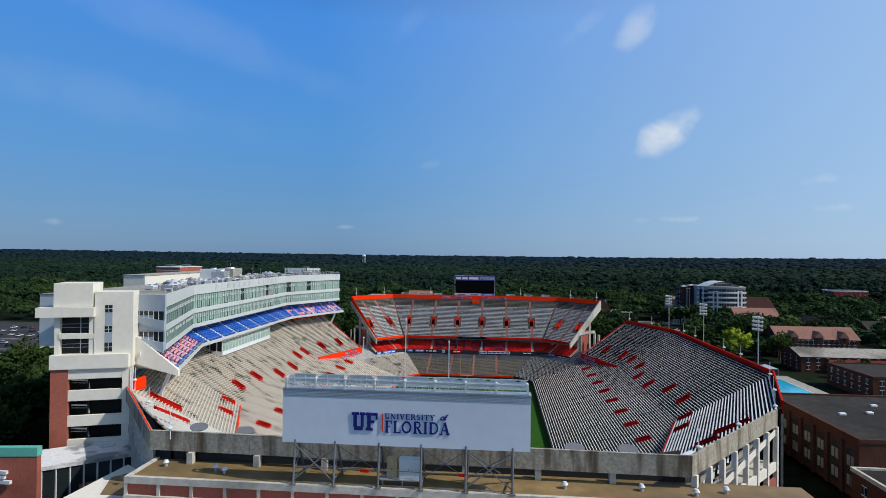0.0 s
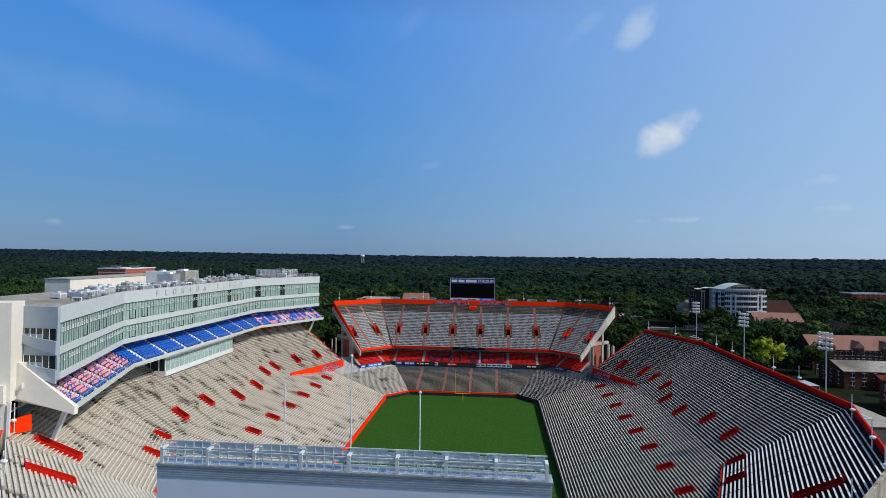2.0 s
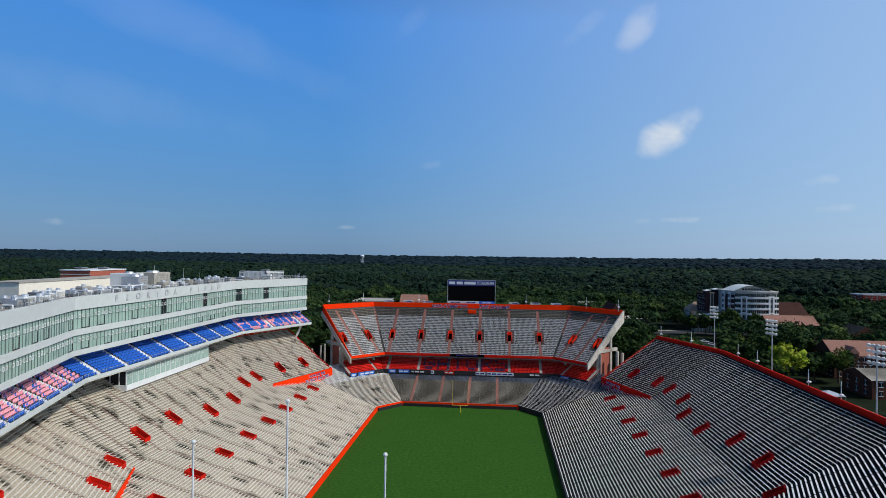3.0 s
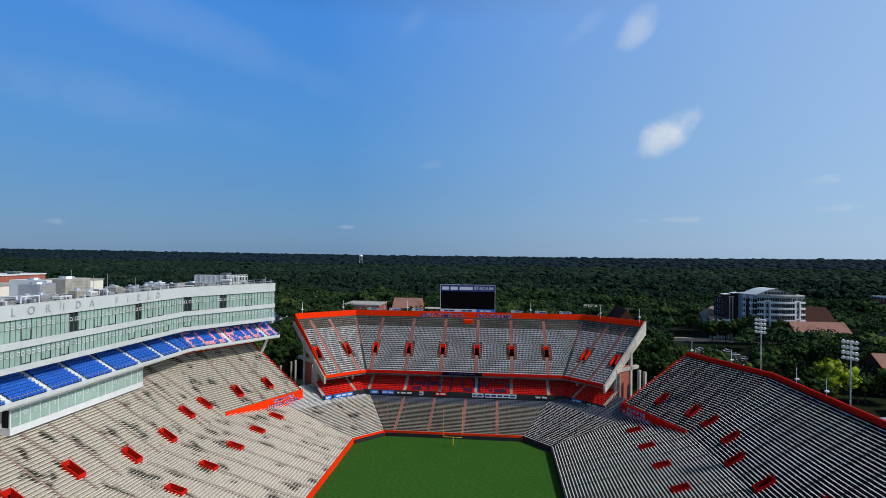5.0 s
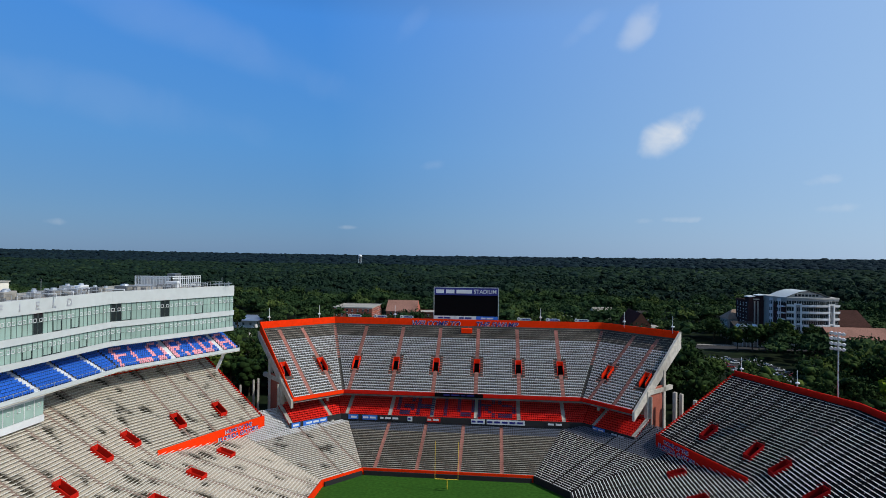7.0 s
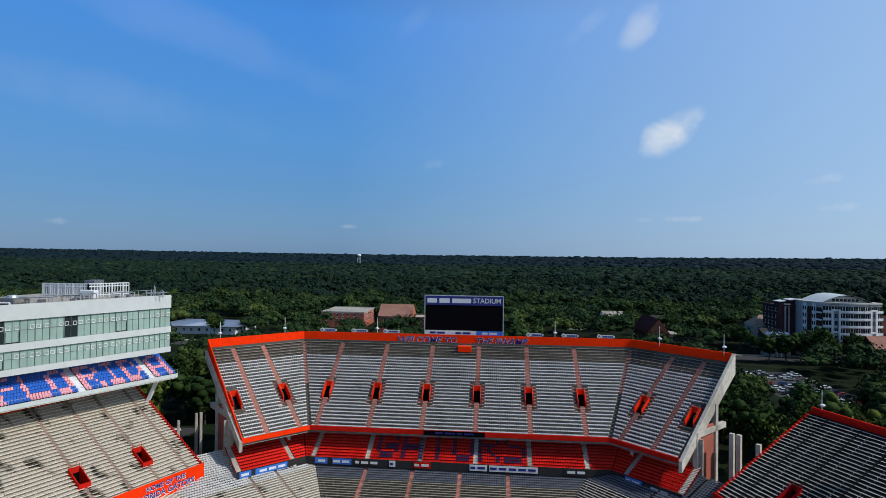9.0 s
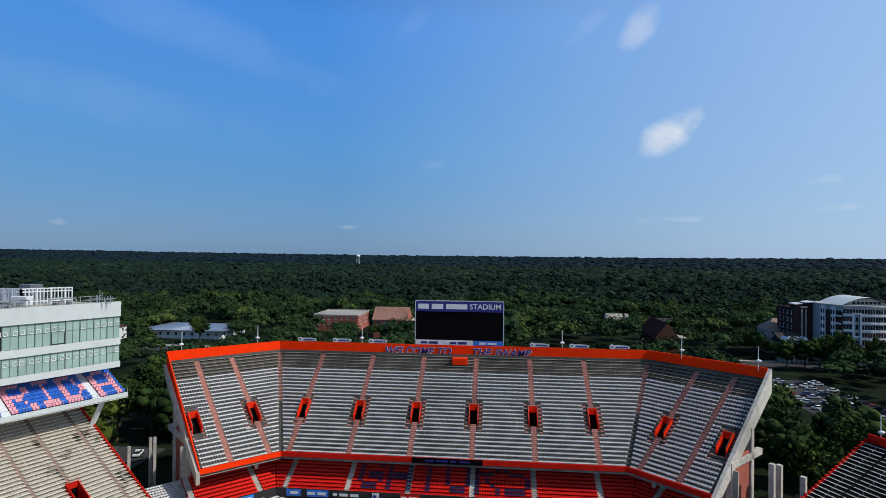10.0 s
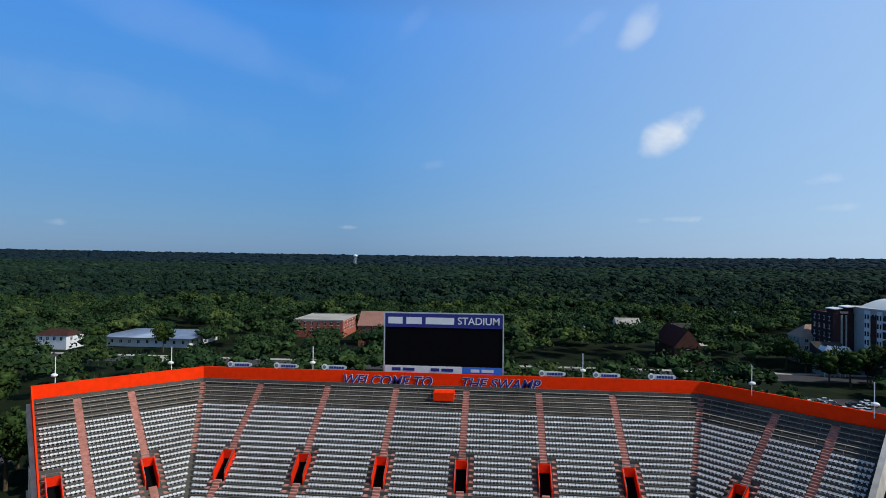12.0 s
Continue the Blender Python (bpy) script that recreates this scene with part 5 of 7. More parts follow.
bm = bmesh.new()
box(bm, -112.8, -104.8, 180.8, 246.2, 49.604, 49.9)
part("coping", bm, PAVING, low)
rng = random.Random(11)


def plant_unit(x, y, z, sx, sy, sz):
    o = thing("roof_unit", "grey metal air handling unit on the roof", "air conditioner", "roof units", at=pose(x, y, z, 0, 0, rng.uniform(-6, 6)))
    bm = bmesh.new()
    box(bm, -sx / 2, sx / 2, -sy / 2, sy / 2, 0.25, sz)
    bmesh.ops.bevel(bm, geom=bm.edges[:], offset=0.06, segments=1, affect="EDGES")
    part("casing", bm, rng.choice((WHITE, STEEL, STEEL_DARK, PAVING)), o)
    bm = bmesh.new()
    for k in range(5):
        box(bm, sx / 2, sx / 2 + 0.04, -sy * 0.4, sy * 0.4, 0.45 + k * (sz - 0.7) / 5, 0.45 + (k + 0.5) * (sz - 0.7) / 5)
    part("louvre", bm, CONCRETE_DARK, o)
    bm = bmesh.new()
    bmesh.ops.create_cone(bm, cap_ends=True, segments=10, radius1=min(sx, sy) * 0.32, radius2=min(sx, sy) * 0.28, depth=0.5, matrix=pose(0, 0, sz + 0.2))
    part("fan_hood", bm, STEEL, o)
    for px in (-sx * 0.4, sx * 0.4):
        bm = bmesh.new()
        box(bm, px - 0.1, px + 0.1, -sy / 2, sy / 2, 0, 0.25)
        part("skid", bm, STEEL, o)
    return o


for y in range(150, 258, 5):
    edge = -67 - 14.5 * min(1, max(0, (y - 131) / 39)) if y < 170 else -81.5 if y < 250 else -81.5 + 15.5 * (y - 250) / 32.5
    for k in range(2):
        plant_unit(edge - 3.0 - k * 4.6 - rng.uniform(0, 1.5), y + rng.uniform(-1.5, 1.5), PB_T - 0.3, rng.uniform(1.5, 3.2), rng.uniform(1.5, 3.6), rng.uniform(0.8, 1.9))
plant_unit(-91, 214, PB_T - 0.3, 6, 9, 4.4)
plant_unit(-90, 204, PB_T - 0.3, 5, 5, 3.6)
plant_unit(-95.5, 209.5, PB_T - 0.3, 9, 4, 4.2)
o = thing("plant_screen", "white slatted metal screen round roof machinery", "roof plant")
for x0, y0, x1, y1 in ((-91.5, 274.0, -80.5, 274.0), (-80.5, 274.0, -76.0, 281.5)):
    n = 24 if y0 == y1 else 14
    for k in range(n + 1):
        x, y = x0 + (x1 - x0) * k / n, y0 + (y1 - y0) * k / n
        bm = bmesh.new()
        beam(bm, (x, y, PB_T - 0.3), (x, y, PB_T + 2.8), 0.3 if k % 4 == 0 else 0.16)
        part("slat", bm, WHITE, o)
    for h in (0.3, 2.2, 2.8):
        bm = bmesh.new()
        beam(bm, (x0, y0, PB_T + h), (x1, y1, PB_T + h), 0.22)
        part("rail", bm, WHITE, o)
for x, y, sx, sy, sz, mat, nm in ((-87.5, 278.0, 6.5, 5.0, 2.5, STEEL, "chiller"), (-79.5, 273.0, 3.4, 1.6, 1.5, WHITE, "casing"), (-82.5, 278.5, 2.6, 3.2, 3.5, STEEL_DARK, "cooling_tower")):
    bm = bmesh.new()
    box(bm, x - sx / 2, x + sx / 2, y - sy / 2, y + sy / 2, PB_T - 0.3, PB_T + sz)
    bmesh.ops.bevel(bm, geom=bm.edges[:], offset=0.08, segments=1, affect="EDGES")
    part(nm, bm, mat, o)
for k in range(44):
    y = 146 + k * 3.05 + rng.uniform(-1, 1)
    edge = -67 - 14.5 * (y - 131) / 39 if y < 170 else -81.5 if y < 250 else -81.5 + 15.5 * (y - 250) / 32.5
    o = thing("roof_pipe", "bent metal pipe and conduit on the roof", "pipe", "roof pipes", at=pose(edge - rng.uniform(1.6, 7.0), y, PB_T - 0.3, 0, 0, rng.choice((0, 90, 180, 20))))
    mat, w, l, h = rng.choice((STEEL, STEEL_DARK, WHITE)), rng.uniform(0.12, 0.4), rng.uniform(1.5, 5.0), rng.uniform(0.5, 1.6)
    bm = bmesh.new()
    beam(bm, (0, 0, 0), (0, 0, h), w, None, 6)
    beam(bm, (0, 0, h), (l, 0, h), w, None, 6)
    beam(bm, (l, 0, h), (l, 0, 0), w, None, 6)
    part("pipe", bm, mat, o)
    bm = bmesh.new()
    box(bm, l * 0.4, l * 0.6, -0.4, 0.4, 0, h * 0.6)
    part("support", bm, STEEL_DARK, o)
for y0, y1 in ((224, 247), (148, 165), (262, 280)):
    o = thing("roof_railing", "galvanised pipe railing along the roof edge", "railing", "roof railings")
    bm = bmesh.new()
    ex = (lambda y: -67 - 14.5 * (y - 131) / 39 if y < 170 else -81.5 if y < 250 else -81.5 + 15.5 * (y - 250) / 32.5)
    y = y0
    while y <= y1:
        beam(bm, (ex(y) - 1.2, y, PB_T - 0.3), (ex(y) - 1.2, y, PB_T + 1.3), 0.07)
        y += 1.6
    part("post", bm, STEEL, o)
    for h in (0.5, 1.3):
        bm = bmesh.new()
        beam(bm, (ex(y0) - 1.2, y0, PB_T + h), (ex(y1) - 1.2, y1, PB_T + h), 0.07)
        part("rail", bm, STEEL, o)
for x, y, h in ((-93, 218, 6), (-90, 222, 4.5), (-84, 219, 5.2), (-88, 236, 3.5), (-69, 281, 2.0), (-68, 279, 2.4)):
    o = thing("antenna", "thin grey antenna rod on the roof", "antenna", "roof antennas")
    bm = bmesh.new()
    beam(bm, (x, y, PB_T - 0.3), (x, y, PB_T + h), 0.1, None, 5)
    part("rod", bm, STEEL, o)
o = thing("antenna_array", "bundle of small antennas at the roof corner", "antenna")
bm = bmesh.new()
for k in range(12):
    x, y = -70 + rng.uniform(0, 4), 280 + rng.uniform(-1.5, 1.5)
    beam(bm, (x, y, PB_T - 0.3), (x, y, PB_T + 0.6 + rng.random()), 0.1)
    beam(bm, (x - 0.9, y, PB_T + 0.6), (x + 0.9, y, PB_T + 0.8), 0.12)
part("masts", bm, STEEL, o)


# ---- south end: parapet, concourse roof, video board ----
par = thing("south_parapet", "stained concrete parapet round the top of the south stand", "wall", kind="structure")
PAR = [(-73.2, 125.8), (-47.8, 95.4), (44.0, 93.6), (71.5, 124.3)]
for a, b in zip(PAR, PAR[1:]):
    n = max(1, round((Vector(b) - Vector(a)).length / 9))
    for i in range(n):
        p, q = Vector(a).lerp(Vector(b), i / n), Vector(a).lerp(Vector(b), (i + 1) / n)
        g = (q - p).normalized() * 0.02
        bm = bmesh.new()
        slab(bm, tuple(p + g), tuple(q - g), 22.9, 26.2, 0.5)
        part("panel", bm, RUST, par)
    bm = bmesh.new()
    slab(bm, a, b, 26.204, 26.3, 0.22 if a[0] < -50 else 0.54)
    part("coping", bm, ORANGE if a[0] < -50 else RUST, par)
# Recess shade below the parapet is made with a black wall.
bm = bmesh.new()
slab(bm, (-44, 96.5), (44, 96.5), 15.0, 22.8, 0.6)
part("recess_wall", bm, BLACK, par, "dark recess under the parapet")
for x in range(-40, 44, 12):
    bm = bmesh.new()
    box(bm, x - 0.5, x + 0.5, 94.2, 95.4, 20.9, 22.9)
    part("stub_column", bm, CONCRETE, par)

# east outer frame below the chamfered parapet
fr = thing("concourse_frame", "white concrete concourse frame with brick infill below the parapet", "building", kind="structure")
a, b = Vector((45.0, 94.6)), Vector((71.0, 123.4))
n = 7
for i in range(n + 1):
    p, way = a.lerp(b, i / n), (b - a).normalized() * 0.35
    bm = bmesh.new()
    slab(bm, tuple(p - way), tuple(p + way), 3.0, 22.9, 0.9)
    part("column", bm, CREAM, fr)
    if i < n:
        p, q = a.lerp(b, i / n), a.lerp(b, (i + 1) / n)
        bm = bmesh.new()
        slab(bm, tuple(p + way), tuple(q - way), (16.0 + i * 0.75, 16.7 + i * 0.75), (17.2 + i * 0.75, 17.9 + i * 0.75), 0.2)
        part("ramp_wall", bm, CREAM, fr, "sloping pale wall of the ramp")
        bm = bmesh.new()
        slab(bm, tuple(p + way), tuple(q - way), 18.9 + i * 0.5, 19.0 + i * 0.5, 0.1)
        part("ramp_rail", bm, STEEL, fr)
for z0, z1, m in ((14.0, 15.8, CREAM), (8.6, 10.2, CREAM), (10.2, 12.6, BRICK), (3.0, 6.5, BRICK)):
    bm = bmesh.new()
    slab(bm, tuple(a), tuple(b), z0, z1 - 0.004, 0.5)
    part("spandrel", bm, m, fr)
for z in (15.0, 8.4):
    bm = bmesh.new()
    prism(bm, [tuple(a), tuple(b), (68.5, 125.8), (42.6, 97)], z, z + 0.3)
    part("floor_slab", bm, CONCRETE, fr)
bm = bmesh.new()
slab(bm, (42.6, 97), (68.5, 125.8), 3, 21.5, 0.4)
part("back_wall", bm, CONCRETE_DARK, fr)
# the same on the west chamfer
a, b = Vector((-48.2, 96.4)), Vector((-72.8, 126.2))
for i in range(n + 1):
    p = a.lerp(b, i / n)
    bm = bmesh.new()
    box(bm, p.x - 0.4, p.x + 0.4, p.y - 0.4, p.y + 0.4, 3.0, 22.9)
    part("column", bm, CONCRETE, fr)
# Back wall is black here, shade behind the columns put into its colour.
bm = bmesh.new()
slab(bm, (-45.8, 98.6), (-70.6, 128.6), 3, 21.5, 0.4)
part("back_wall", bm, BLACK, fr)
for z0, z1 in ((15.6, 17.2), (9.0, 10.6)):
    bm = bmesh.new()
    slab(bm, tuple(a), tuple(b), z0, z1, 0.5)
    part("spandrel", bm, CONCRETE, fr)

roof = thing("concourse_building", "low brick concourse building with a wet brown flat roof", "building", kind="structure")
bm = bmesh.new()
box(bm, -47, 62, 87.6, 96.2, 3.0, 20.9)
part("body", bm, BRICK, roof)
bm = bmesh.new()
box(bm, -47, 62, 87.9, 96.2, 20.904, 21.0)
part("roof_surface", bm, ROOF_BROWN, roof, "wet brown roof")
bm = bmesh.new()
box(bm, -47.2, 62.2, 87.2, 87.9, 20.2, 21.3)
box(bm, -47.2, -46.6, 87.9, 96.2, 20.2, 21.3)
box(bm, -47.2, 62.2, 87.1, 87.6, 17.6, 18.3)
part("coping", bm, CONCRETE, roof)
for x in [-47 + i * 5.6 for i in range(20)]:
    bm = bmesh.new()
    box(bm, x - 0.25, x + 0.25, 87.3, 87.6, 18.3, 20.2)
    part("pilaster", bm, CONCRETE, roof)
bm = bmesh.new()
box(bm, -47, 62, 80.0, 87.2, 3.0, 17.2)
part("lower_body", bm, CONCRETE, roof, "pale lower terrace")
bm = bmesh.new()
prism(bm, [(-47.2, 87.6), (-47.2, 97), (-58.2, 104.5), (-59.3, 89), (-60, 76), (-47.2, 76)], 3.0, 16.4)
bmesh.ops.recalc_face_normals(bm, faces=bm.faces)
part("corner_wing", bm, CREAM, roof, "cream flat roofed corner")
bm = bmesh.new()
prism(bm, [(-49, 91), (-49.5, 96), (-55, 100.5), (-57, 98), (-54, 91)], 16.404, 16.5)
bmesh.ops.recalc_face_normals(bm, faces=bm.faces)
part("stain", bm, ROOF_BROWN, roof)

lobby = thing("entrance_building", "brick entrance building with a teal coping and a white canopy roof", "building", kind="structure")
bm = bmesh.new()
prism(bm, [(-125, 93), (-73.4, 100), (-73.4, 101), (-125, 94)], 3.0, 18.9)
bmesh.ops.recalc_face_normals(bm, faces=bm.faces)
part("brick_block", bm, BRICK, lobby)
bm = bmesh.new()
prism(bm, [(-125, 92.9), (-73.3, 99.9), (-73.3, 101.1), (-125, 94.1)], 18.904, 20.6)
bmesh.ops.recalc_face_normals(bm, faces=bm.faces)
part("coping", bm, TEAL, lobby, "teal coping band")
bm = bmesh.new()
for i, w in enumerate((5.0, 2.6, 3.4)):
    box(bm, -80.0 - w / 2, -80.0 + w / 2, 98.4, 99.0, 14.0 + i * 0.9, 14.6 + i * 0.9)
part("emblem", bm, WHITE, lobby, "plain white emblem bars")
bm = bmesh.new()
prism(bm, [(-87.3, 116.5), (-79.1, 107.2), (-63.3, 119.5), (-72.8, 127.0)], 13.0, 13.8)
bmesh.ops.recalc_face_normals(bm, faces=bm.faces)
part("canopy_roof", bm, material("stained_white_roof", (0.72, 0.72, 0.71), 0.7, 0, 0.15, 2.5, 0.28, 0.1, (0.16, 0.16, 0.17), 0, (0.5, 0.6)), lobby, "white canopy roof with grey stains")
for i in range(8):
    p, q = Vector((-79.0, 107.8)).lerp(Vector((-63.6, 119.8)), i / 8), Vector((-79.0, 107.8)).lerp(Vector((-63.6, 119.8)), (i + 1) / 8)
    bm = bmesh.new()
    slab(bm, tuple(p), tuple(q), 3.2 if i < 3 else 9.0, 12.9, 0.12)
    part("pane", bm, GLASS_DARK, lobby)
    bm = bmesh.new()
    box(bm, p.x - 0.12, p.x + 0.12, p.y - 0.25, p.y + 0.1, 3, 13.0)
    part("mullion", bm, WHITE, lobby)
bm = bmesh.new()
slab(bm, (-74.0, 111.8), (-63.6, 119.9), 3.0, 8.9, 0.4)
part("brick_base", bm, BRICK, lobby)
for k in range(4):
    o = thing("roof_debris", "white roof hatch on the canopy", "roof hatch", "roof hatches", at=pose(-76 + k * 0.9, 120 + (k % 2), 13.8, 0, 0, 30 * k))
    bm = bmesh.new()
    box(bm, -0.7, 0.7, -0.5, 0.5, 0, 0.3)
    part("lid", bm, WHITE, o)

# roof ventilators
for x, y in ((-43.5, 93.0), (-34.0, 92.0), (-32.0, 91.0), (24.0, 91.5), (36.0, 92.0), (44.0, 91.0), (49, 92.5)):
    o = thing("roof_ventilator", "white mushroom ventilator on the brown roof", "ventilator", "roof ventilators", at=pose(x, y, 21.0))
    bm = bmesh.new()
    bmesh.ops.create_cone(bm, cap_ends=True, segments=10, radius1=0.3, radius2=0.3, depth=0.7, matrix=pose(0, 0, 0.35))
    part("stack", bm, STEEL, o)
    bm = bmesh.new()
    bmesh.ops.create_cone(bm, cap_ends=True, segments=10, radius1=0.55, radius2=0.3, depth=0.4, matrix=pose(0, 0, 0.85))
    part("cap", bm, WHITE, o)

# grey oval screens on the south terrace
for x, y, z in ((-40.9, 99, 26.0), (-31.9, 98.5, 25.8), (26.3, 97.5, 25.5), (35.2, 98, 25.5)):
    o = thing("grey_screen", "grey oval canvas screen at the top of the south stand", "screen", "grey oval screens", at=pose(x, y, z, 28, 0, 0))
    bm = bmesh.new()
    bmesh.ops.create_cone(bm, cap_ends=True, segments=28, radius1=1.7, radius2=1.7, depth=0.12, matrix=Matrix.Diagonal((1, 0.62, 1, 1)))
    part("disc", bm, GREY_DISC, o)
    bm = bmesh.new()
    beam(bm, (0, 0, 0), (0, -1.2, -2.2), 0.15)
    part("stand", bm, STEEL, o)

# video board seen from behind
BX0, BX1, BY, BZ0, BZ1 = -21.0, 18.3, 88.0, 27.7, 36.2
vb = thing("video_board", "large pale grey back of a video board on steel legs", "video board")
bm = bmesh.new()
box(bm, BX0, BX1, BY, BY + 1.8, BZ0, BZ1)
part("back_panel", bm, material("pale_blue_panel", (0.66, 0.72, 0.80), 0.5, 0, 0.04, 0.5, 0.05, 0), vb, "pale blue-grey panel")
bm = bmesh.new()
for k in range(5):
    box(bm, BX0, BX1, BY - 0.05, BY - 0.001, BZ1 - 0.16 - k * 0.22, BZ1 - 0.04 - k * 0.22)
part("louvre", bm, STEEL, vb)
bm = bmesh.new()
box(bm, BX0 - 0.1, BX1 + 0.1, BY - 0.12, BY + 1.9, BZ1 + 0.02, BZ1 + 0.22)
part("catwalk", bm, STEEL, vb)
TOP = material("blue_grey_aluminium", (0.64, 0.70, 0.72), 0.45, 0.2, 0.1, 2.0, 0.1, 0)
for dy, z0, z1 in ((0.9, 0.95, 2.3), (0.0, 0.3, 1.7)):
    bm = bmesh.new()
    for z in (z0, (z0 + z1) / 2, z1):
        beam(bm, (BX0 + 0.4, BY + dy, BZ1 + z), (BX1 - 0.4, BY + dy, BZ1 + z), 0.11)
    part("chord", bm, TOP, vb)
n = 42
for i in range(n):
    x, w = BX0 + 0.6 + (BX1 - BX0 - 1.2) * i / n, (BX1 - BX0 - 1.2) / n
    bm = bmesh.new()
    beam(bm, (x, BY + 0.9, BZ1 + 0.2), (x, BY + 0.9, BZ1 + 2.3), 0.08)
    beam(bm, (x + w / 2, BY, BZ1 + 0.2), (x + w / 2, BY, BZ1 + 1.7), 0.06)
    if i % 3:
        beam(bm, (x, BY + 0.9, BZ1 + 0.95), (x + w, BY + 0.9, BZ1 + (2.3 if i % 2 else 1.6)), 0.06)
    part("baluster", bm, TOP, vb)
    bm = bmesh.new()
    z = BZ1 + 0.98
    box(bm, x + w * 0.06, x + w * 0.94, BY + 0.96, BY + 1.04, z, z + 0.58)
    part("lamp_panel", bm, TOP if i % 4 else WHITE, vb)
    bm = bmesh.new()
    box(bm, x + w * 0.06, x + w * 0.94, BY + 0.96, BY + 1.04, z + 0.7, z + (1.3 if i % 5 else 1.0))
    part("lamp_panel", bm, WHITE if i % 3 else TOP, vb)
for i in range(9):
    x = BX0 + 0.5 + (BX1 - BX0 - 1.0) * i / 8
    bm = bmesh.new()
    box(bm, x - 0.16, x + 0.16, BY - 0.1, BY + 0.2, BZ1 + 0.22, BZ1 + 1.9)
    box(bm, x - 0.16, x + 0.16, BY + 0.2, BY + 1.1, BZ1 + 1.7, BZ1 + 1.9)
    part("post", bm, WHITE, vb)
LEGS = (-18.9, -12.4, -5.3, 1.4, 8.4, 15.6)
for x in LEGS:
    bm = bmesh.new()
    beam(bm, (x, BY + 0.1, BZ0 + 0.5), (x, BY - 0.75, 21.3), 0.36, None, 8)
    box(bm, x - 0.45, x + 0.45, BY - 1.1, BY - 0.4, 21.302, 21.5)
    part("leg", bm, STEEL_DARK, vb)
    bm = bmesh.new()
    beam(bm, (x, BY + 1.4, BZ0), (x, BY + 5.0, 21.1), 0.28)
    beam(bm, (x, BY - 0.5, 22.5), (x, BY + 4.8, 21.6), 0.2)
    beam(bm, (x, BY - 0.4, 23.0), (x, BY + 2.4, 25.6), 0.14)
    part("back_strut", bm, STEEL_DARK, vb)
for i in range(5):
    a, b = LEGS[i], LEGS[i + 1]
    bm = bmesh.new()
    if i in (0, 4):
        beam(bm, (a, BY - 0.6, 22.0), (b, BY - 0.1, 27.4), 0.2)
        beam(bm, (a, BY - 0.1, 27.4), (b, BY - 0.6, 22.0), 0.14)
    beam(bm, (a, BY + 4.6, 21.4), (b, BY + 1.9, 26.8), 0.12)
    beam(bm, (a, BY + 1.9, 26.8), (b, BY + 4.6, 21.4), 0.12)
    part("brace", bm, STEEL_DARK, vb)
    for y, z, w in ((BY - 0.38, 24.0, 0.14), (BY - 0.7, 21.8, 0.1), (BY + 3.4, 23.9, 0.12)):
        bm = bmesh.new()
        beam(bm, (a, y, z), (b, y, z), w)
        part("tie_bar", bm, STEEL_DARK, vb)
for x, s, m in ((-3.4, (1.7, 1.0, 3.2), material("tan_metal", (0.42, 0.33, 0.18), 0.6, 0, 0.2, 1.0, 0.2, 0)), (-0.6, (3.4, 1.2, 3.2), WHITE)):
    o = thing("electrical_cabinet", "weathered metal electrical cabinet below the board", "cabinet", "cabinets under the board", at=pose(x, BY + 1.6, 22.3))
    bm = bmesh.new()
    box(bm, -s[0] / 2, s[0] / 2, -s[1] / 2, s[1] / 2, 0, s[2])
    bmesh.ops.bevel(bm, geom=bm.edges[:], offset=0.05, segments=1, affect="EDGES")
    part("casing", bm, m, o)
    bm = bmesh.new()
    box(bm, -s[0] / 2 + 0.15, -0.04, -s[1] / 2 - 0.03, -s[1] / 2, 0.2, s[2] - 0.2)
    box(bm, 0.04, s[0] / 2 - 0.15, -s[1] / 2 - 0.03, -s[1] / 2, 0.2, s[2] - 0.2)
    part("door", bm, m, o)
    bm = bmesh.new()
    box(bm, -0.12, -0.06, -s[1] / 2 - 0.07, -s[1] / 2 - 0.03, 1.2, 1.6)
    part("handle", bm, BLACK, o)
o = thing("cabinet_platform", "steel grating platform under the board", "platform")
bm = bmesh.new()
box(bm, -5.2, 1.6, BY + 0.6, BY + 2.6, 22.1, 22.29)
part("grating", bm, STEEL, o)
bm = bmesh.new()
for x in (-5.0, -1.8, 1.4):
    beam(bm, (x, BY + 1.6, 21.0), (x, BY + 1.6, 22.1), 0.2)
part("leg", bm, STEEL, o)
for x in (-7.5, 8.0):
    o = thing("red_sign", "small red sign hung on the tie bar", "sign", "red signs")
    bm = bmesh.new()
    box(bm, x - 0.7, x + 0.7, BY - 0.5, BY - 0.42, 23.6, 24.1)
    part("plate", bm, RED, o)
# institution letters on the board
logo = thing("board_lettering", "raised navy letters and an orange bar on the board", "lettering")
LY = BY - 0.16


def slabbed(bm, x, z, strokes):
    for x0, x1, z0, z1 in strokes:
        box(bm, x + x0 * 0.88, x + x1 * 0.88, LY, LY + 0.14, z + z0, z + z1)


bm = bmesh.new()
slabbed(bm, -9.7, 30.1, [(0.0, 1.3, 2.35, 2.8), (0.3, 0.95, 0.5, 2.35), (1.5, 2.4, 2.35, 2.8), (1.65, 2.15, 0.5, 2.35), (0.45, 2.0, 0.0, 0.6)])
part("monogram_u", bm, NAVY, logo)
bm = bmesh.new()
slabbed(bm, -7.5, 30.1, [(0.0, 2.2, 2.35, 2.8), (0.3, 0.95, 0.4, 2.35), (0.05, 1.35, 0.0, 0.42), (0.95, 1.6, 1.15, 1.6), (1.85, 2.2, 1.75, 2.35)])
part("monogram_f", bm, NAVY, logo)
bm = bmesh.new()
box(bm, -4.83, -4.71, LY, LY + 0.14, 30.0, 32.8)
part("divider", bm, ORANGE, logo)


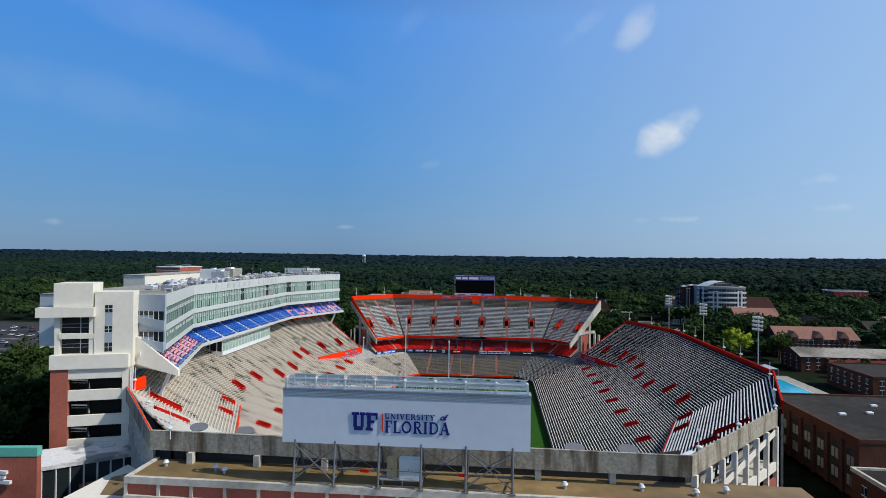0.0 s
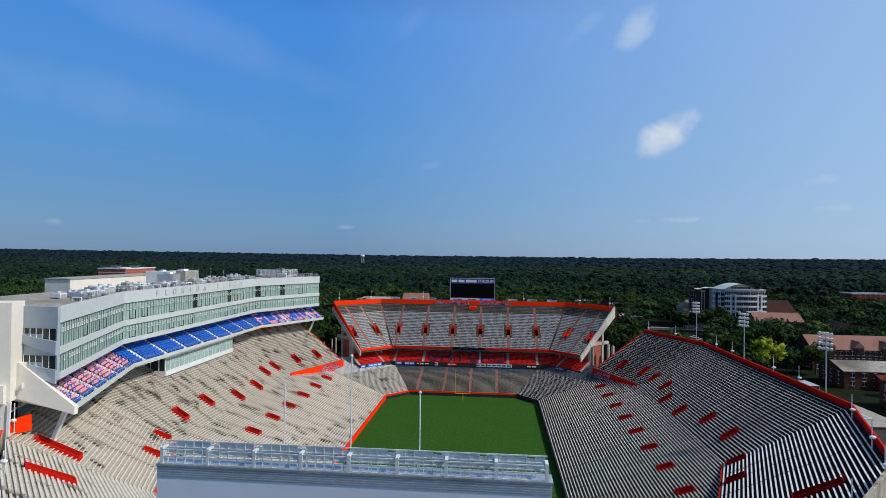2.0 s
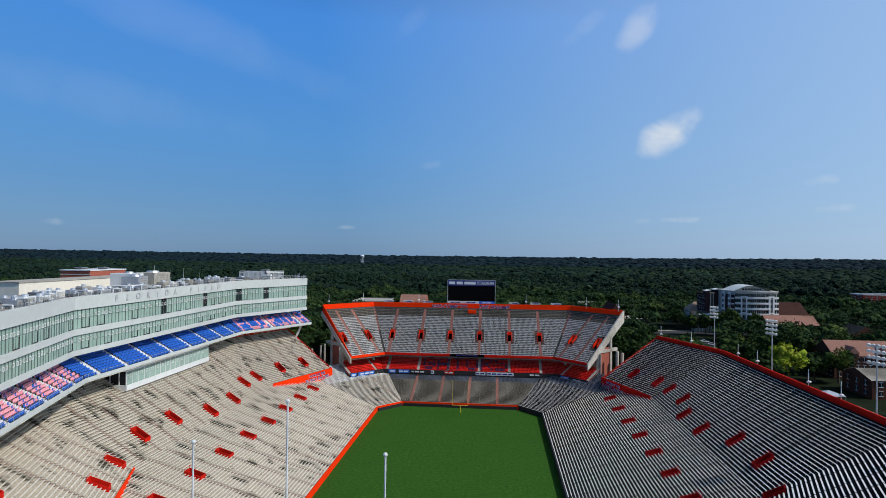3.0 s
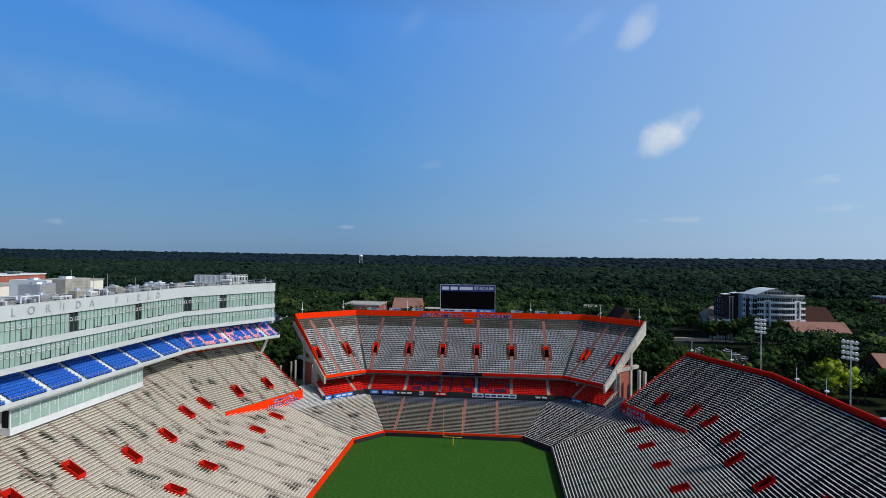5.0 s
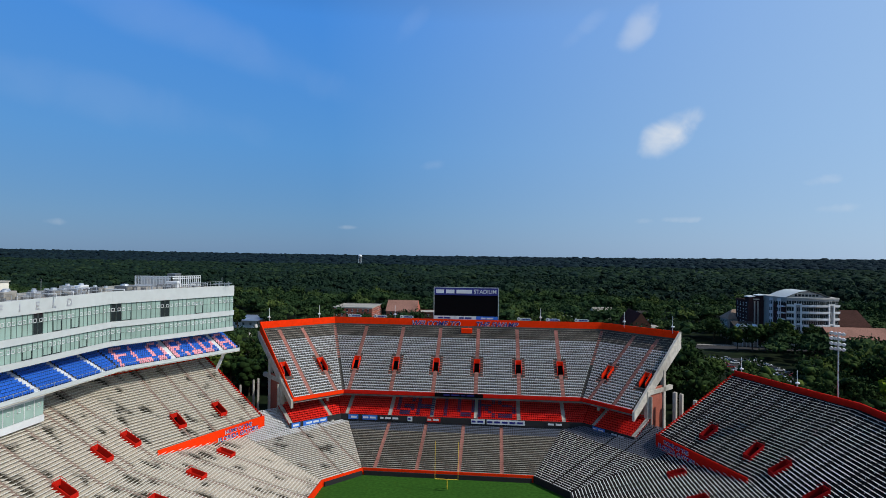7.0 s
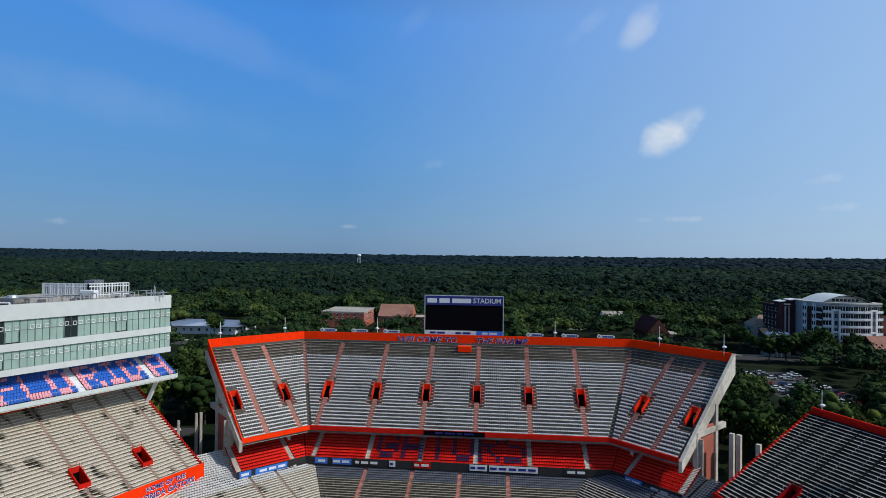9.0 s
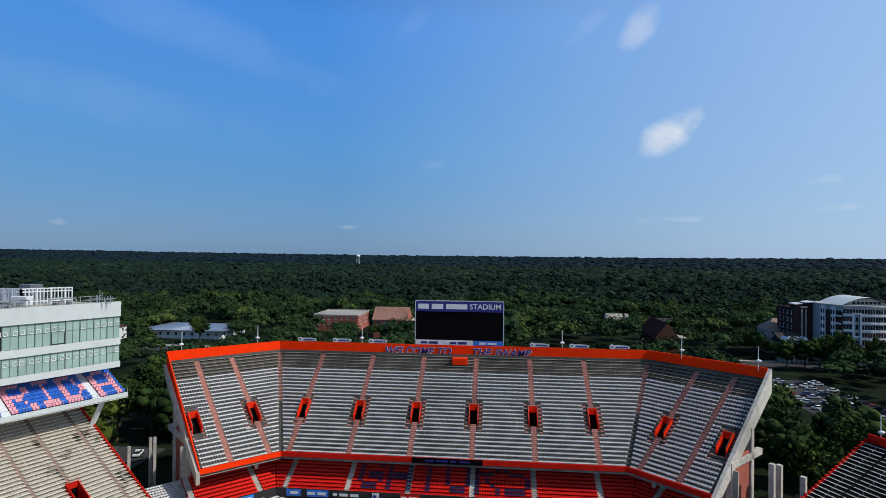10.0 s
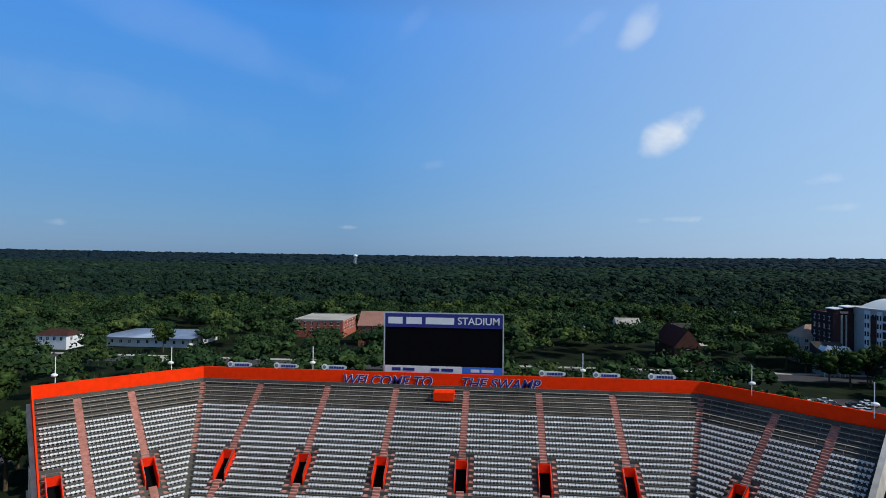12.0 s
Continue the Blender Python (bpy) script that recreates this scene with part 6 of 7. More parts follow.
def arc(cx, cz, rx, rz, a0, a1, n=9):
    return [(cx + rx * math.cos(radians(a0 + (a1 - a0) * k / n)), cz + rz * math.sin(radians(a0 + (a1 - a0) * k / n))) for k in range(n + 1)]


# serif capitals as pen strokes on a unit body: width, then (pen width, points)
SERIF = {
    "U": (0.82, [(0.18, [(0.2, 1), (0.2, 0.36)] + arc(0.42, 0.33, 0.22, 0.26, 180, 360)), (0.08, [(0.64, 0.33), (0.64, 1)]), (0.07, [(0.02, 0.965), (0.38, 0.965)]), (0.07, [(0.5, 0.965), (0.78, 0.965)])]),
    "N": (0.86, [(0.08, [(0.16, 0), (0.16, 1)]), (0.19, [(0.16, 0.95), (0.68, 0.05)]), (0.08, [(0.7, 0), (0.7, 1)]), (0.07, [(0.02, 0.035), (0.3, 0.035)]), (0.07, [(0.56, 0.965), (0.84, 0.965)])]),
    "I": (0.44, [(0.2, [(0.22, 0), (0.22, 1)]), (0.07, [(0.04, 0.035), (0.4, 0.035)]), (0.07, [(0.04, 0.965), (0.4, 0.965)])]),
    "V": (0.82, [(0.19, [(0.14, 1), (0.42, 0)]), (0.08, [(0.42, 0), (0.7, 1)]), (0.07, [(0.0, 0.965), (0.32, 0.965)]), (0.07, [(0.56, 0.965), (0.84, 0.965)])]),
    "E": (0.72, [(0.2, [(0.2, 0), (0.2, 1)]), (0.08, [(0.04, 0.04), (0.66, 0.04)]), (0.08, [(0.2, 0.52), (0.52, 0.52)]), (0.08, [(0.04, 0.96), (0.64, 0.96)]), (0.07, [(0.63, 0), (0.63, 0.24)]), (0.07, [(0.61, 1), (0.61, 0.78)])]),
    "R": (0.84, [(0.2, [(0.2, 0), (0.2, 1)]), (0.12, [(0.2, 0.95)] + arc(0.42, 0.73, 0.22, 0.22, 90, -90) + [(0.2, 0.51)]), (0.18, [(0.42, 0.5), (0.72, 0.02)]), (0.07, [(0.04, 0.035), (0.38, 0.035)]), (0.07, [(0.62, 0.035), (0.86, 0.035)])]),
    "S": (0.62, [(0.15, arc(0.3, 0.73, 0.2, 0.2, 40, 260) + arc(0.3, 0.29, 0.22, 0.23, 80, -140))]),
    "T": (0.76, [(0.2, [(0.38, 0), (0.38, 1)]), (0.09, [(0.04, 0.955), (0.72, 0.955)]), (0.07, [(0.07, 1), (0.07, 0.76)]), (0.07, [(0.69, 1), (0.69, 0.76)]), (0.07, [(0.2, 0.035), (0.56, 0.035)])]),
    "Y": (0.8, [(0.19, [(0.12, 1), (0.4, 0.46)]), (0.08, [(0.4, 0.46), (0.68, 1)]), (0.19, [(0.4, 0), (0.4, 0.5)]), (0.07, [(0.24, 0.035), (0.56, 0.035)]), (0.07, [(0.0, 0.965), (0.28, 0.965)]), (0.07, [(0.54, 0.965), (0.82, 0.965)])]),
    "F": (0.7, [(0.2, [(0.2, 0), (0.2, 1)]), (0.07, [(0.04, 0.035), (0.4, 0.035)]), (0.08, [(0.2, 0.5), (0.5, 0.5)]), (0.08, [(0.04, 0.96), (0.66, 0.96)]), (0.07, [(0.64, 1), (0.64, 0.74)])]),
    "L": (0.7, [(0.2, [(0.2, 0), (0.2, 1)]), (0.07, [(0.04, 0.965), (0.38, 0.965)]), (0.08, [(0.04, 0.04), (0.66, 0.04)]), (0.07, [(0.65, 0), (0.65, 0.28)])]),
    "O": (0.96, [(0.16, arc(0.46, 0.5, 0.36, 0.43, 0, 360, 20))]),
    "D": (0.92, [(0.2, [(0.2, 0), (0.2, 1)]), (0.13, [(0.2, 0.94)] + arc(0.4, 0.5, 0.4, 0.44, 90, -90, 12) + [(0.2, 0.06)]), (0.07, [(0.04, 0.035), (0.3, 0.035)]), (0.07, [(0.04, 0.965), (0.3, 0.965)])]),
    "A": (0.9, [(0.08, [(0.12, 0), (0.44, 1)]), (0.2, [(0.44, 1), (0.76, 0)]), (0.08, [(0.26, 0.33), (0.6, 0.33)]), (0.07, [(-0.02, 0.035), (0.26, 0.035)]), (0.07, [(0.6, 0.035), (0.92, 0.035)])]),
}


def serif_word(word, x0, x1, z, high, label):
    """Each letter of a word, from x0 to x1 on the board, as a raised plate of its own."""
    scale = (x1 - x0) / sum(SERIF[ch][0] + 0.06 for ch in word)
    x = x0
    for ch in word:
        bm = bmesh.new()
        for n, (w, pts) in enumerate(SERIF[ch][1]):
            for k, (p, q) in enumerate(zip(pts, pts[1:])):
                a, b = Vector((x + p[0] * scale, z + p[1] * high)), Vector((x + q[0] * scale, z + q[1] * high))
                d = (b - a).normalized()
                e, c = Vector((-d.y, d.x)) * w * min(scale, high) * 0.5, d * w * scale * (0.12 if len(pts) > 2 else 0)
                front = LY + 0.05 - 0.003 * n - 0.0015 * (k % 2)
                ring4 = [a - c - e, b + c - e, b + c + e, a - c + e]
                lo, hi = [bm.verts.new((v.x, BY - 0.001, v.y)) for v in ring4], [bm.verts.new((v.x, front, v.y)) for v in ring4]
                bm.faces.new(hi)
                for m in range(4):
                    bm.faces.new((lo[m], lo[(m + 1) % 4], hi[(m + 1) % 4], hi[m]))
        bmesh.ops.recalc_face_normals(bm, faces=bm.faces)
        part("letter", bm, NAVY, logo, label)
        x += (SERIF[ch][0] + 0.06) * scale


serif_word("UNIVERSITY", -4.45, 3.55, 32.0, 0.86, "small raised navy serif letter")
serif_word("FLORIDA", -4.45, 5.95, 29.85, 1.9, "raised navy serif letter")
text("of", 1.3, NAVY, facing(4.75, LY + 0.06, 32.5, 0), "word", logo, 0.06, 0.3, 0.02)
# poles on top of the board
for x, z in ((-8.2, 44.3), (-1.4, 47.4), (5.5, 44.0)):
    o = thing("flag_pole", "bare slim white pole on top of the board", "pole", "poles on the board", at=pose(x, BY + 1.0, BZ1 + 0.2))
    bm = bmesh.new()
    beam(bm, (0, 0, 0), (0, 0, z - BZ1), 0.14, None, 8)
    part("shaft", bm, WHITE, o)
    bm = bmesh.new()
    bmesh.ops.create_uvsphere(bm, u_segments=8, v_segments=5, radius=0.16, matrix=pose(0, 0, z - BZ1))
    part("finial", bm, WHITE, o)


# ---- campus round the stadium ----
def sheet(name, pts, z, mat, label, category):
    bm = bmesh.new()
    prism(bm, pts, z - 0.3, z)
    bmesh.ops.recalc_face_normals(bm, faces=bm.faces)
    return tagged(part(name, bm, mat), label, category, kind="structure")


def rect(x0, x1, y0, y1):
    return [(x0, y0), (x1, y0), (x1, y1), (x0, y1)]


LOTS = [("parking_lot", rect(122, 152, 374, 440), ASPHALT, "grey asphalt car park among trees"), ("road", rect(-420, 330, 470, 484), ASPHALT, "asphalt street lined with trees"),
        ("pavement", rect(118, 200, 566, 586), PAVING, "pale paved clearing"), ("pavement", rect(-420, 330, 485, 489), PAVING, "pale pavement beside the street"), ("road", rect(-140, -112, 330, 420), ASPHALT, "asphalt street beside the stadium"),
        ("parking_lot", rect(-400, -240, 285, 400), ASPHALT, "large asphalt car park full of cars"), 
        ("pavement", rect(114, 148, 226, 276), PAVING, "pale paving round the pool"), ("pavement", rect(-160, -130, 470, 488), PAVING, "pale paved clearing"), ("road", rect(-140, -80, 302, 322), ASPHALT, "asphalt street corner behind the deck"), ("road", rect(97, 110, 60, 300), ASPHALT, "asphalt street beside the east stand")]
for i, (nm, pts, mat, label) in enumerate(LOTS):
    sheet(nm, pts, 3.06 + i * 0.012, mat, label, nm.replace("_", " "))
pool = thing("swimming_pool", "bright turquoise outdoor swimming pool with a pale rim", "pool")
bm = bmesh.new()
prism(bm, rect(125, 141, 240, 268), 3.0, 3.36)
part("water", bm, POOL, pool, "turquoise water")
for a in (rect(124.2, 125, 239.2, 268.8), rect(141, 141.8, 239.2, 268.8), rect(125, 141, 239.2, 240), rect(125, 141, 268, 268.8)):
    bm = bmesh.new()
    prism(bm, a, 3.0, 3.42)
    part("rim", bm, CONCRETE, pool)
tent = thing("canopy_tent", "grey blue canopy tent on thin posts", "tent")
bm = bmesh.new()
v = [bm.verts.new(p) for p in ((137, 279, 5.6), (146, 279, 5.6), (146, 286, 5.6), (137, 286, 5.6), (141.5, 282.5, 7.2))]
for a, b in ((0, 1), (1, 2), (2, 3), (3, 0)):
    bm.faces.new((v[a], v[b], v[4]))
part("canopy", bm, PANEL_BLUE, tent)
for x in (137.2, 145.8):
    for y in (279.2, 285.8):
        bm = bmesh.new()
        beam(bm, (x, y, 3), (x, y, 5.6), 0.15)
        part("post", bm, STEEL, tent)


def facade(o, x0, x1, y, z0, storeys, high, pitch, face, win=(1.4, 1.8), mat=None, arch=False, trim=None):
    """Rows of recessed-looking windows on a wall. face: S (at y, along x), W or E (at x = y, along y from x0 to x1)."""
    n = max(1, int((x1 - x0) / pitch))
    for s in range(storeys):
        for i in range(n):
            c, z = x0 + (x1 - x0) * (i + 0.5) / n, z0 + s * high + high * 0.3
            w, h = win[0] / 2, win[1]
            out = {"S": -1, "W": -1, "E": 1}[face]

            def put(bm, a, b, za, zb, q0, q1):
                lo, hi = sorted((y + out * q0, y + out * q1))
                if face == "S":
                    box(bm, a, b, lo, hi, za, zb)
                else:
                    box(bm, lo, hi, a, b, za, zb)
            bm = bmesh.new()
            put(bm, c - w, c + w, z, z + h, 0.0, 0.06)
            win_ob = part("window", bm, mat or GLASS_DARK, o)
            bm = bmesh.new()
            put(bm, c - w - 0.15, c + w + 0.15, z - 0.2, z, 0.0, 0.2)
            put(bm, c - w - 0.1, c + w + 0.1, z + h, z + h + 0.18, 0.0, 0.14)
            put(bm, c - 0.05, c + 0.05, z, z + h, 0.06, 0.12)
            part("frame", bm, trim or WHITE, win_ob)


def block(name, label, x0, x1, y0, y1, z1, wall, roof, storeys=0, pitch=4.0, faces="SW", high=3.6, z0=3.0, coping=None, win=(1.4, 1.8)):
    o = thing(name, label, "building", "campus buildings")
    bm = bmesh.new()
    box(bm, x0, x1, y0, y1, z0, z1)
    part("wall", bm, wall, o)
    bm = bmesh.new()
    box(bm, x0 + 0.5, x1 - 0.5, y0 + 0.5, y1 - 0.5, z1 + 0.004, z1 + 0.12)
    part("roof", bm, roof, o)
    bm = bmesh.new()
    for a in ((x0 - 0.15, x1 + 0.15, y0 - 0.15, y0 + 0.5), (x0 - 0.15, x1 + 0.15, y1 - 0.5, y1 + 0.15), (x0 - 0.15, x0 + 0.5, y0 + 0.5, y1 - 0.5), (x1 - 0.5, x1 + 0.15, y0 + 0.5, y1 - 0.5)):
        box(bm, *a, z1 - 0.3, z1 + 0.6)
    part("coping", bm, coping or wall, o)
    if storeys:
        top = z1 - storeys * high - 0.4
        if "S" in faces:
            facade(o, x0 + 1, x1 - 1, y0, top, storeys, high, pitch, "S", win)
        if "W" in faces:
            facade(o, y0 + 1, y1 - 1, x0, top, storeys, high, pitch, "W", win)
        if "E" in faces:
            facade(o, y0 + 1, y1 - 1, x1, top, storeys, high, pitch, "E", win)
    return o


def gabled(name, label, x0, x1, y0, y1, eave, ridge, wall, roof, along="x", storeys=1, pitch=4.0, faces="SW", z0=3.0, hip=0.0, high=3.4):
    o = thing(name, label, "building", "campus buildings")
    bm = bmesh.new()
    box(bm, x0, x1, y0, y1, z0, eave)
    part("wall", bm, wall, o)
    bm = bmesh.new()
    e = 0.6
    xa, xb, ya, yb = x0 - e, x1 + e, y0 - e, y1 + e
    if along == "x":
        m = (ya + yb) / 2
        r = [(xa + hip, m, ridge), (xb - hip, m, ridge)]
        q = [(xa, ya, eave), (xb, ya, eave), (xb, yb, eave), (xa, yb, eave)]
        fs = [(q[0], q[1], r[1], r[0]), (q[2], q[3], r[0], r[1]), (q[1], q[2], r[1]), (q[3], q[0], r[0])]
    else:
        m = (xa + xb) / 2
        r = [(m, ya + hip, ridge), (m, yb - hip, ridge)]
        q = [(xa, ya, eave), (xb, ya, eave), (xb, yb, eave), (xa, yb, eave)]
        fs = [(q[1], q[2], r[1], r[0]), (q[3], q[0], r[0], r[1]), (q[0], q[1], r[0]), (q[2], q[3], r[1])]
    for f in fs:
        if len(f) == 3 and hip == 0:
            gab = bmesh.new()
            gab.faces.new([gab.verts.new(p) for p in f])
            part("gable", gab, wall, o)
        else:
            bm.faces.new([bm.verts.new(p) for p in f])
    quad(bm, *reversed([(x, y, z - 0.02) for x, y, z in q]))
    part("roof", bm, roof, o)
    top = eave - storeys * high - 0.2
    for fc in faces:
        if fc == "S":
            facade(o, x0 + 1, x1 - 1, y0, top, storeys, high, pitch, "S")
        elif fc == "W":
            facade(o, y0 + 1, y1 - 1, x0, top, storeys, high, pitch, "W")
        elif fc == "E":
            facade(o, y0 + 1, y1 - 1, x1, top, storeys, high, pitch, "E")
    return o


# near brick hall with arched windows, dark flat roof
hall = block("brick_hall", "large brown brick hall with a dark flat roof and arched windows", 95, 152, 136, 180, 16.6, CAMPUS_BRICK, ROOF_DARK, 0, coping=CAMPUS_BRICK)
for i in range(7):
    y = 139 + i * 6.0
    bm = bmesh.new()
    pts = [(y - 2.0, 4.5), (y + 2.0, 4.5), (y + 2.0, 13.0)] + [(y + 2.0 * math.cos(a), 13.0 + 1.2 * math.sin(a)) for a in [math.pi * k / 8 for k in range(1, 8)]] + [(y - 2.0, 13.0)]
    bm.faces.new([bm.verts.new((94.93, p, z)) for p, z in reversed(pts)])
    a = part("arch", bm, ROOF_DARK, hall, "recessed brick arch")
    for z0 in (5.5, 10.0):
        for dy in (-0.75, 0.75):
            bm = bmesh.new()
            box(bm, 94.8, 94.9, y + dy - 0.55, y + dy + 0.55, z0, z0 + 2.4)
            part("window", bm, CONCRETE_DARK, a, "pale framed window")
    bm = bmesh.new()
    box(bm, 94.4, 95.0, y + 2.4, y + 3.6, 3, 15.2)
    part("pilaster", bm, CAMPUS_BRICK, hall)
facade(hall, 98, 150, 136, 5.0, 2, 5.0, 7.0, "S", (1.3, 2.0))
wing = block("brick_wing", "lower brown brick wing with a flat roof", 93, 130, 112, 135.5, 10.5, CAMPUS_BRICK, ROOF_DARK, 1, 6.0, "SW", 5.0, coping=CONCRETE)
for x, y in ((112, 160), (104, 158), (122, 156), (118, 168), (135, 165)):
    o = thing("roof_vent", "small white vent on the dark roof", "ventilator", "vents on the dark roof", at=pose(x, y, 16.7))
    bm = bmesh.new()
    box(bm, -0.9, 0.9, -0.5, 0.5, 0.0, 0.7)
    bmesh.ops.bevel(bm, geom=bm.edges[:], offset=0.15, segments=1, affect="EDGES")
    part("hood", bm, WHITE, o)
gym = gabled("gymnasium", "dark brick gymnasium with a shallow pale roof", 160, 212, 287, 306, 10.5, 13.6, CAMPUS_BRICK, CONCRETE_DARK, "x", 2, 4.5, "SW", high=3.4)
bm = bmesh.new()
prism(bm, [(172, 283.5), (212, 283.5), (212, 287), (172, 287)], 3.0, [8.2, 8.2, 9.6, 9.6])
bmesh.ops.recalc_face_normals(bm, faces=bm.faces)
part("lean_to", bm, material("dark_red_lean_to", (0.15, 0.035, 0.03), 0.9, 0, 0.2, 1.0, 0.2, 0.1), gym, "dark red lean-to roof")
block("brick_annex", "brown brick annex with a flat grey roof", 158, 215, 232, 262, 12, CAMPUS_BRICK, ROOF_DARK, 2, 4.5, "SW")
h = gabled("dormitory", "brick dormitory with a long pink tiled roof and dormers", 168, 210, 326, 343, 13.6, 19.6, CAMPUS_BRICK, ROOF_TILE, "x", 3, 2.6, "SW")
for x in (176, 189, 202):
    bm = bmesh.new()
    prism(bm, [(x - 2.2, 325.4), (x + 2.2, 325.4), (x + 2.2, 333), (x - 2.2, 333)], 11.6, 14.8)
    d = part("dormer", bm, CAMPUS_BRICK, h)
    bm = bmesh.new()
    q = [bm.verts.new(p) for p in ((x - 2.6, 325, 14.6), (x + 2.6, 325, 14.6), (x, 325, 17.8), (x - 2.6, 334, 14.6), (x + 2.6, 334, 14.6), (x, 334, 17.8))]
    for f in ((0, 1, 2), (0, 2, 5, 3), (1, 4, 5, 2)):
        bm.faces.new([q[i] for i in f])
    part("roof", bm, ROOF_TILE, d)
    bm = bmesh.new()
    box(bm, x - 0.7, x + 0.7, 325.2, 325.3, 12.6, 14.6)
    part("window", bm, GLASS_DARK, d)
gabled("tiled_hall", "low hall with a long pink tiled roof", 197, 229, 452, 468, 13.0, 18.8, CAMPUS_BRICK, ROOF_TILE, "x", 1, 4.0, "SW")
gabled("brown_hall", "large hall with a dark brown tiled roof", 214, 256, 515, 545, 13.0, 22.6, CAMPUS_BRICK, BROWN_TILE, "x", 1, 5.0, "S")
gabled("small_gable", "house with a brown gable roof", 232, 246, 420, 436, 11.0, 16.5, CAMPUS_BRICK, ROOF_DARK, "y", 1, 4.0, "SW")
gabled("tan_house", "large house with a pale tan roof", 300, 330, 440, 458, 10.0, 15.0, CREAM, ROOF_TILE, "x", 1, 4.0, "SW")
gabled("brown_house", "house with a brown gable roof", 262, 288, 402, 420, 10.0, 15.5, CAMPUS_BRICK, ROOF_DARK, "x", 1, 4.0, "SW")
block("red_block", "dark red flat roofed building among trees", 402, 440, 690, 712, 20, material("dark_red_brick", (0.28, 0.05, 0.04), 0.9, 0, 0.2, 1.0, 0.15, 0.1), ROOF_DARK, 2, 5.0, "SW", coping=WHITE)

# white office block: bowed front of balconies, brick side with white bays, low vaulted roof
OFFICE = material("grey_office_concrete", (0.42, 0.41, 0.385), 0.85, 0, 0.15, 1.0, 0.15, 0.1)
OFFICE_BRICK = material("dark_purple_brick", (0.055, 0.030, 0.030), 0.95, 0, 0.3, 2.0, 0.15, 0.2)
off = thing("office_block", "white banded office block with a bowed front and vaulted roof", "building", "campus buildings")
FRONT = [(185.5 + 29.5 * k / 8, 477.5 - 3.2 * math.sin(math.pi * k / 8)) for k in range(9)]
plan = FRONT + [(216.0, 503.0), (181.5, 503.0), (181.5, 489.0)]
bm = bmesh.new()
prism(bm, plan, 3.0, 33.2)
bmesh.ops.recalc_face_normals(bm, faces=bm.faces)
part("wall", bm, OFFICE, off)
bm = bmesh.new()
prism(bm, [(196.5 + (x - 196.5) * 1.02, 489 + (y - 489) * 1.03) for x, y in plan], 33.204, 34.0)
bmesh.ops.recalc_face_normals(bm, faces=bm.faces)
part("cornice", bm, OFFICE, off)
for s in range(7):
    z = 6.4 + s * 3.9
    for k in range(8):
        a, b = Vector(FRONT[k]), Vector(FRONT[k + 1])
        d = (b - a).normalized()
        out = Vector((d.y, -d.x))
        bm = bmesh.new()
        slab(bm, tuple(a + out * 0.04 + d * 0.1), tuple(b + out * 0.04 - d * 0.1), z, z + 2.3, 0.1)
        w = part("window_strip", bm, GLASS_DARK, off, "dark window strip")
        bm = bmesh.new()
        for q in (0.33, 0.66):
            p = a.lerp(b, q) + out * 0.12
            slab(bm, tuple(p - d * 0.07), tuple(p + d * 0.07), z, z + 2.3, 0.08)
        part("mullion", bm, WHITE, w)
        if k not in (1, 6):
            bm = bmesh.new()
            slab(bm, tuple(a + out * 0.9), tuple(b + out * 0.9), z - 1.1, z + 0.1, 0.25)
            part("balcony_band", bm, WHITE, off, "white balcony band")
            bm = bmesh.new()
            prism(bm, [tuple(a), tuple(a + out * 0.8), tuple(b + out * 0.8), tuple(b)], z - 1.1, z - 0.95)
            bmesh.ops.recalc_face_normals(bm, faces=bm.faces)
            part("balcony_floor", bm, OFFICE, off)
for k in (1, 6):
    a, b = Vector(FRONT[k]), Vector(FRONT[k + 1])
    d = (b - a).normalized()
    out = Vector((d.y, -d.x)) * 0.6
    for p in (a + d * 0.3, b - d * 0.3):
        bm = bmesh.new()
        slab(bm, tuple(p + out - d * 0.45), tuple(p + out + d * 0.45), 3.0, 30.5, 0.9)
        part("pier", bm, WHITE, off, "white window bay pier")
    for z in (10.2, 18.0, 29.6):
        bm = bmesh.new()
        slab(bm, tuple(a + out + d * 0.8), tuple(b + out - d * 0.8), z, z + 0.8, 0.8)
        part("bay_band", bm, WHITE, off)
# brick side between two white bays
a, b = Vector((181.5, 489.0)), Vector((185.5, 477.5))
d = (b - a).normalized()
out = Vector((d.y, -d.x))
bm = bmesh.new()
slab(bm, tuple(a + out * 0.1 + d * 0.05), tuple(b + out * 0.1 - d * 0.05), 3.0, 30.6, 0.18)
part("brick_side", bm, OFFICE_BRICK, off, "dark brick side wall")
for at, wide in ((1.4, 1.2), (7.2, 1.1)):
    p = a + d * at + out * 0.5
    bm = bmesh.new()
    slab(bm, tuple(p - d * wide), tuple(p + d * wide), 8.0, 33.0, 0.7)
    bay = part("white_bay", bm, WHITE, off, "white bay with small dark windows")
    for s in range(6):
        for q in (-0.55, 0.55):
            bm = bmesh.new()
            c = p + d * q * wide + out * 0.36
            slab(bm, tuple(c - d * 0.36), tuple(c + d * 0.36), 9.6 + s * 3.9, 11.8 + s * 3.9, 0.06)
            part("window", bm, GLASS_DARK, bay)
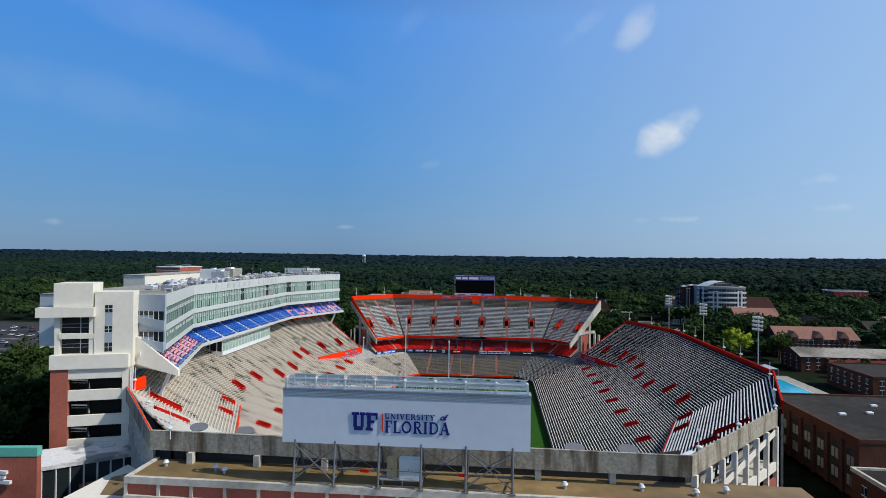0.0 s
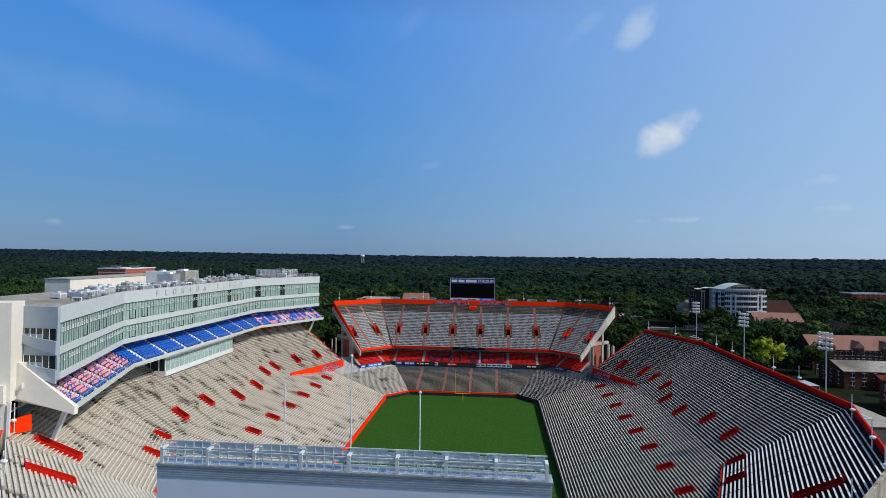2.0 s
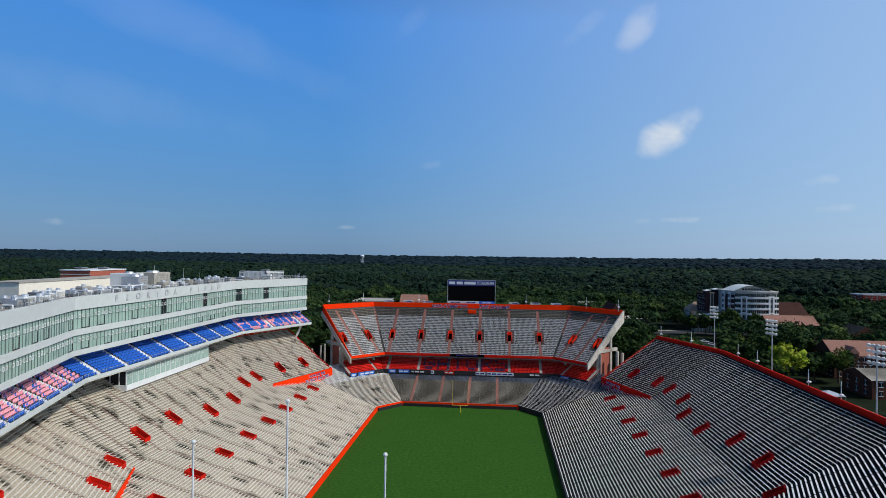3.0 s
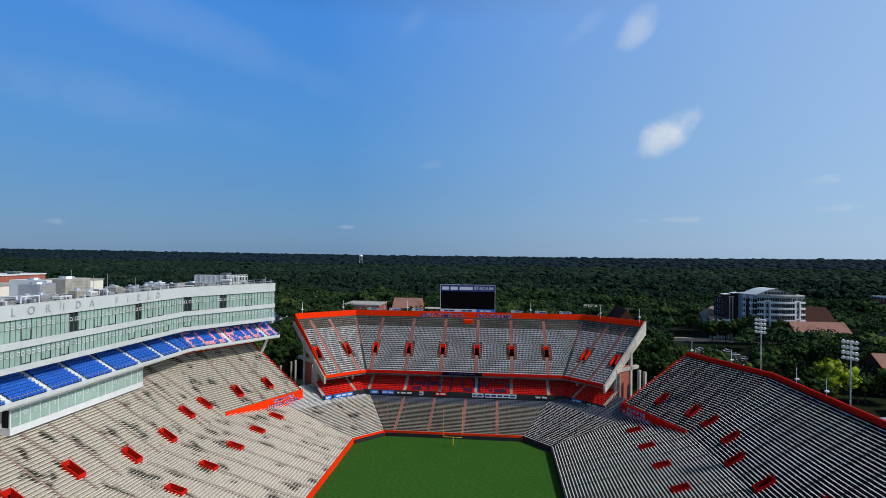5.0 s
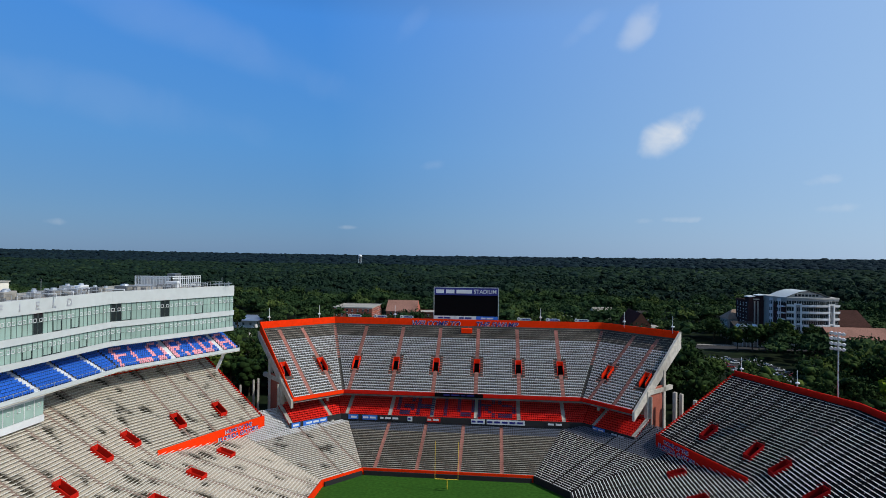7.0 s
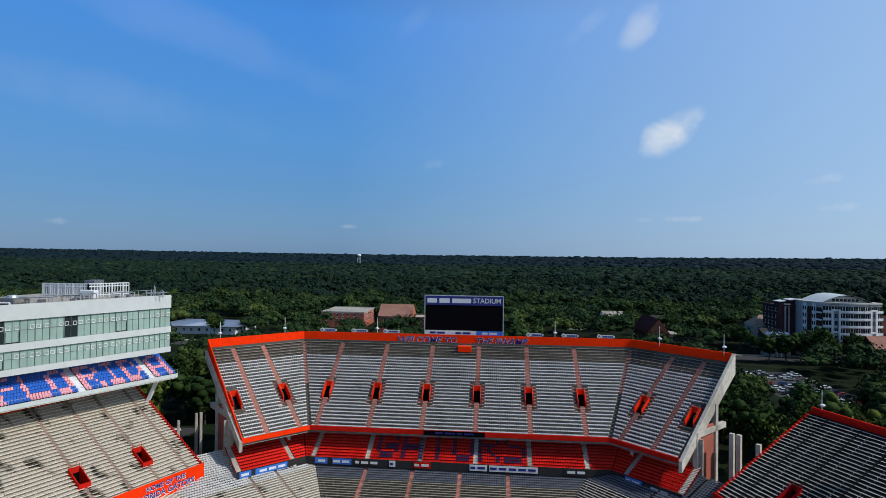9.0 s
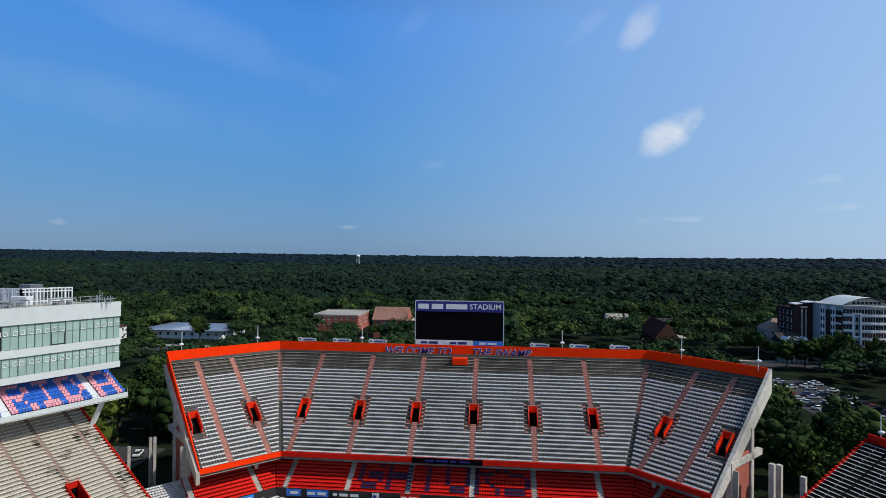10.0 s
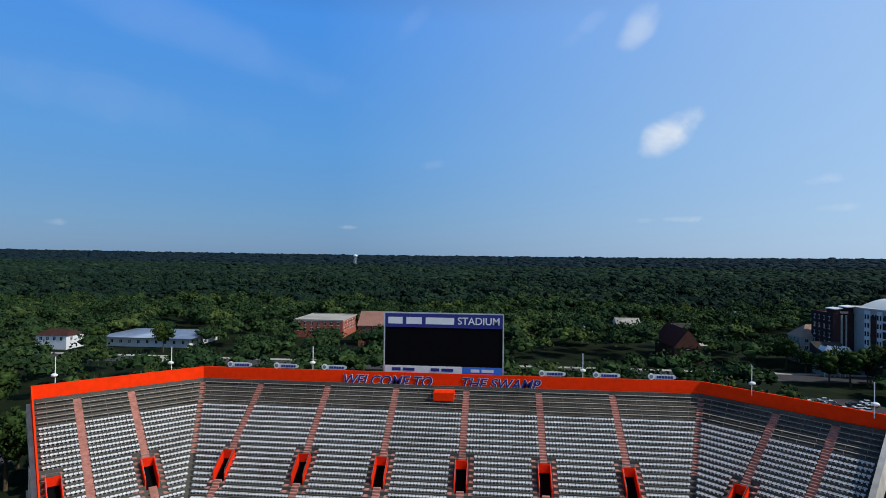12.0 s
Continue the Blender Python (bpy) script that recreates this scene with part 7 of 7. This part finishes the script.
for s in range(6):
    for at in (3.7, 5.1, 9.3, 10.8):
        p = a + d * at + out * 0.22
        bm = bmesh.new()
        slab(bm, tuple(p - d * 0.5), tuple(p + d * 0.5), 9.6 + s * 3.9, 11.8 + s * 3.9, 0.08)
        part("side_window", bm, GLASS_DARK, off)
    p = a + d * 10.2 + out * 0.7
    bm = bmesh.new()
    slab(bm, tuple(p - d * 1.6), tuple(p + d * 1.6), 8.6 + s * 3.9, 9.4 + s * 3.9, 0.9)
    part("side_balcony", bm, WHITE, off)
bm = bmesh.new()
pts = [(185.0 + 26 * k / 14, 34.0 + 4.0 * math.sin(math.pi * k / 14)) for k in range(15)]
lo, hi = [bm.verts.new((x, 477.5, z)) for x, z in pts], [bm.verts.new((x, 499, z)) for x, z in pts]
for k in range(14):
    bm.faces.new((lo[k], lo[k + 1], hi[k + 1], hi[k]))
part("vault", bm, FACADE, off, "low vaulted pale metal roof")
bm = bmesh.new()
pts = [(186.5 + 23 * k / 14, 34.0 + 3.3 * math.sin(math.pi * k / 14)) for k in range(15)]
lo, hi = [bm.verts.new((x, 479.5, z)) for x, z in pts], [bm.verts.new((x, 480.0, z)) for x, z in pts]
bm.faces.new(lo)
bm.faces.new(list(reversed(hi)))
part("vault_end", bm, OFFICE, off, "arched end wall under the vault")
for k in range(7):
    bm = bmesh.new()
    box(bm, 191.2 + k * 2.0, 192.6 + k * 2.0, 479.38, 479.48, 34.5, 35.8)
    part("clerestory_window", bm, GLASS_DARK, off)
wing = block("office_wing", "dark brick office wing with white stair heads", 172.0, 181.2, 497, 516, 30.0, OFFICE_BRICK, ROOF_DARK, 6, 4.0, "W", 4.0)
for x0, x1, z in ((172.3, 175.2, 32.4), (178.0, 181.2, 33.4)):
    bm = bmesh.new()
    box(bm, x0, x1, 497.4, 503, 30.2, z)
    head = part("stair_head", bm, OFFICE_BRICK, wing, "brick stair head")
    bm = bmesh.new()
    prism(bm, [(x0 - 0.4, 495.9), (x1 + 0.4, 495.9), (x1 + 0.4, 503.5), (x0 - 0.4, 503.5)], [z + 0.004, z + 0.5, z + 0.5, z + 0.004], [z + 0.4, z + 0.9, z + 0.9, z + 0.4])
    part("white_cap", bm, WHITE, head)
for x in (175.6, 177.6):
    bm = bmesh.new()
    box(bm, x - 0.35, x + 0.35, 496.5, 497.0, 3.0, 30.0)
    part("pier", bm, PAVING, wing, "pale pier strip")
bm = bmesh.new()
box(bm, 175.0, 178.4, 496.4, 497.0, 30.7, 31.6)
part("lintel", bm, PAVING, wing)
col = thing("columned_house", "white house with a columned porch and arched dormers", "building", "campus buildings")
bm = bmesh.new()
box(bm, 160.5, 172.0, 484.5, 493.0, 3.0, 12.6)
part("wall", bm, PAVING, col)
bm = bmesh.new()
prism(bm, [(159.6, 482.6), (172.8, 482.6), (172.8, 493.6), (159.6, 493.6)], 12.604, [13.0, 13.0, 17.5, 17.5])
bmesh.ops.recalc_face_normals(bm, faces=bm.faces)
part("roof", bm, ROOF_DARK, col)
for k in range(4):
    x = 161.4 + k * 3.1
    bm = bmesh.new()
    box(bm, x - 0.9, x + 0.9, 482.7, 487.0, 12.8, 15.0)
    v = [bm.verts.new(p) for p in ((x - 1.2, 482.5, 14.9), (x + 1.2, 482.5, 14.9), (x, 482.5, 16.6), (x - 1.2, 488, 14.9), (x + 1.2, 488, 14.9), (x, 488, 16.6))]
    for f in ((0, 1, 2), (0, 2, 5, 3), (1, 4, 5, 2)):
        bm.faces.new([v[i] for i in f])
    dm = part("dormer", bm, WHITE, col, "white dormer")
    bm = bmesh.new()
    box(bm, x - 0.45, x + 0.45, 482.6, 482.68, 13.3, 14.8)
    part("window", bm, GLASS_DARK, dm)
for k in range(6):
    x = 160.6 + k * 2.2
    bm = bmesh.new()
    beam(bm, (x, 483.0, 3), (x, 483.0, 12.6), 0.45, None, 8)
    part("column", bm, WHITE, col)
    bm = bmesh.new()
    box(bm, x + 0.5, x + 1.7, 484.4, 484.49, 8.6, 11.4)
    part("window", bm, GLASS_DARK, col)
gabled("tan_roof_house", "house with a tan hipped roof behind the columned house", 166, 182, 514, 527, 16.5, 22.5, PAVING, material("tan_shingle_roof", (0.30, 0.22, 0.17), 0.9, 0, 0.2, 1.0, 0.2, 0.1), "x", 2, 3.0, "SW", hip=6)

# houses north of the stadium
lowb = block("low_hall", "low white hall with a wide shallow blue-grey roof", -210, -160, 512, 544, 8.0, WHITE, STEEL, 1, 5.0, "SE", 3.6)
bm = bmesh.new()
v = [bm.verts.new(p) for p in ((-214, 509, 8.6), (-157, 509, 8.6), (-157, 547, 8.6), (-214, 547, 8.6), (-196, 528, 10.6), (-174, 528, 10.6))]
for f in ((0, 1, 5, 4), (1, 2, 5), (2, 3, 4, 5), (3, 0, 4)):
    bm.faces.new([v[i] for i in f])
part("shallow_roof", bm, material("blue_grey_roof", (0.20, 0.24, 0.31), 0.4, 0.2, 0.2, 0.5, 0.5, 0, (0.48, 0.52, 0.57)), lowb, "shallow blue-grey roof")
gabled("white_house", "white house with a brown tiled roof", -240, -222, 497, 510, 10.5, 13.5, WHITE, BROWN_TILE, "x", 1, 4.0, "SE", hip=4)
fb = block("flat_brick_block", "brown brick block with a pale flat roof", -118, -86, 562, 600, 14, BRICK, PAVING, 2, 4.0, "SE", coping=PAVING)
gabled("red_brick_church", "red brick church with a clay tiled roof and arched windows", -69, -47, 534, 554, 15, 22.5, BRICK, ROOF_TILE, "x", 2, 5.0, "SWE")
block("brick_porch", "brick porch building beside the church", -46, -30, 536, 556, 14, CAMPUS_BRICK, PAVING, 2, 4.0, "S")
gabled("dark_shed", "dark maroon hall with a steep roof", 101, 114, 505, 540, 11, 20, CAMPUS_BRICK, material("maroon_roof", (0.075, 0.022, 0.020), 0.9, 0, 0.25, 1.0, 0.2, 0.2), "y", 1, 6.0, "S")
gabled("grey_cottage", "white cottage with a grey roof", 62, 74, 580, 592, 8, 13, WHITE, STEEL_DARK, "y", 1, 3.0, "S")
gabled("white_cottage", "white cottage with a pale roof", 96, 112, 618, 632, 9, 13, CREAM, CONCRETE_DARK, "x", 1, 3.0, "S")
gabled("green_cottage", "white house with a dark roof among trees", 128, 142, 592, 606, 8, 13, WHITE, ROOF_DARK, "x", 1, 3.0, "SW")
gabled("far_house", "white house far among the trees", 228, 240, 752, 761, 12, 16, WHITE, PAVING, "x", 1, 4.0, "S")
block("parking_garage", "grey concrete parking garage with open decks", -300, -214, 250, 280, 10, CONCRETE_DARK, ASPHALT, 2, 6.0, "SE", 4.2, win=(4.6, 1.6))

# water tower on the horizon
wt = thing("water_tower", "distant white water tower above the forest", "water tower")
WX, WY = -560, 2450
bm = bmesh.new()
bmesh.ops.create_uvsphere(bm, u_segments=14, v_segments=9, radius=9, matrix=pose(WX, WY, 47) @ Matrix.Diagonal((1, 1, 0.7, 1)))
part("tank", bm, WHITE, wt)
bm = bmesh.new()
for k in range(5):
    a = 6.28 * k / 5
    beam(bm, (WX + 7 * math.cos(a), WY + 7 * math.sin(a), 3), (WX + 6 * math.cos(a), WY + 6 * math.sin(a), 45), 0.9)
part("leg", bm, WHITE, wt)


# ---- cars ----
def car_paint(name, c):
    return material(name, c, 0.3, 0.1, 0.05, 1.0, 0.03, 0)


PAINTS = [car_paint("white_car_paint", (0.75, 0.75, 0.74)), car_paint("silver_car_paint", (0.5, 0.51, 0.53)), car_paint("black_car_paint", (0.02, 0.02, 0.025)), car_paint("red_car_paint", (0.42, 0.03, 0.03)), car_paint("blue_car_paint", (0.05, 0.1, 0.25))]
COLOURS = ["white", "silver", "black", "red", "dark blue"]


def car(k):
    o = thing("car", "%s parked car on grey asphalt" % COLOURS[k], "car", "parked cars", at=pose(0, 0, -60))
    bm = bmesh.new()
    box(bm, -2.2, 2.2, -0.9, 0.9, 0.35, 0.95)
    bmesh.ops.bevel(bm, geom=bm.edges[:], offset=0.15, segments=2, affect="EDGES")
    part("body", bm, PAINTS[k], o)
    bm = bmesh.new()
    prism(bm, [(-1.6, -0.78), (1.1, -0.78), (1.1, 0.78), (-1.6, 0.78)], 0.95, 1.1)
    v = [bm.verts.new(p) for p in ((-1.6, -0.78, 0.95), (1.2, -0.78, 0.95), (1.2, 0.78, 0.95), (-1.6, 0.78, 0.95), (-1.1, -0.66, 1.45), (0.5, -0.66, 1.45), (0.5, 0.66, 1.45), (-1.1, 0.66, 1.45))]
    for f in ((4, 5, 6, 7), (0, 1, 5, 4), (1, 2, 6, 5), (2, 3, 7, 6), (3, 0, 4, 7)):
        bm.faces.new([v[i] for i in f])
    part("window_band", bm, GLASS_DARK, o, "dark car glass")
    bm = bmesh.new()
    box(bm, -1.05, 0.45, -0.62, 0.62, 1.452, 1.5)
    part("roof", bm, PAINTS[k], o)
    for x in (-1.35, 1.35):
        for y in (-0.85, 0.85):
            bm = bmesh.new()
            bmesh.ops.create_cone(bm, cap_ends=True, segments=10, radius1=0.34, radius2=0.34, depth=0.22, matrix=pose(x, y, 0.34, 90))
            part("wheel", bm, BLACK, o)
    return o


rng = random.Random(21)
spots = []
for r in range(4):
    for c in range(15):
        if rng.random() < 0.72:
            spots.append((127 + r * 7.0, 378 + c * 4.0 + rng.uniform(-1, 1), 90 * (r % 2) * 0 + rng.choice((0, 180)) + rng.uniform(-3, 3)))
for r in range(5):
    for c in range(20):
        if rng.random() < 0.7:
            spots.append((-385 + c * 7.0, 300 + r * 17 + rng.uniform(-1, 1), 90 + rng.uniform(-3, 3)))
for k in range(8):
    spots.append((-290 + k * 9, 262 + rng.uniform(-6, 6), rng.choice((0, 90))))
for x, y in ((-88, 309), (-93, 313), (-98, 318), (-104, 310), (-84, 316), (-118, 344), (-124, 352), (-110, 350), (-130, 372), (-112, 384), (104, 330), (110, 342), (120, 350)):
    spots.append((x, y, rng.uniform(0, 180)))
protos = [None] * 5
for x, y, a in spots:
    k = rng.choices(range(5), (5, 4, 3, 1, 1))[0]
    z = 10.2 if (-300 < x < -214 and 250 < y < 280) else 3.16
    if protos[k] is None:
        protos[k] = car(k)
        protos[k].matrix_basis = pose(x, y, z, 0, 0, a)
    else:
        copy_thing(protos[k], pose(x, y, z, 0, 0, a))


# ---- trees ----
PHI = (1 + 5 ** 0.5) / 2
ICO_V = np.array([(-1, PHI, 0), (1, PHI, 0), (-1, -PHI, 0), (1, -PHI, 0), (0, -1, PHI), (0, 1, PHI), (0, -1, -PHI), (0, 1, -PHI), (PHI, 0, -1), (PHI, 0, 1), (-PHI, 0, -1), (-PHI, 0, 1)]) / (1 + PHI ** 2) ** 0.5
ICO_F = np.array([(0, 11, 5), (0, 5, 1), (0, 1, 7), (0, 7, 10), (0, 10, 11), (1, 5, 9), (5, 11, 4), (11, 10, 2), (10, 7, 6), (7, 1, 8), (3, 9, 4), (3, 4, 2), (3, 2, 6), (3, 6, 8), (3, 8, 9), (4, 9, 5), (2, 4, 11), (6, 2, 10), (8, 6, 7), (9, 8, 1)])
grow = np.random.default_rng(5)


def clumps(name, centres, sizes, mat, rough=0.3, flat=0.8, leaves=None, leaf=0.5, smooth=False):
    """One mesh of many small uneven leaf clumps, with loose sprays of leaves round them."""
    n = len(centres)
    v = np.repeat(ICO_V[None], n, 0) * (1 + grow.uniform(-rough, rough, (n, 12, 1)))
    turn = grow.uniform(0, 6.28, n)
    c, s = np.cos(turn)[:, None], np.sin(turn)[:, None]
    x, y = v[..., 0] * c - v[..., 1] * s, v[..., 0] * s + v[..., 1] * c
    v = np.stack([x, y, v[..., 2] * flat], -1) * np.asarray(sizes)[:, None, None] + np.asarray(centres)[:, None, :]
    f = (ICO_F[None] + 12 * np.arange(n)[:, None, None]).reshape(-1, 3)
    v, f = v.reshape(-1, 3).tolist(), f.tolist()
    if leaves is not None:
        k = len(leaves)
        a, b = grow.normal(size=(2, k, 3))
        a /= np.linalg.norm(a, axis=1, keepdims=True)
        b -= a * (a * b).sum(1, keepdims=True)
        b /= np.linalg.norm(b, axis=1, keepdims=True)
        w = (leaf * grow.uniform(0.6, 1.5, k))[:, None]
        at = len(v)
        v += np.stack([leaves + a * w, leaves + b * w * 0.7, leaves - a * w, leaves - b * w * 0.7], 1).reshape(-1, 3).tolist()
        f += [(at + 4 * i, at + 4 * i + 1, at + 4 * i + 2, at + 4 * i + 3) for i in range(k)]
    me = bpy.data.meshes.new(name)
    me.from_pydata(v, [], f)
    me.materials.append(mat)
    me.polygons.foreach_set("use_smooth", [smooth] * len(me.polygons))
    return me


def crown_points(n, r, h, base):
    """Points through a lumpy crown, denser near its skin."""
    lobes = [(grow.uniform(-0.5, 0.5) * r, grow.uniform(-0.5, 0.5) * r, base + h * grow.uniform(0.3, 0.8), r * grow.uniform(0.45, 0.7)) for _ in range(6)]
    pts = []
    for k in range(n):
        cx, cy, cz, cr = lobes[k % 6]
        d = grow.normal(size=3)
        d /= np.linalg.norm(d)
        q = cr * grow.uniform(0.65, 1.05)
        pts.append((cx + d[0] * q, cy + d[1] * q, cz + d[2] * q * h / r * 0.5))
    return np.array(pts)


def tree(h, r, label, leaf, at):
    o = thing("tree", label, "tree", "trees round the stadium", at=at)
    bm = bmesh.new()
    lean = grow.uniform(-0.4, 0.4, 2)
    ring_pts = [(0, 0, 0, 0.42), (lean[0] * 0.5, lean[1] * 0.5, h * 0.25, 0.32), (lean[0], lean[1], h * 0.5, 0.22), (lean[0] * 1.5, lean[1] * 1.5, h * 0.8, 0.08)]
    prev = None
    for x, y, z, rad in ring_pts:
        cur = [bm.verts.new((x + rad * math.cos(6.283 * k / 7), y + rad * math.sin(6.283 * k / 7), z)) for k in range(7)]
        if prev:
            for k in range(7):
                bm.faces.new((prev[k], prev[(k + 1) % 7], cur[(k + 1) % 7], cur[k]))
        prev = cur
    for k in range(5):
        a = 1.257 * k + grow.uniform(-0.4, 0.4)
        beam(bm, (lean[0] * 0.7, lean[1] * 0.7, h * (0.32 + 0.06 * k)), (r * 0.7 * math.cos(a), r * 0.7 * math.sin(a), h * (0.55 + 0.06 * k)), 0.18, None, 5)
    part("trunk", bm, BARK, o)
    pts = crown_points(26, r * 0.8, h * 0.54, h * 0.31)
    me = clumps("crown", pts, grow.uniform(0.9, 1.6, len(pts)) * r / 5, leaf, 0.4, 0.8, crown_points(950, r, h * 0.62, h * 0.30), 0.062 * r, True)
    c = new("crown", me)
    c.parent = o
    return o


KEEP = [(pts[0][0] - 5, pts[1][0] + 5, pts[0][1] - 5, pts[2][1] + 5) for _, pts, _, _ in LOTS]
KEEP += [(90, 156, 108, 184), (152, 218, 280, 310), (154, 220, 228, 266), (170, 234, 314, 347), (194, 232, 442, 471), (212, 260, 505, 548), (166, 218, 468, 518), (158, 174, 462, 495), (164, 184, 505, 529), (108, 150, 345, 384), (160, 166, 505, 540),
         (-214, -156, 497, 548), (-244, -218, 470, 514), (-122, -82, 546, 604), (-78, -28, 518, 570), (98, 117, 500, 543), (58, 78, 566, 596), (92, 114, 600, 636), (-306, -208, 240, 284),
         (228, 250, 408, 440), (296, 334, 428, 462), (258, 292, 392, 424), (392, 458, 670, 716), (124, 146, 580, 610), (226, 242, 744, 764), (129, 145, 299, 315), (136, 168, 262, 300),
         (44, 62, 436, 468), (122, 146, 440, 468), (-164, -150, 440, 468), (-20, 4, 445, 468), (130, 160, 556, 566), (186, 196, 556, 566)]


def free(x, y, pad=3.0):
    if -132 < x < 96 and 40 < y < 292 and not (x < -104 and y < 228):
        return False
    if abs(x) < 78 and 290 < y < 328 or 90 < x < 152 and 180 < y < 290:
        return False
    return not any(a - pad < x < b + pad and c - pad < y < d + pad for a, b, c, d in KEEP)


def scatter(y0, y1, step, pad=3.0, x0=None, x1=None, hole=None):
    out = []
    y = y0
    while y < y1:
        lo, hi = (x0 if x0 is not None else -0.92 * y - 60), (x1 if x1 is not None else 0.76 * y + 70)
        x = lo + grow.uniform(0, step)
        while x < hi:
            px, py = x + grow.uniform(-0.42, 0.42) * step, y + grow.uniform(-0.42, 0.42) * step
            if free(px, py, pad) and not (hole and hole[0] < px < hole[1]):
                out.append((px, py))
            x += step
        y += step
    return out


protos = [tree(h, r, "leafy dark green oak tree beside the stadium", LEAF, pose(0, 0, -80)) for h, r in ((17, 7.0), (14, 6.0), (20, 8.0), (12, 5.0), (16, 6.2))]
near = scatter(293, 318, 10.5, 2.0, -150, 100) + scatter(318, 388, 11.5, 2.0, -260, 215) + scatter(115, 225, 11.5, 3.0, -225, -106) + scatter(190, 318, 10.5, 2.0, 98, 160)
near += [(172, 274), (181, 276), (222, 272), (232, 276), (224, 292), (228, 306), (238, 318), (226, 330), (236, 342)]
near += [(166, 440), (177, 437), (187, 441), (198, 438), (208, 442), (158, 436), (171, 449), (183, 452), (194, 450), (146, 444), (139, 446)]
near = sorted(near, key=lambda p: abs(p[0]) * 0.3 + p[1])[:306]
near += [(-167, 498), (-207, 500), (126, 552), (150, 556),
         (-98, 327), (-90, 331), (-105, 338), (-87, 343), (-109, 326), (-97, 349), (-81, 327), (-78, 338), (-106, 356), (-92, 360), (-80, 352), (-146, 328), (-144, 345), (-148, 362), (-70, 332), (-118, 322), (-126, 325), (-101, 300), (-92, 298),
         (152, 464), (160, 463), (168, 465), (176, 462), (184, 464), (193, 462), (156, 490), (152, 500)]
used = [False] * 5
for x, y in near:
    k = int(grow.integers(0, 5))
    s = grow.uniform(0.8, 1.2)
    m = pose(x, y, 2.9, 0, 0, grow.uniform(0, 360)) @ Matrix.Diagonal((s, s, s * grow.uniform(0.9, 1.1), 1))
    if not used[k]:
        protos[k].matrix_basis = m
        used[k] = True
    else:
        c = copy_thing(protos[k], m)
        c.scale = (s, s, s)
lime = tree(20, 8.5, "bright yellow-green tree among dark trees", LEAF_LIME, pose(137, 307, 2.9))


def wood(name, y0, y1, step, per, size, label, leaf, sprays=0, spray=0.75):
    pts, sizes, leaves = [], [], []
    for x, y in scatter(y0, y1, step, 3.0, None, None, (-260, 215) if name == "side_wood" else None):
        lump = noise.noise(Vector((x * 0.014, y * 0.009, 3.0)))
        h, r = grow.uniform(9, 18) * (1.0 + 0.45 * lump), grow.uniform(0.34, 0.72) * step
        z = rise_of(math.hypot(x, y - 204))
        if y > 1200:
            h = 10 + 4 * lump + 0.25 * (h - 13)
        for k in range(per):
            a, q = grow.uniform(0, 6.28), r * grow.uniform(0, 0.85)
            up = h * (0.55 + 0.4 * math.sqrt(max(0, 1 - (q / r) ** 2)) * grow.uniform(0.75, 1.0)) if k else h * 0.8
            pts.append((x + q * math.cos(a), y + q * math.sin(a), z + up - r * 0.2))
            sizes.append(size * r * grow.uniform(0.7, 1.25))
        for k in range(sprays):
            a, q = grow.uniform(0, 6.28), r * math.sqrt(grow.uniform(0, 1.2))
            leaves.append((x + q * math.cos(a), y + q * math.sin(a), z + h * (0.45 + 0.6 * math.sqrt(max(0, 1 - (q / r) ** 2 / 1.25))) * grow.uniform(0.8, 1.05)))
    ob = new(name, clumps(name, np.array(pts), np.array(sizes), leaf, 0.45, 0.75 if y1 < 2000 else 0.45, np.array(leaves) if sprays else None, spray, y0 > 1000))
    return tagged(ob, label, "woodland", kind="stuff")


wood("near_wood", 388, 720, 15.0, 26, 0.25, "dense dark green oak woodland with uneven crowns", LEAF_WOOD, 110, 0.65)
wood("side_wood", 318, 388, 12.0, 10, 0.40, "dense dark green oak woodland beside the campus", LEAF_WOOD, 40)
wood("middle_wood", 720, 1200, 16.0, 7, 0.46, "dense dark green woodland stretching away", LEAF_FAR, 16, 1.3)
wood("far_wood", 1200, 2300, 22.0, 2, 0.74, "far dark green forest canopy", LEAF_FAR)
wood("horizon_wood", 2300, 4860, 42.0, 1, 0.85, "last blue-green forest canopy at the horizon", LEAF_HAZE)
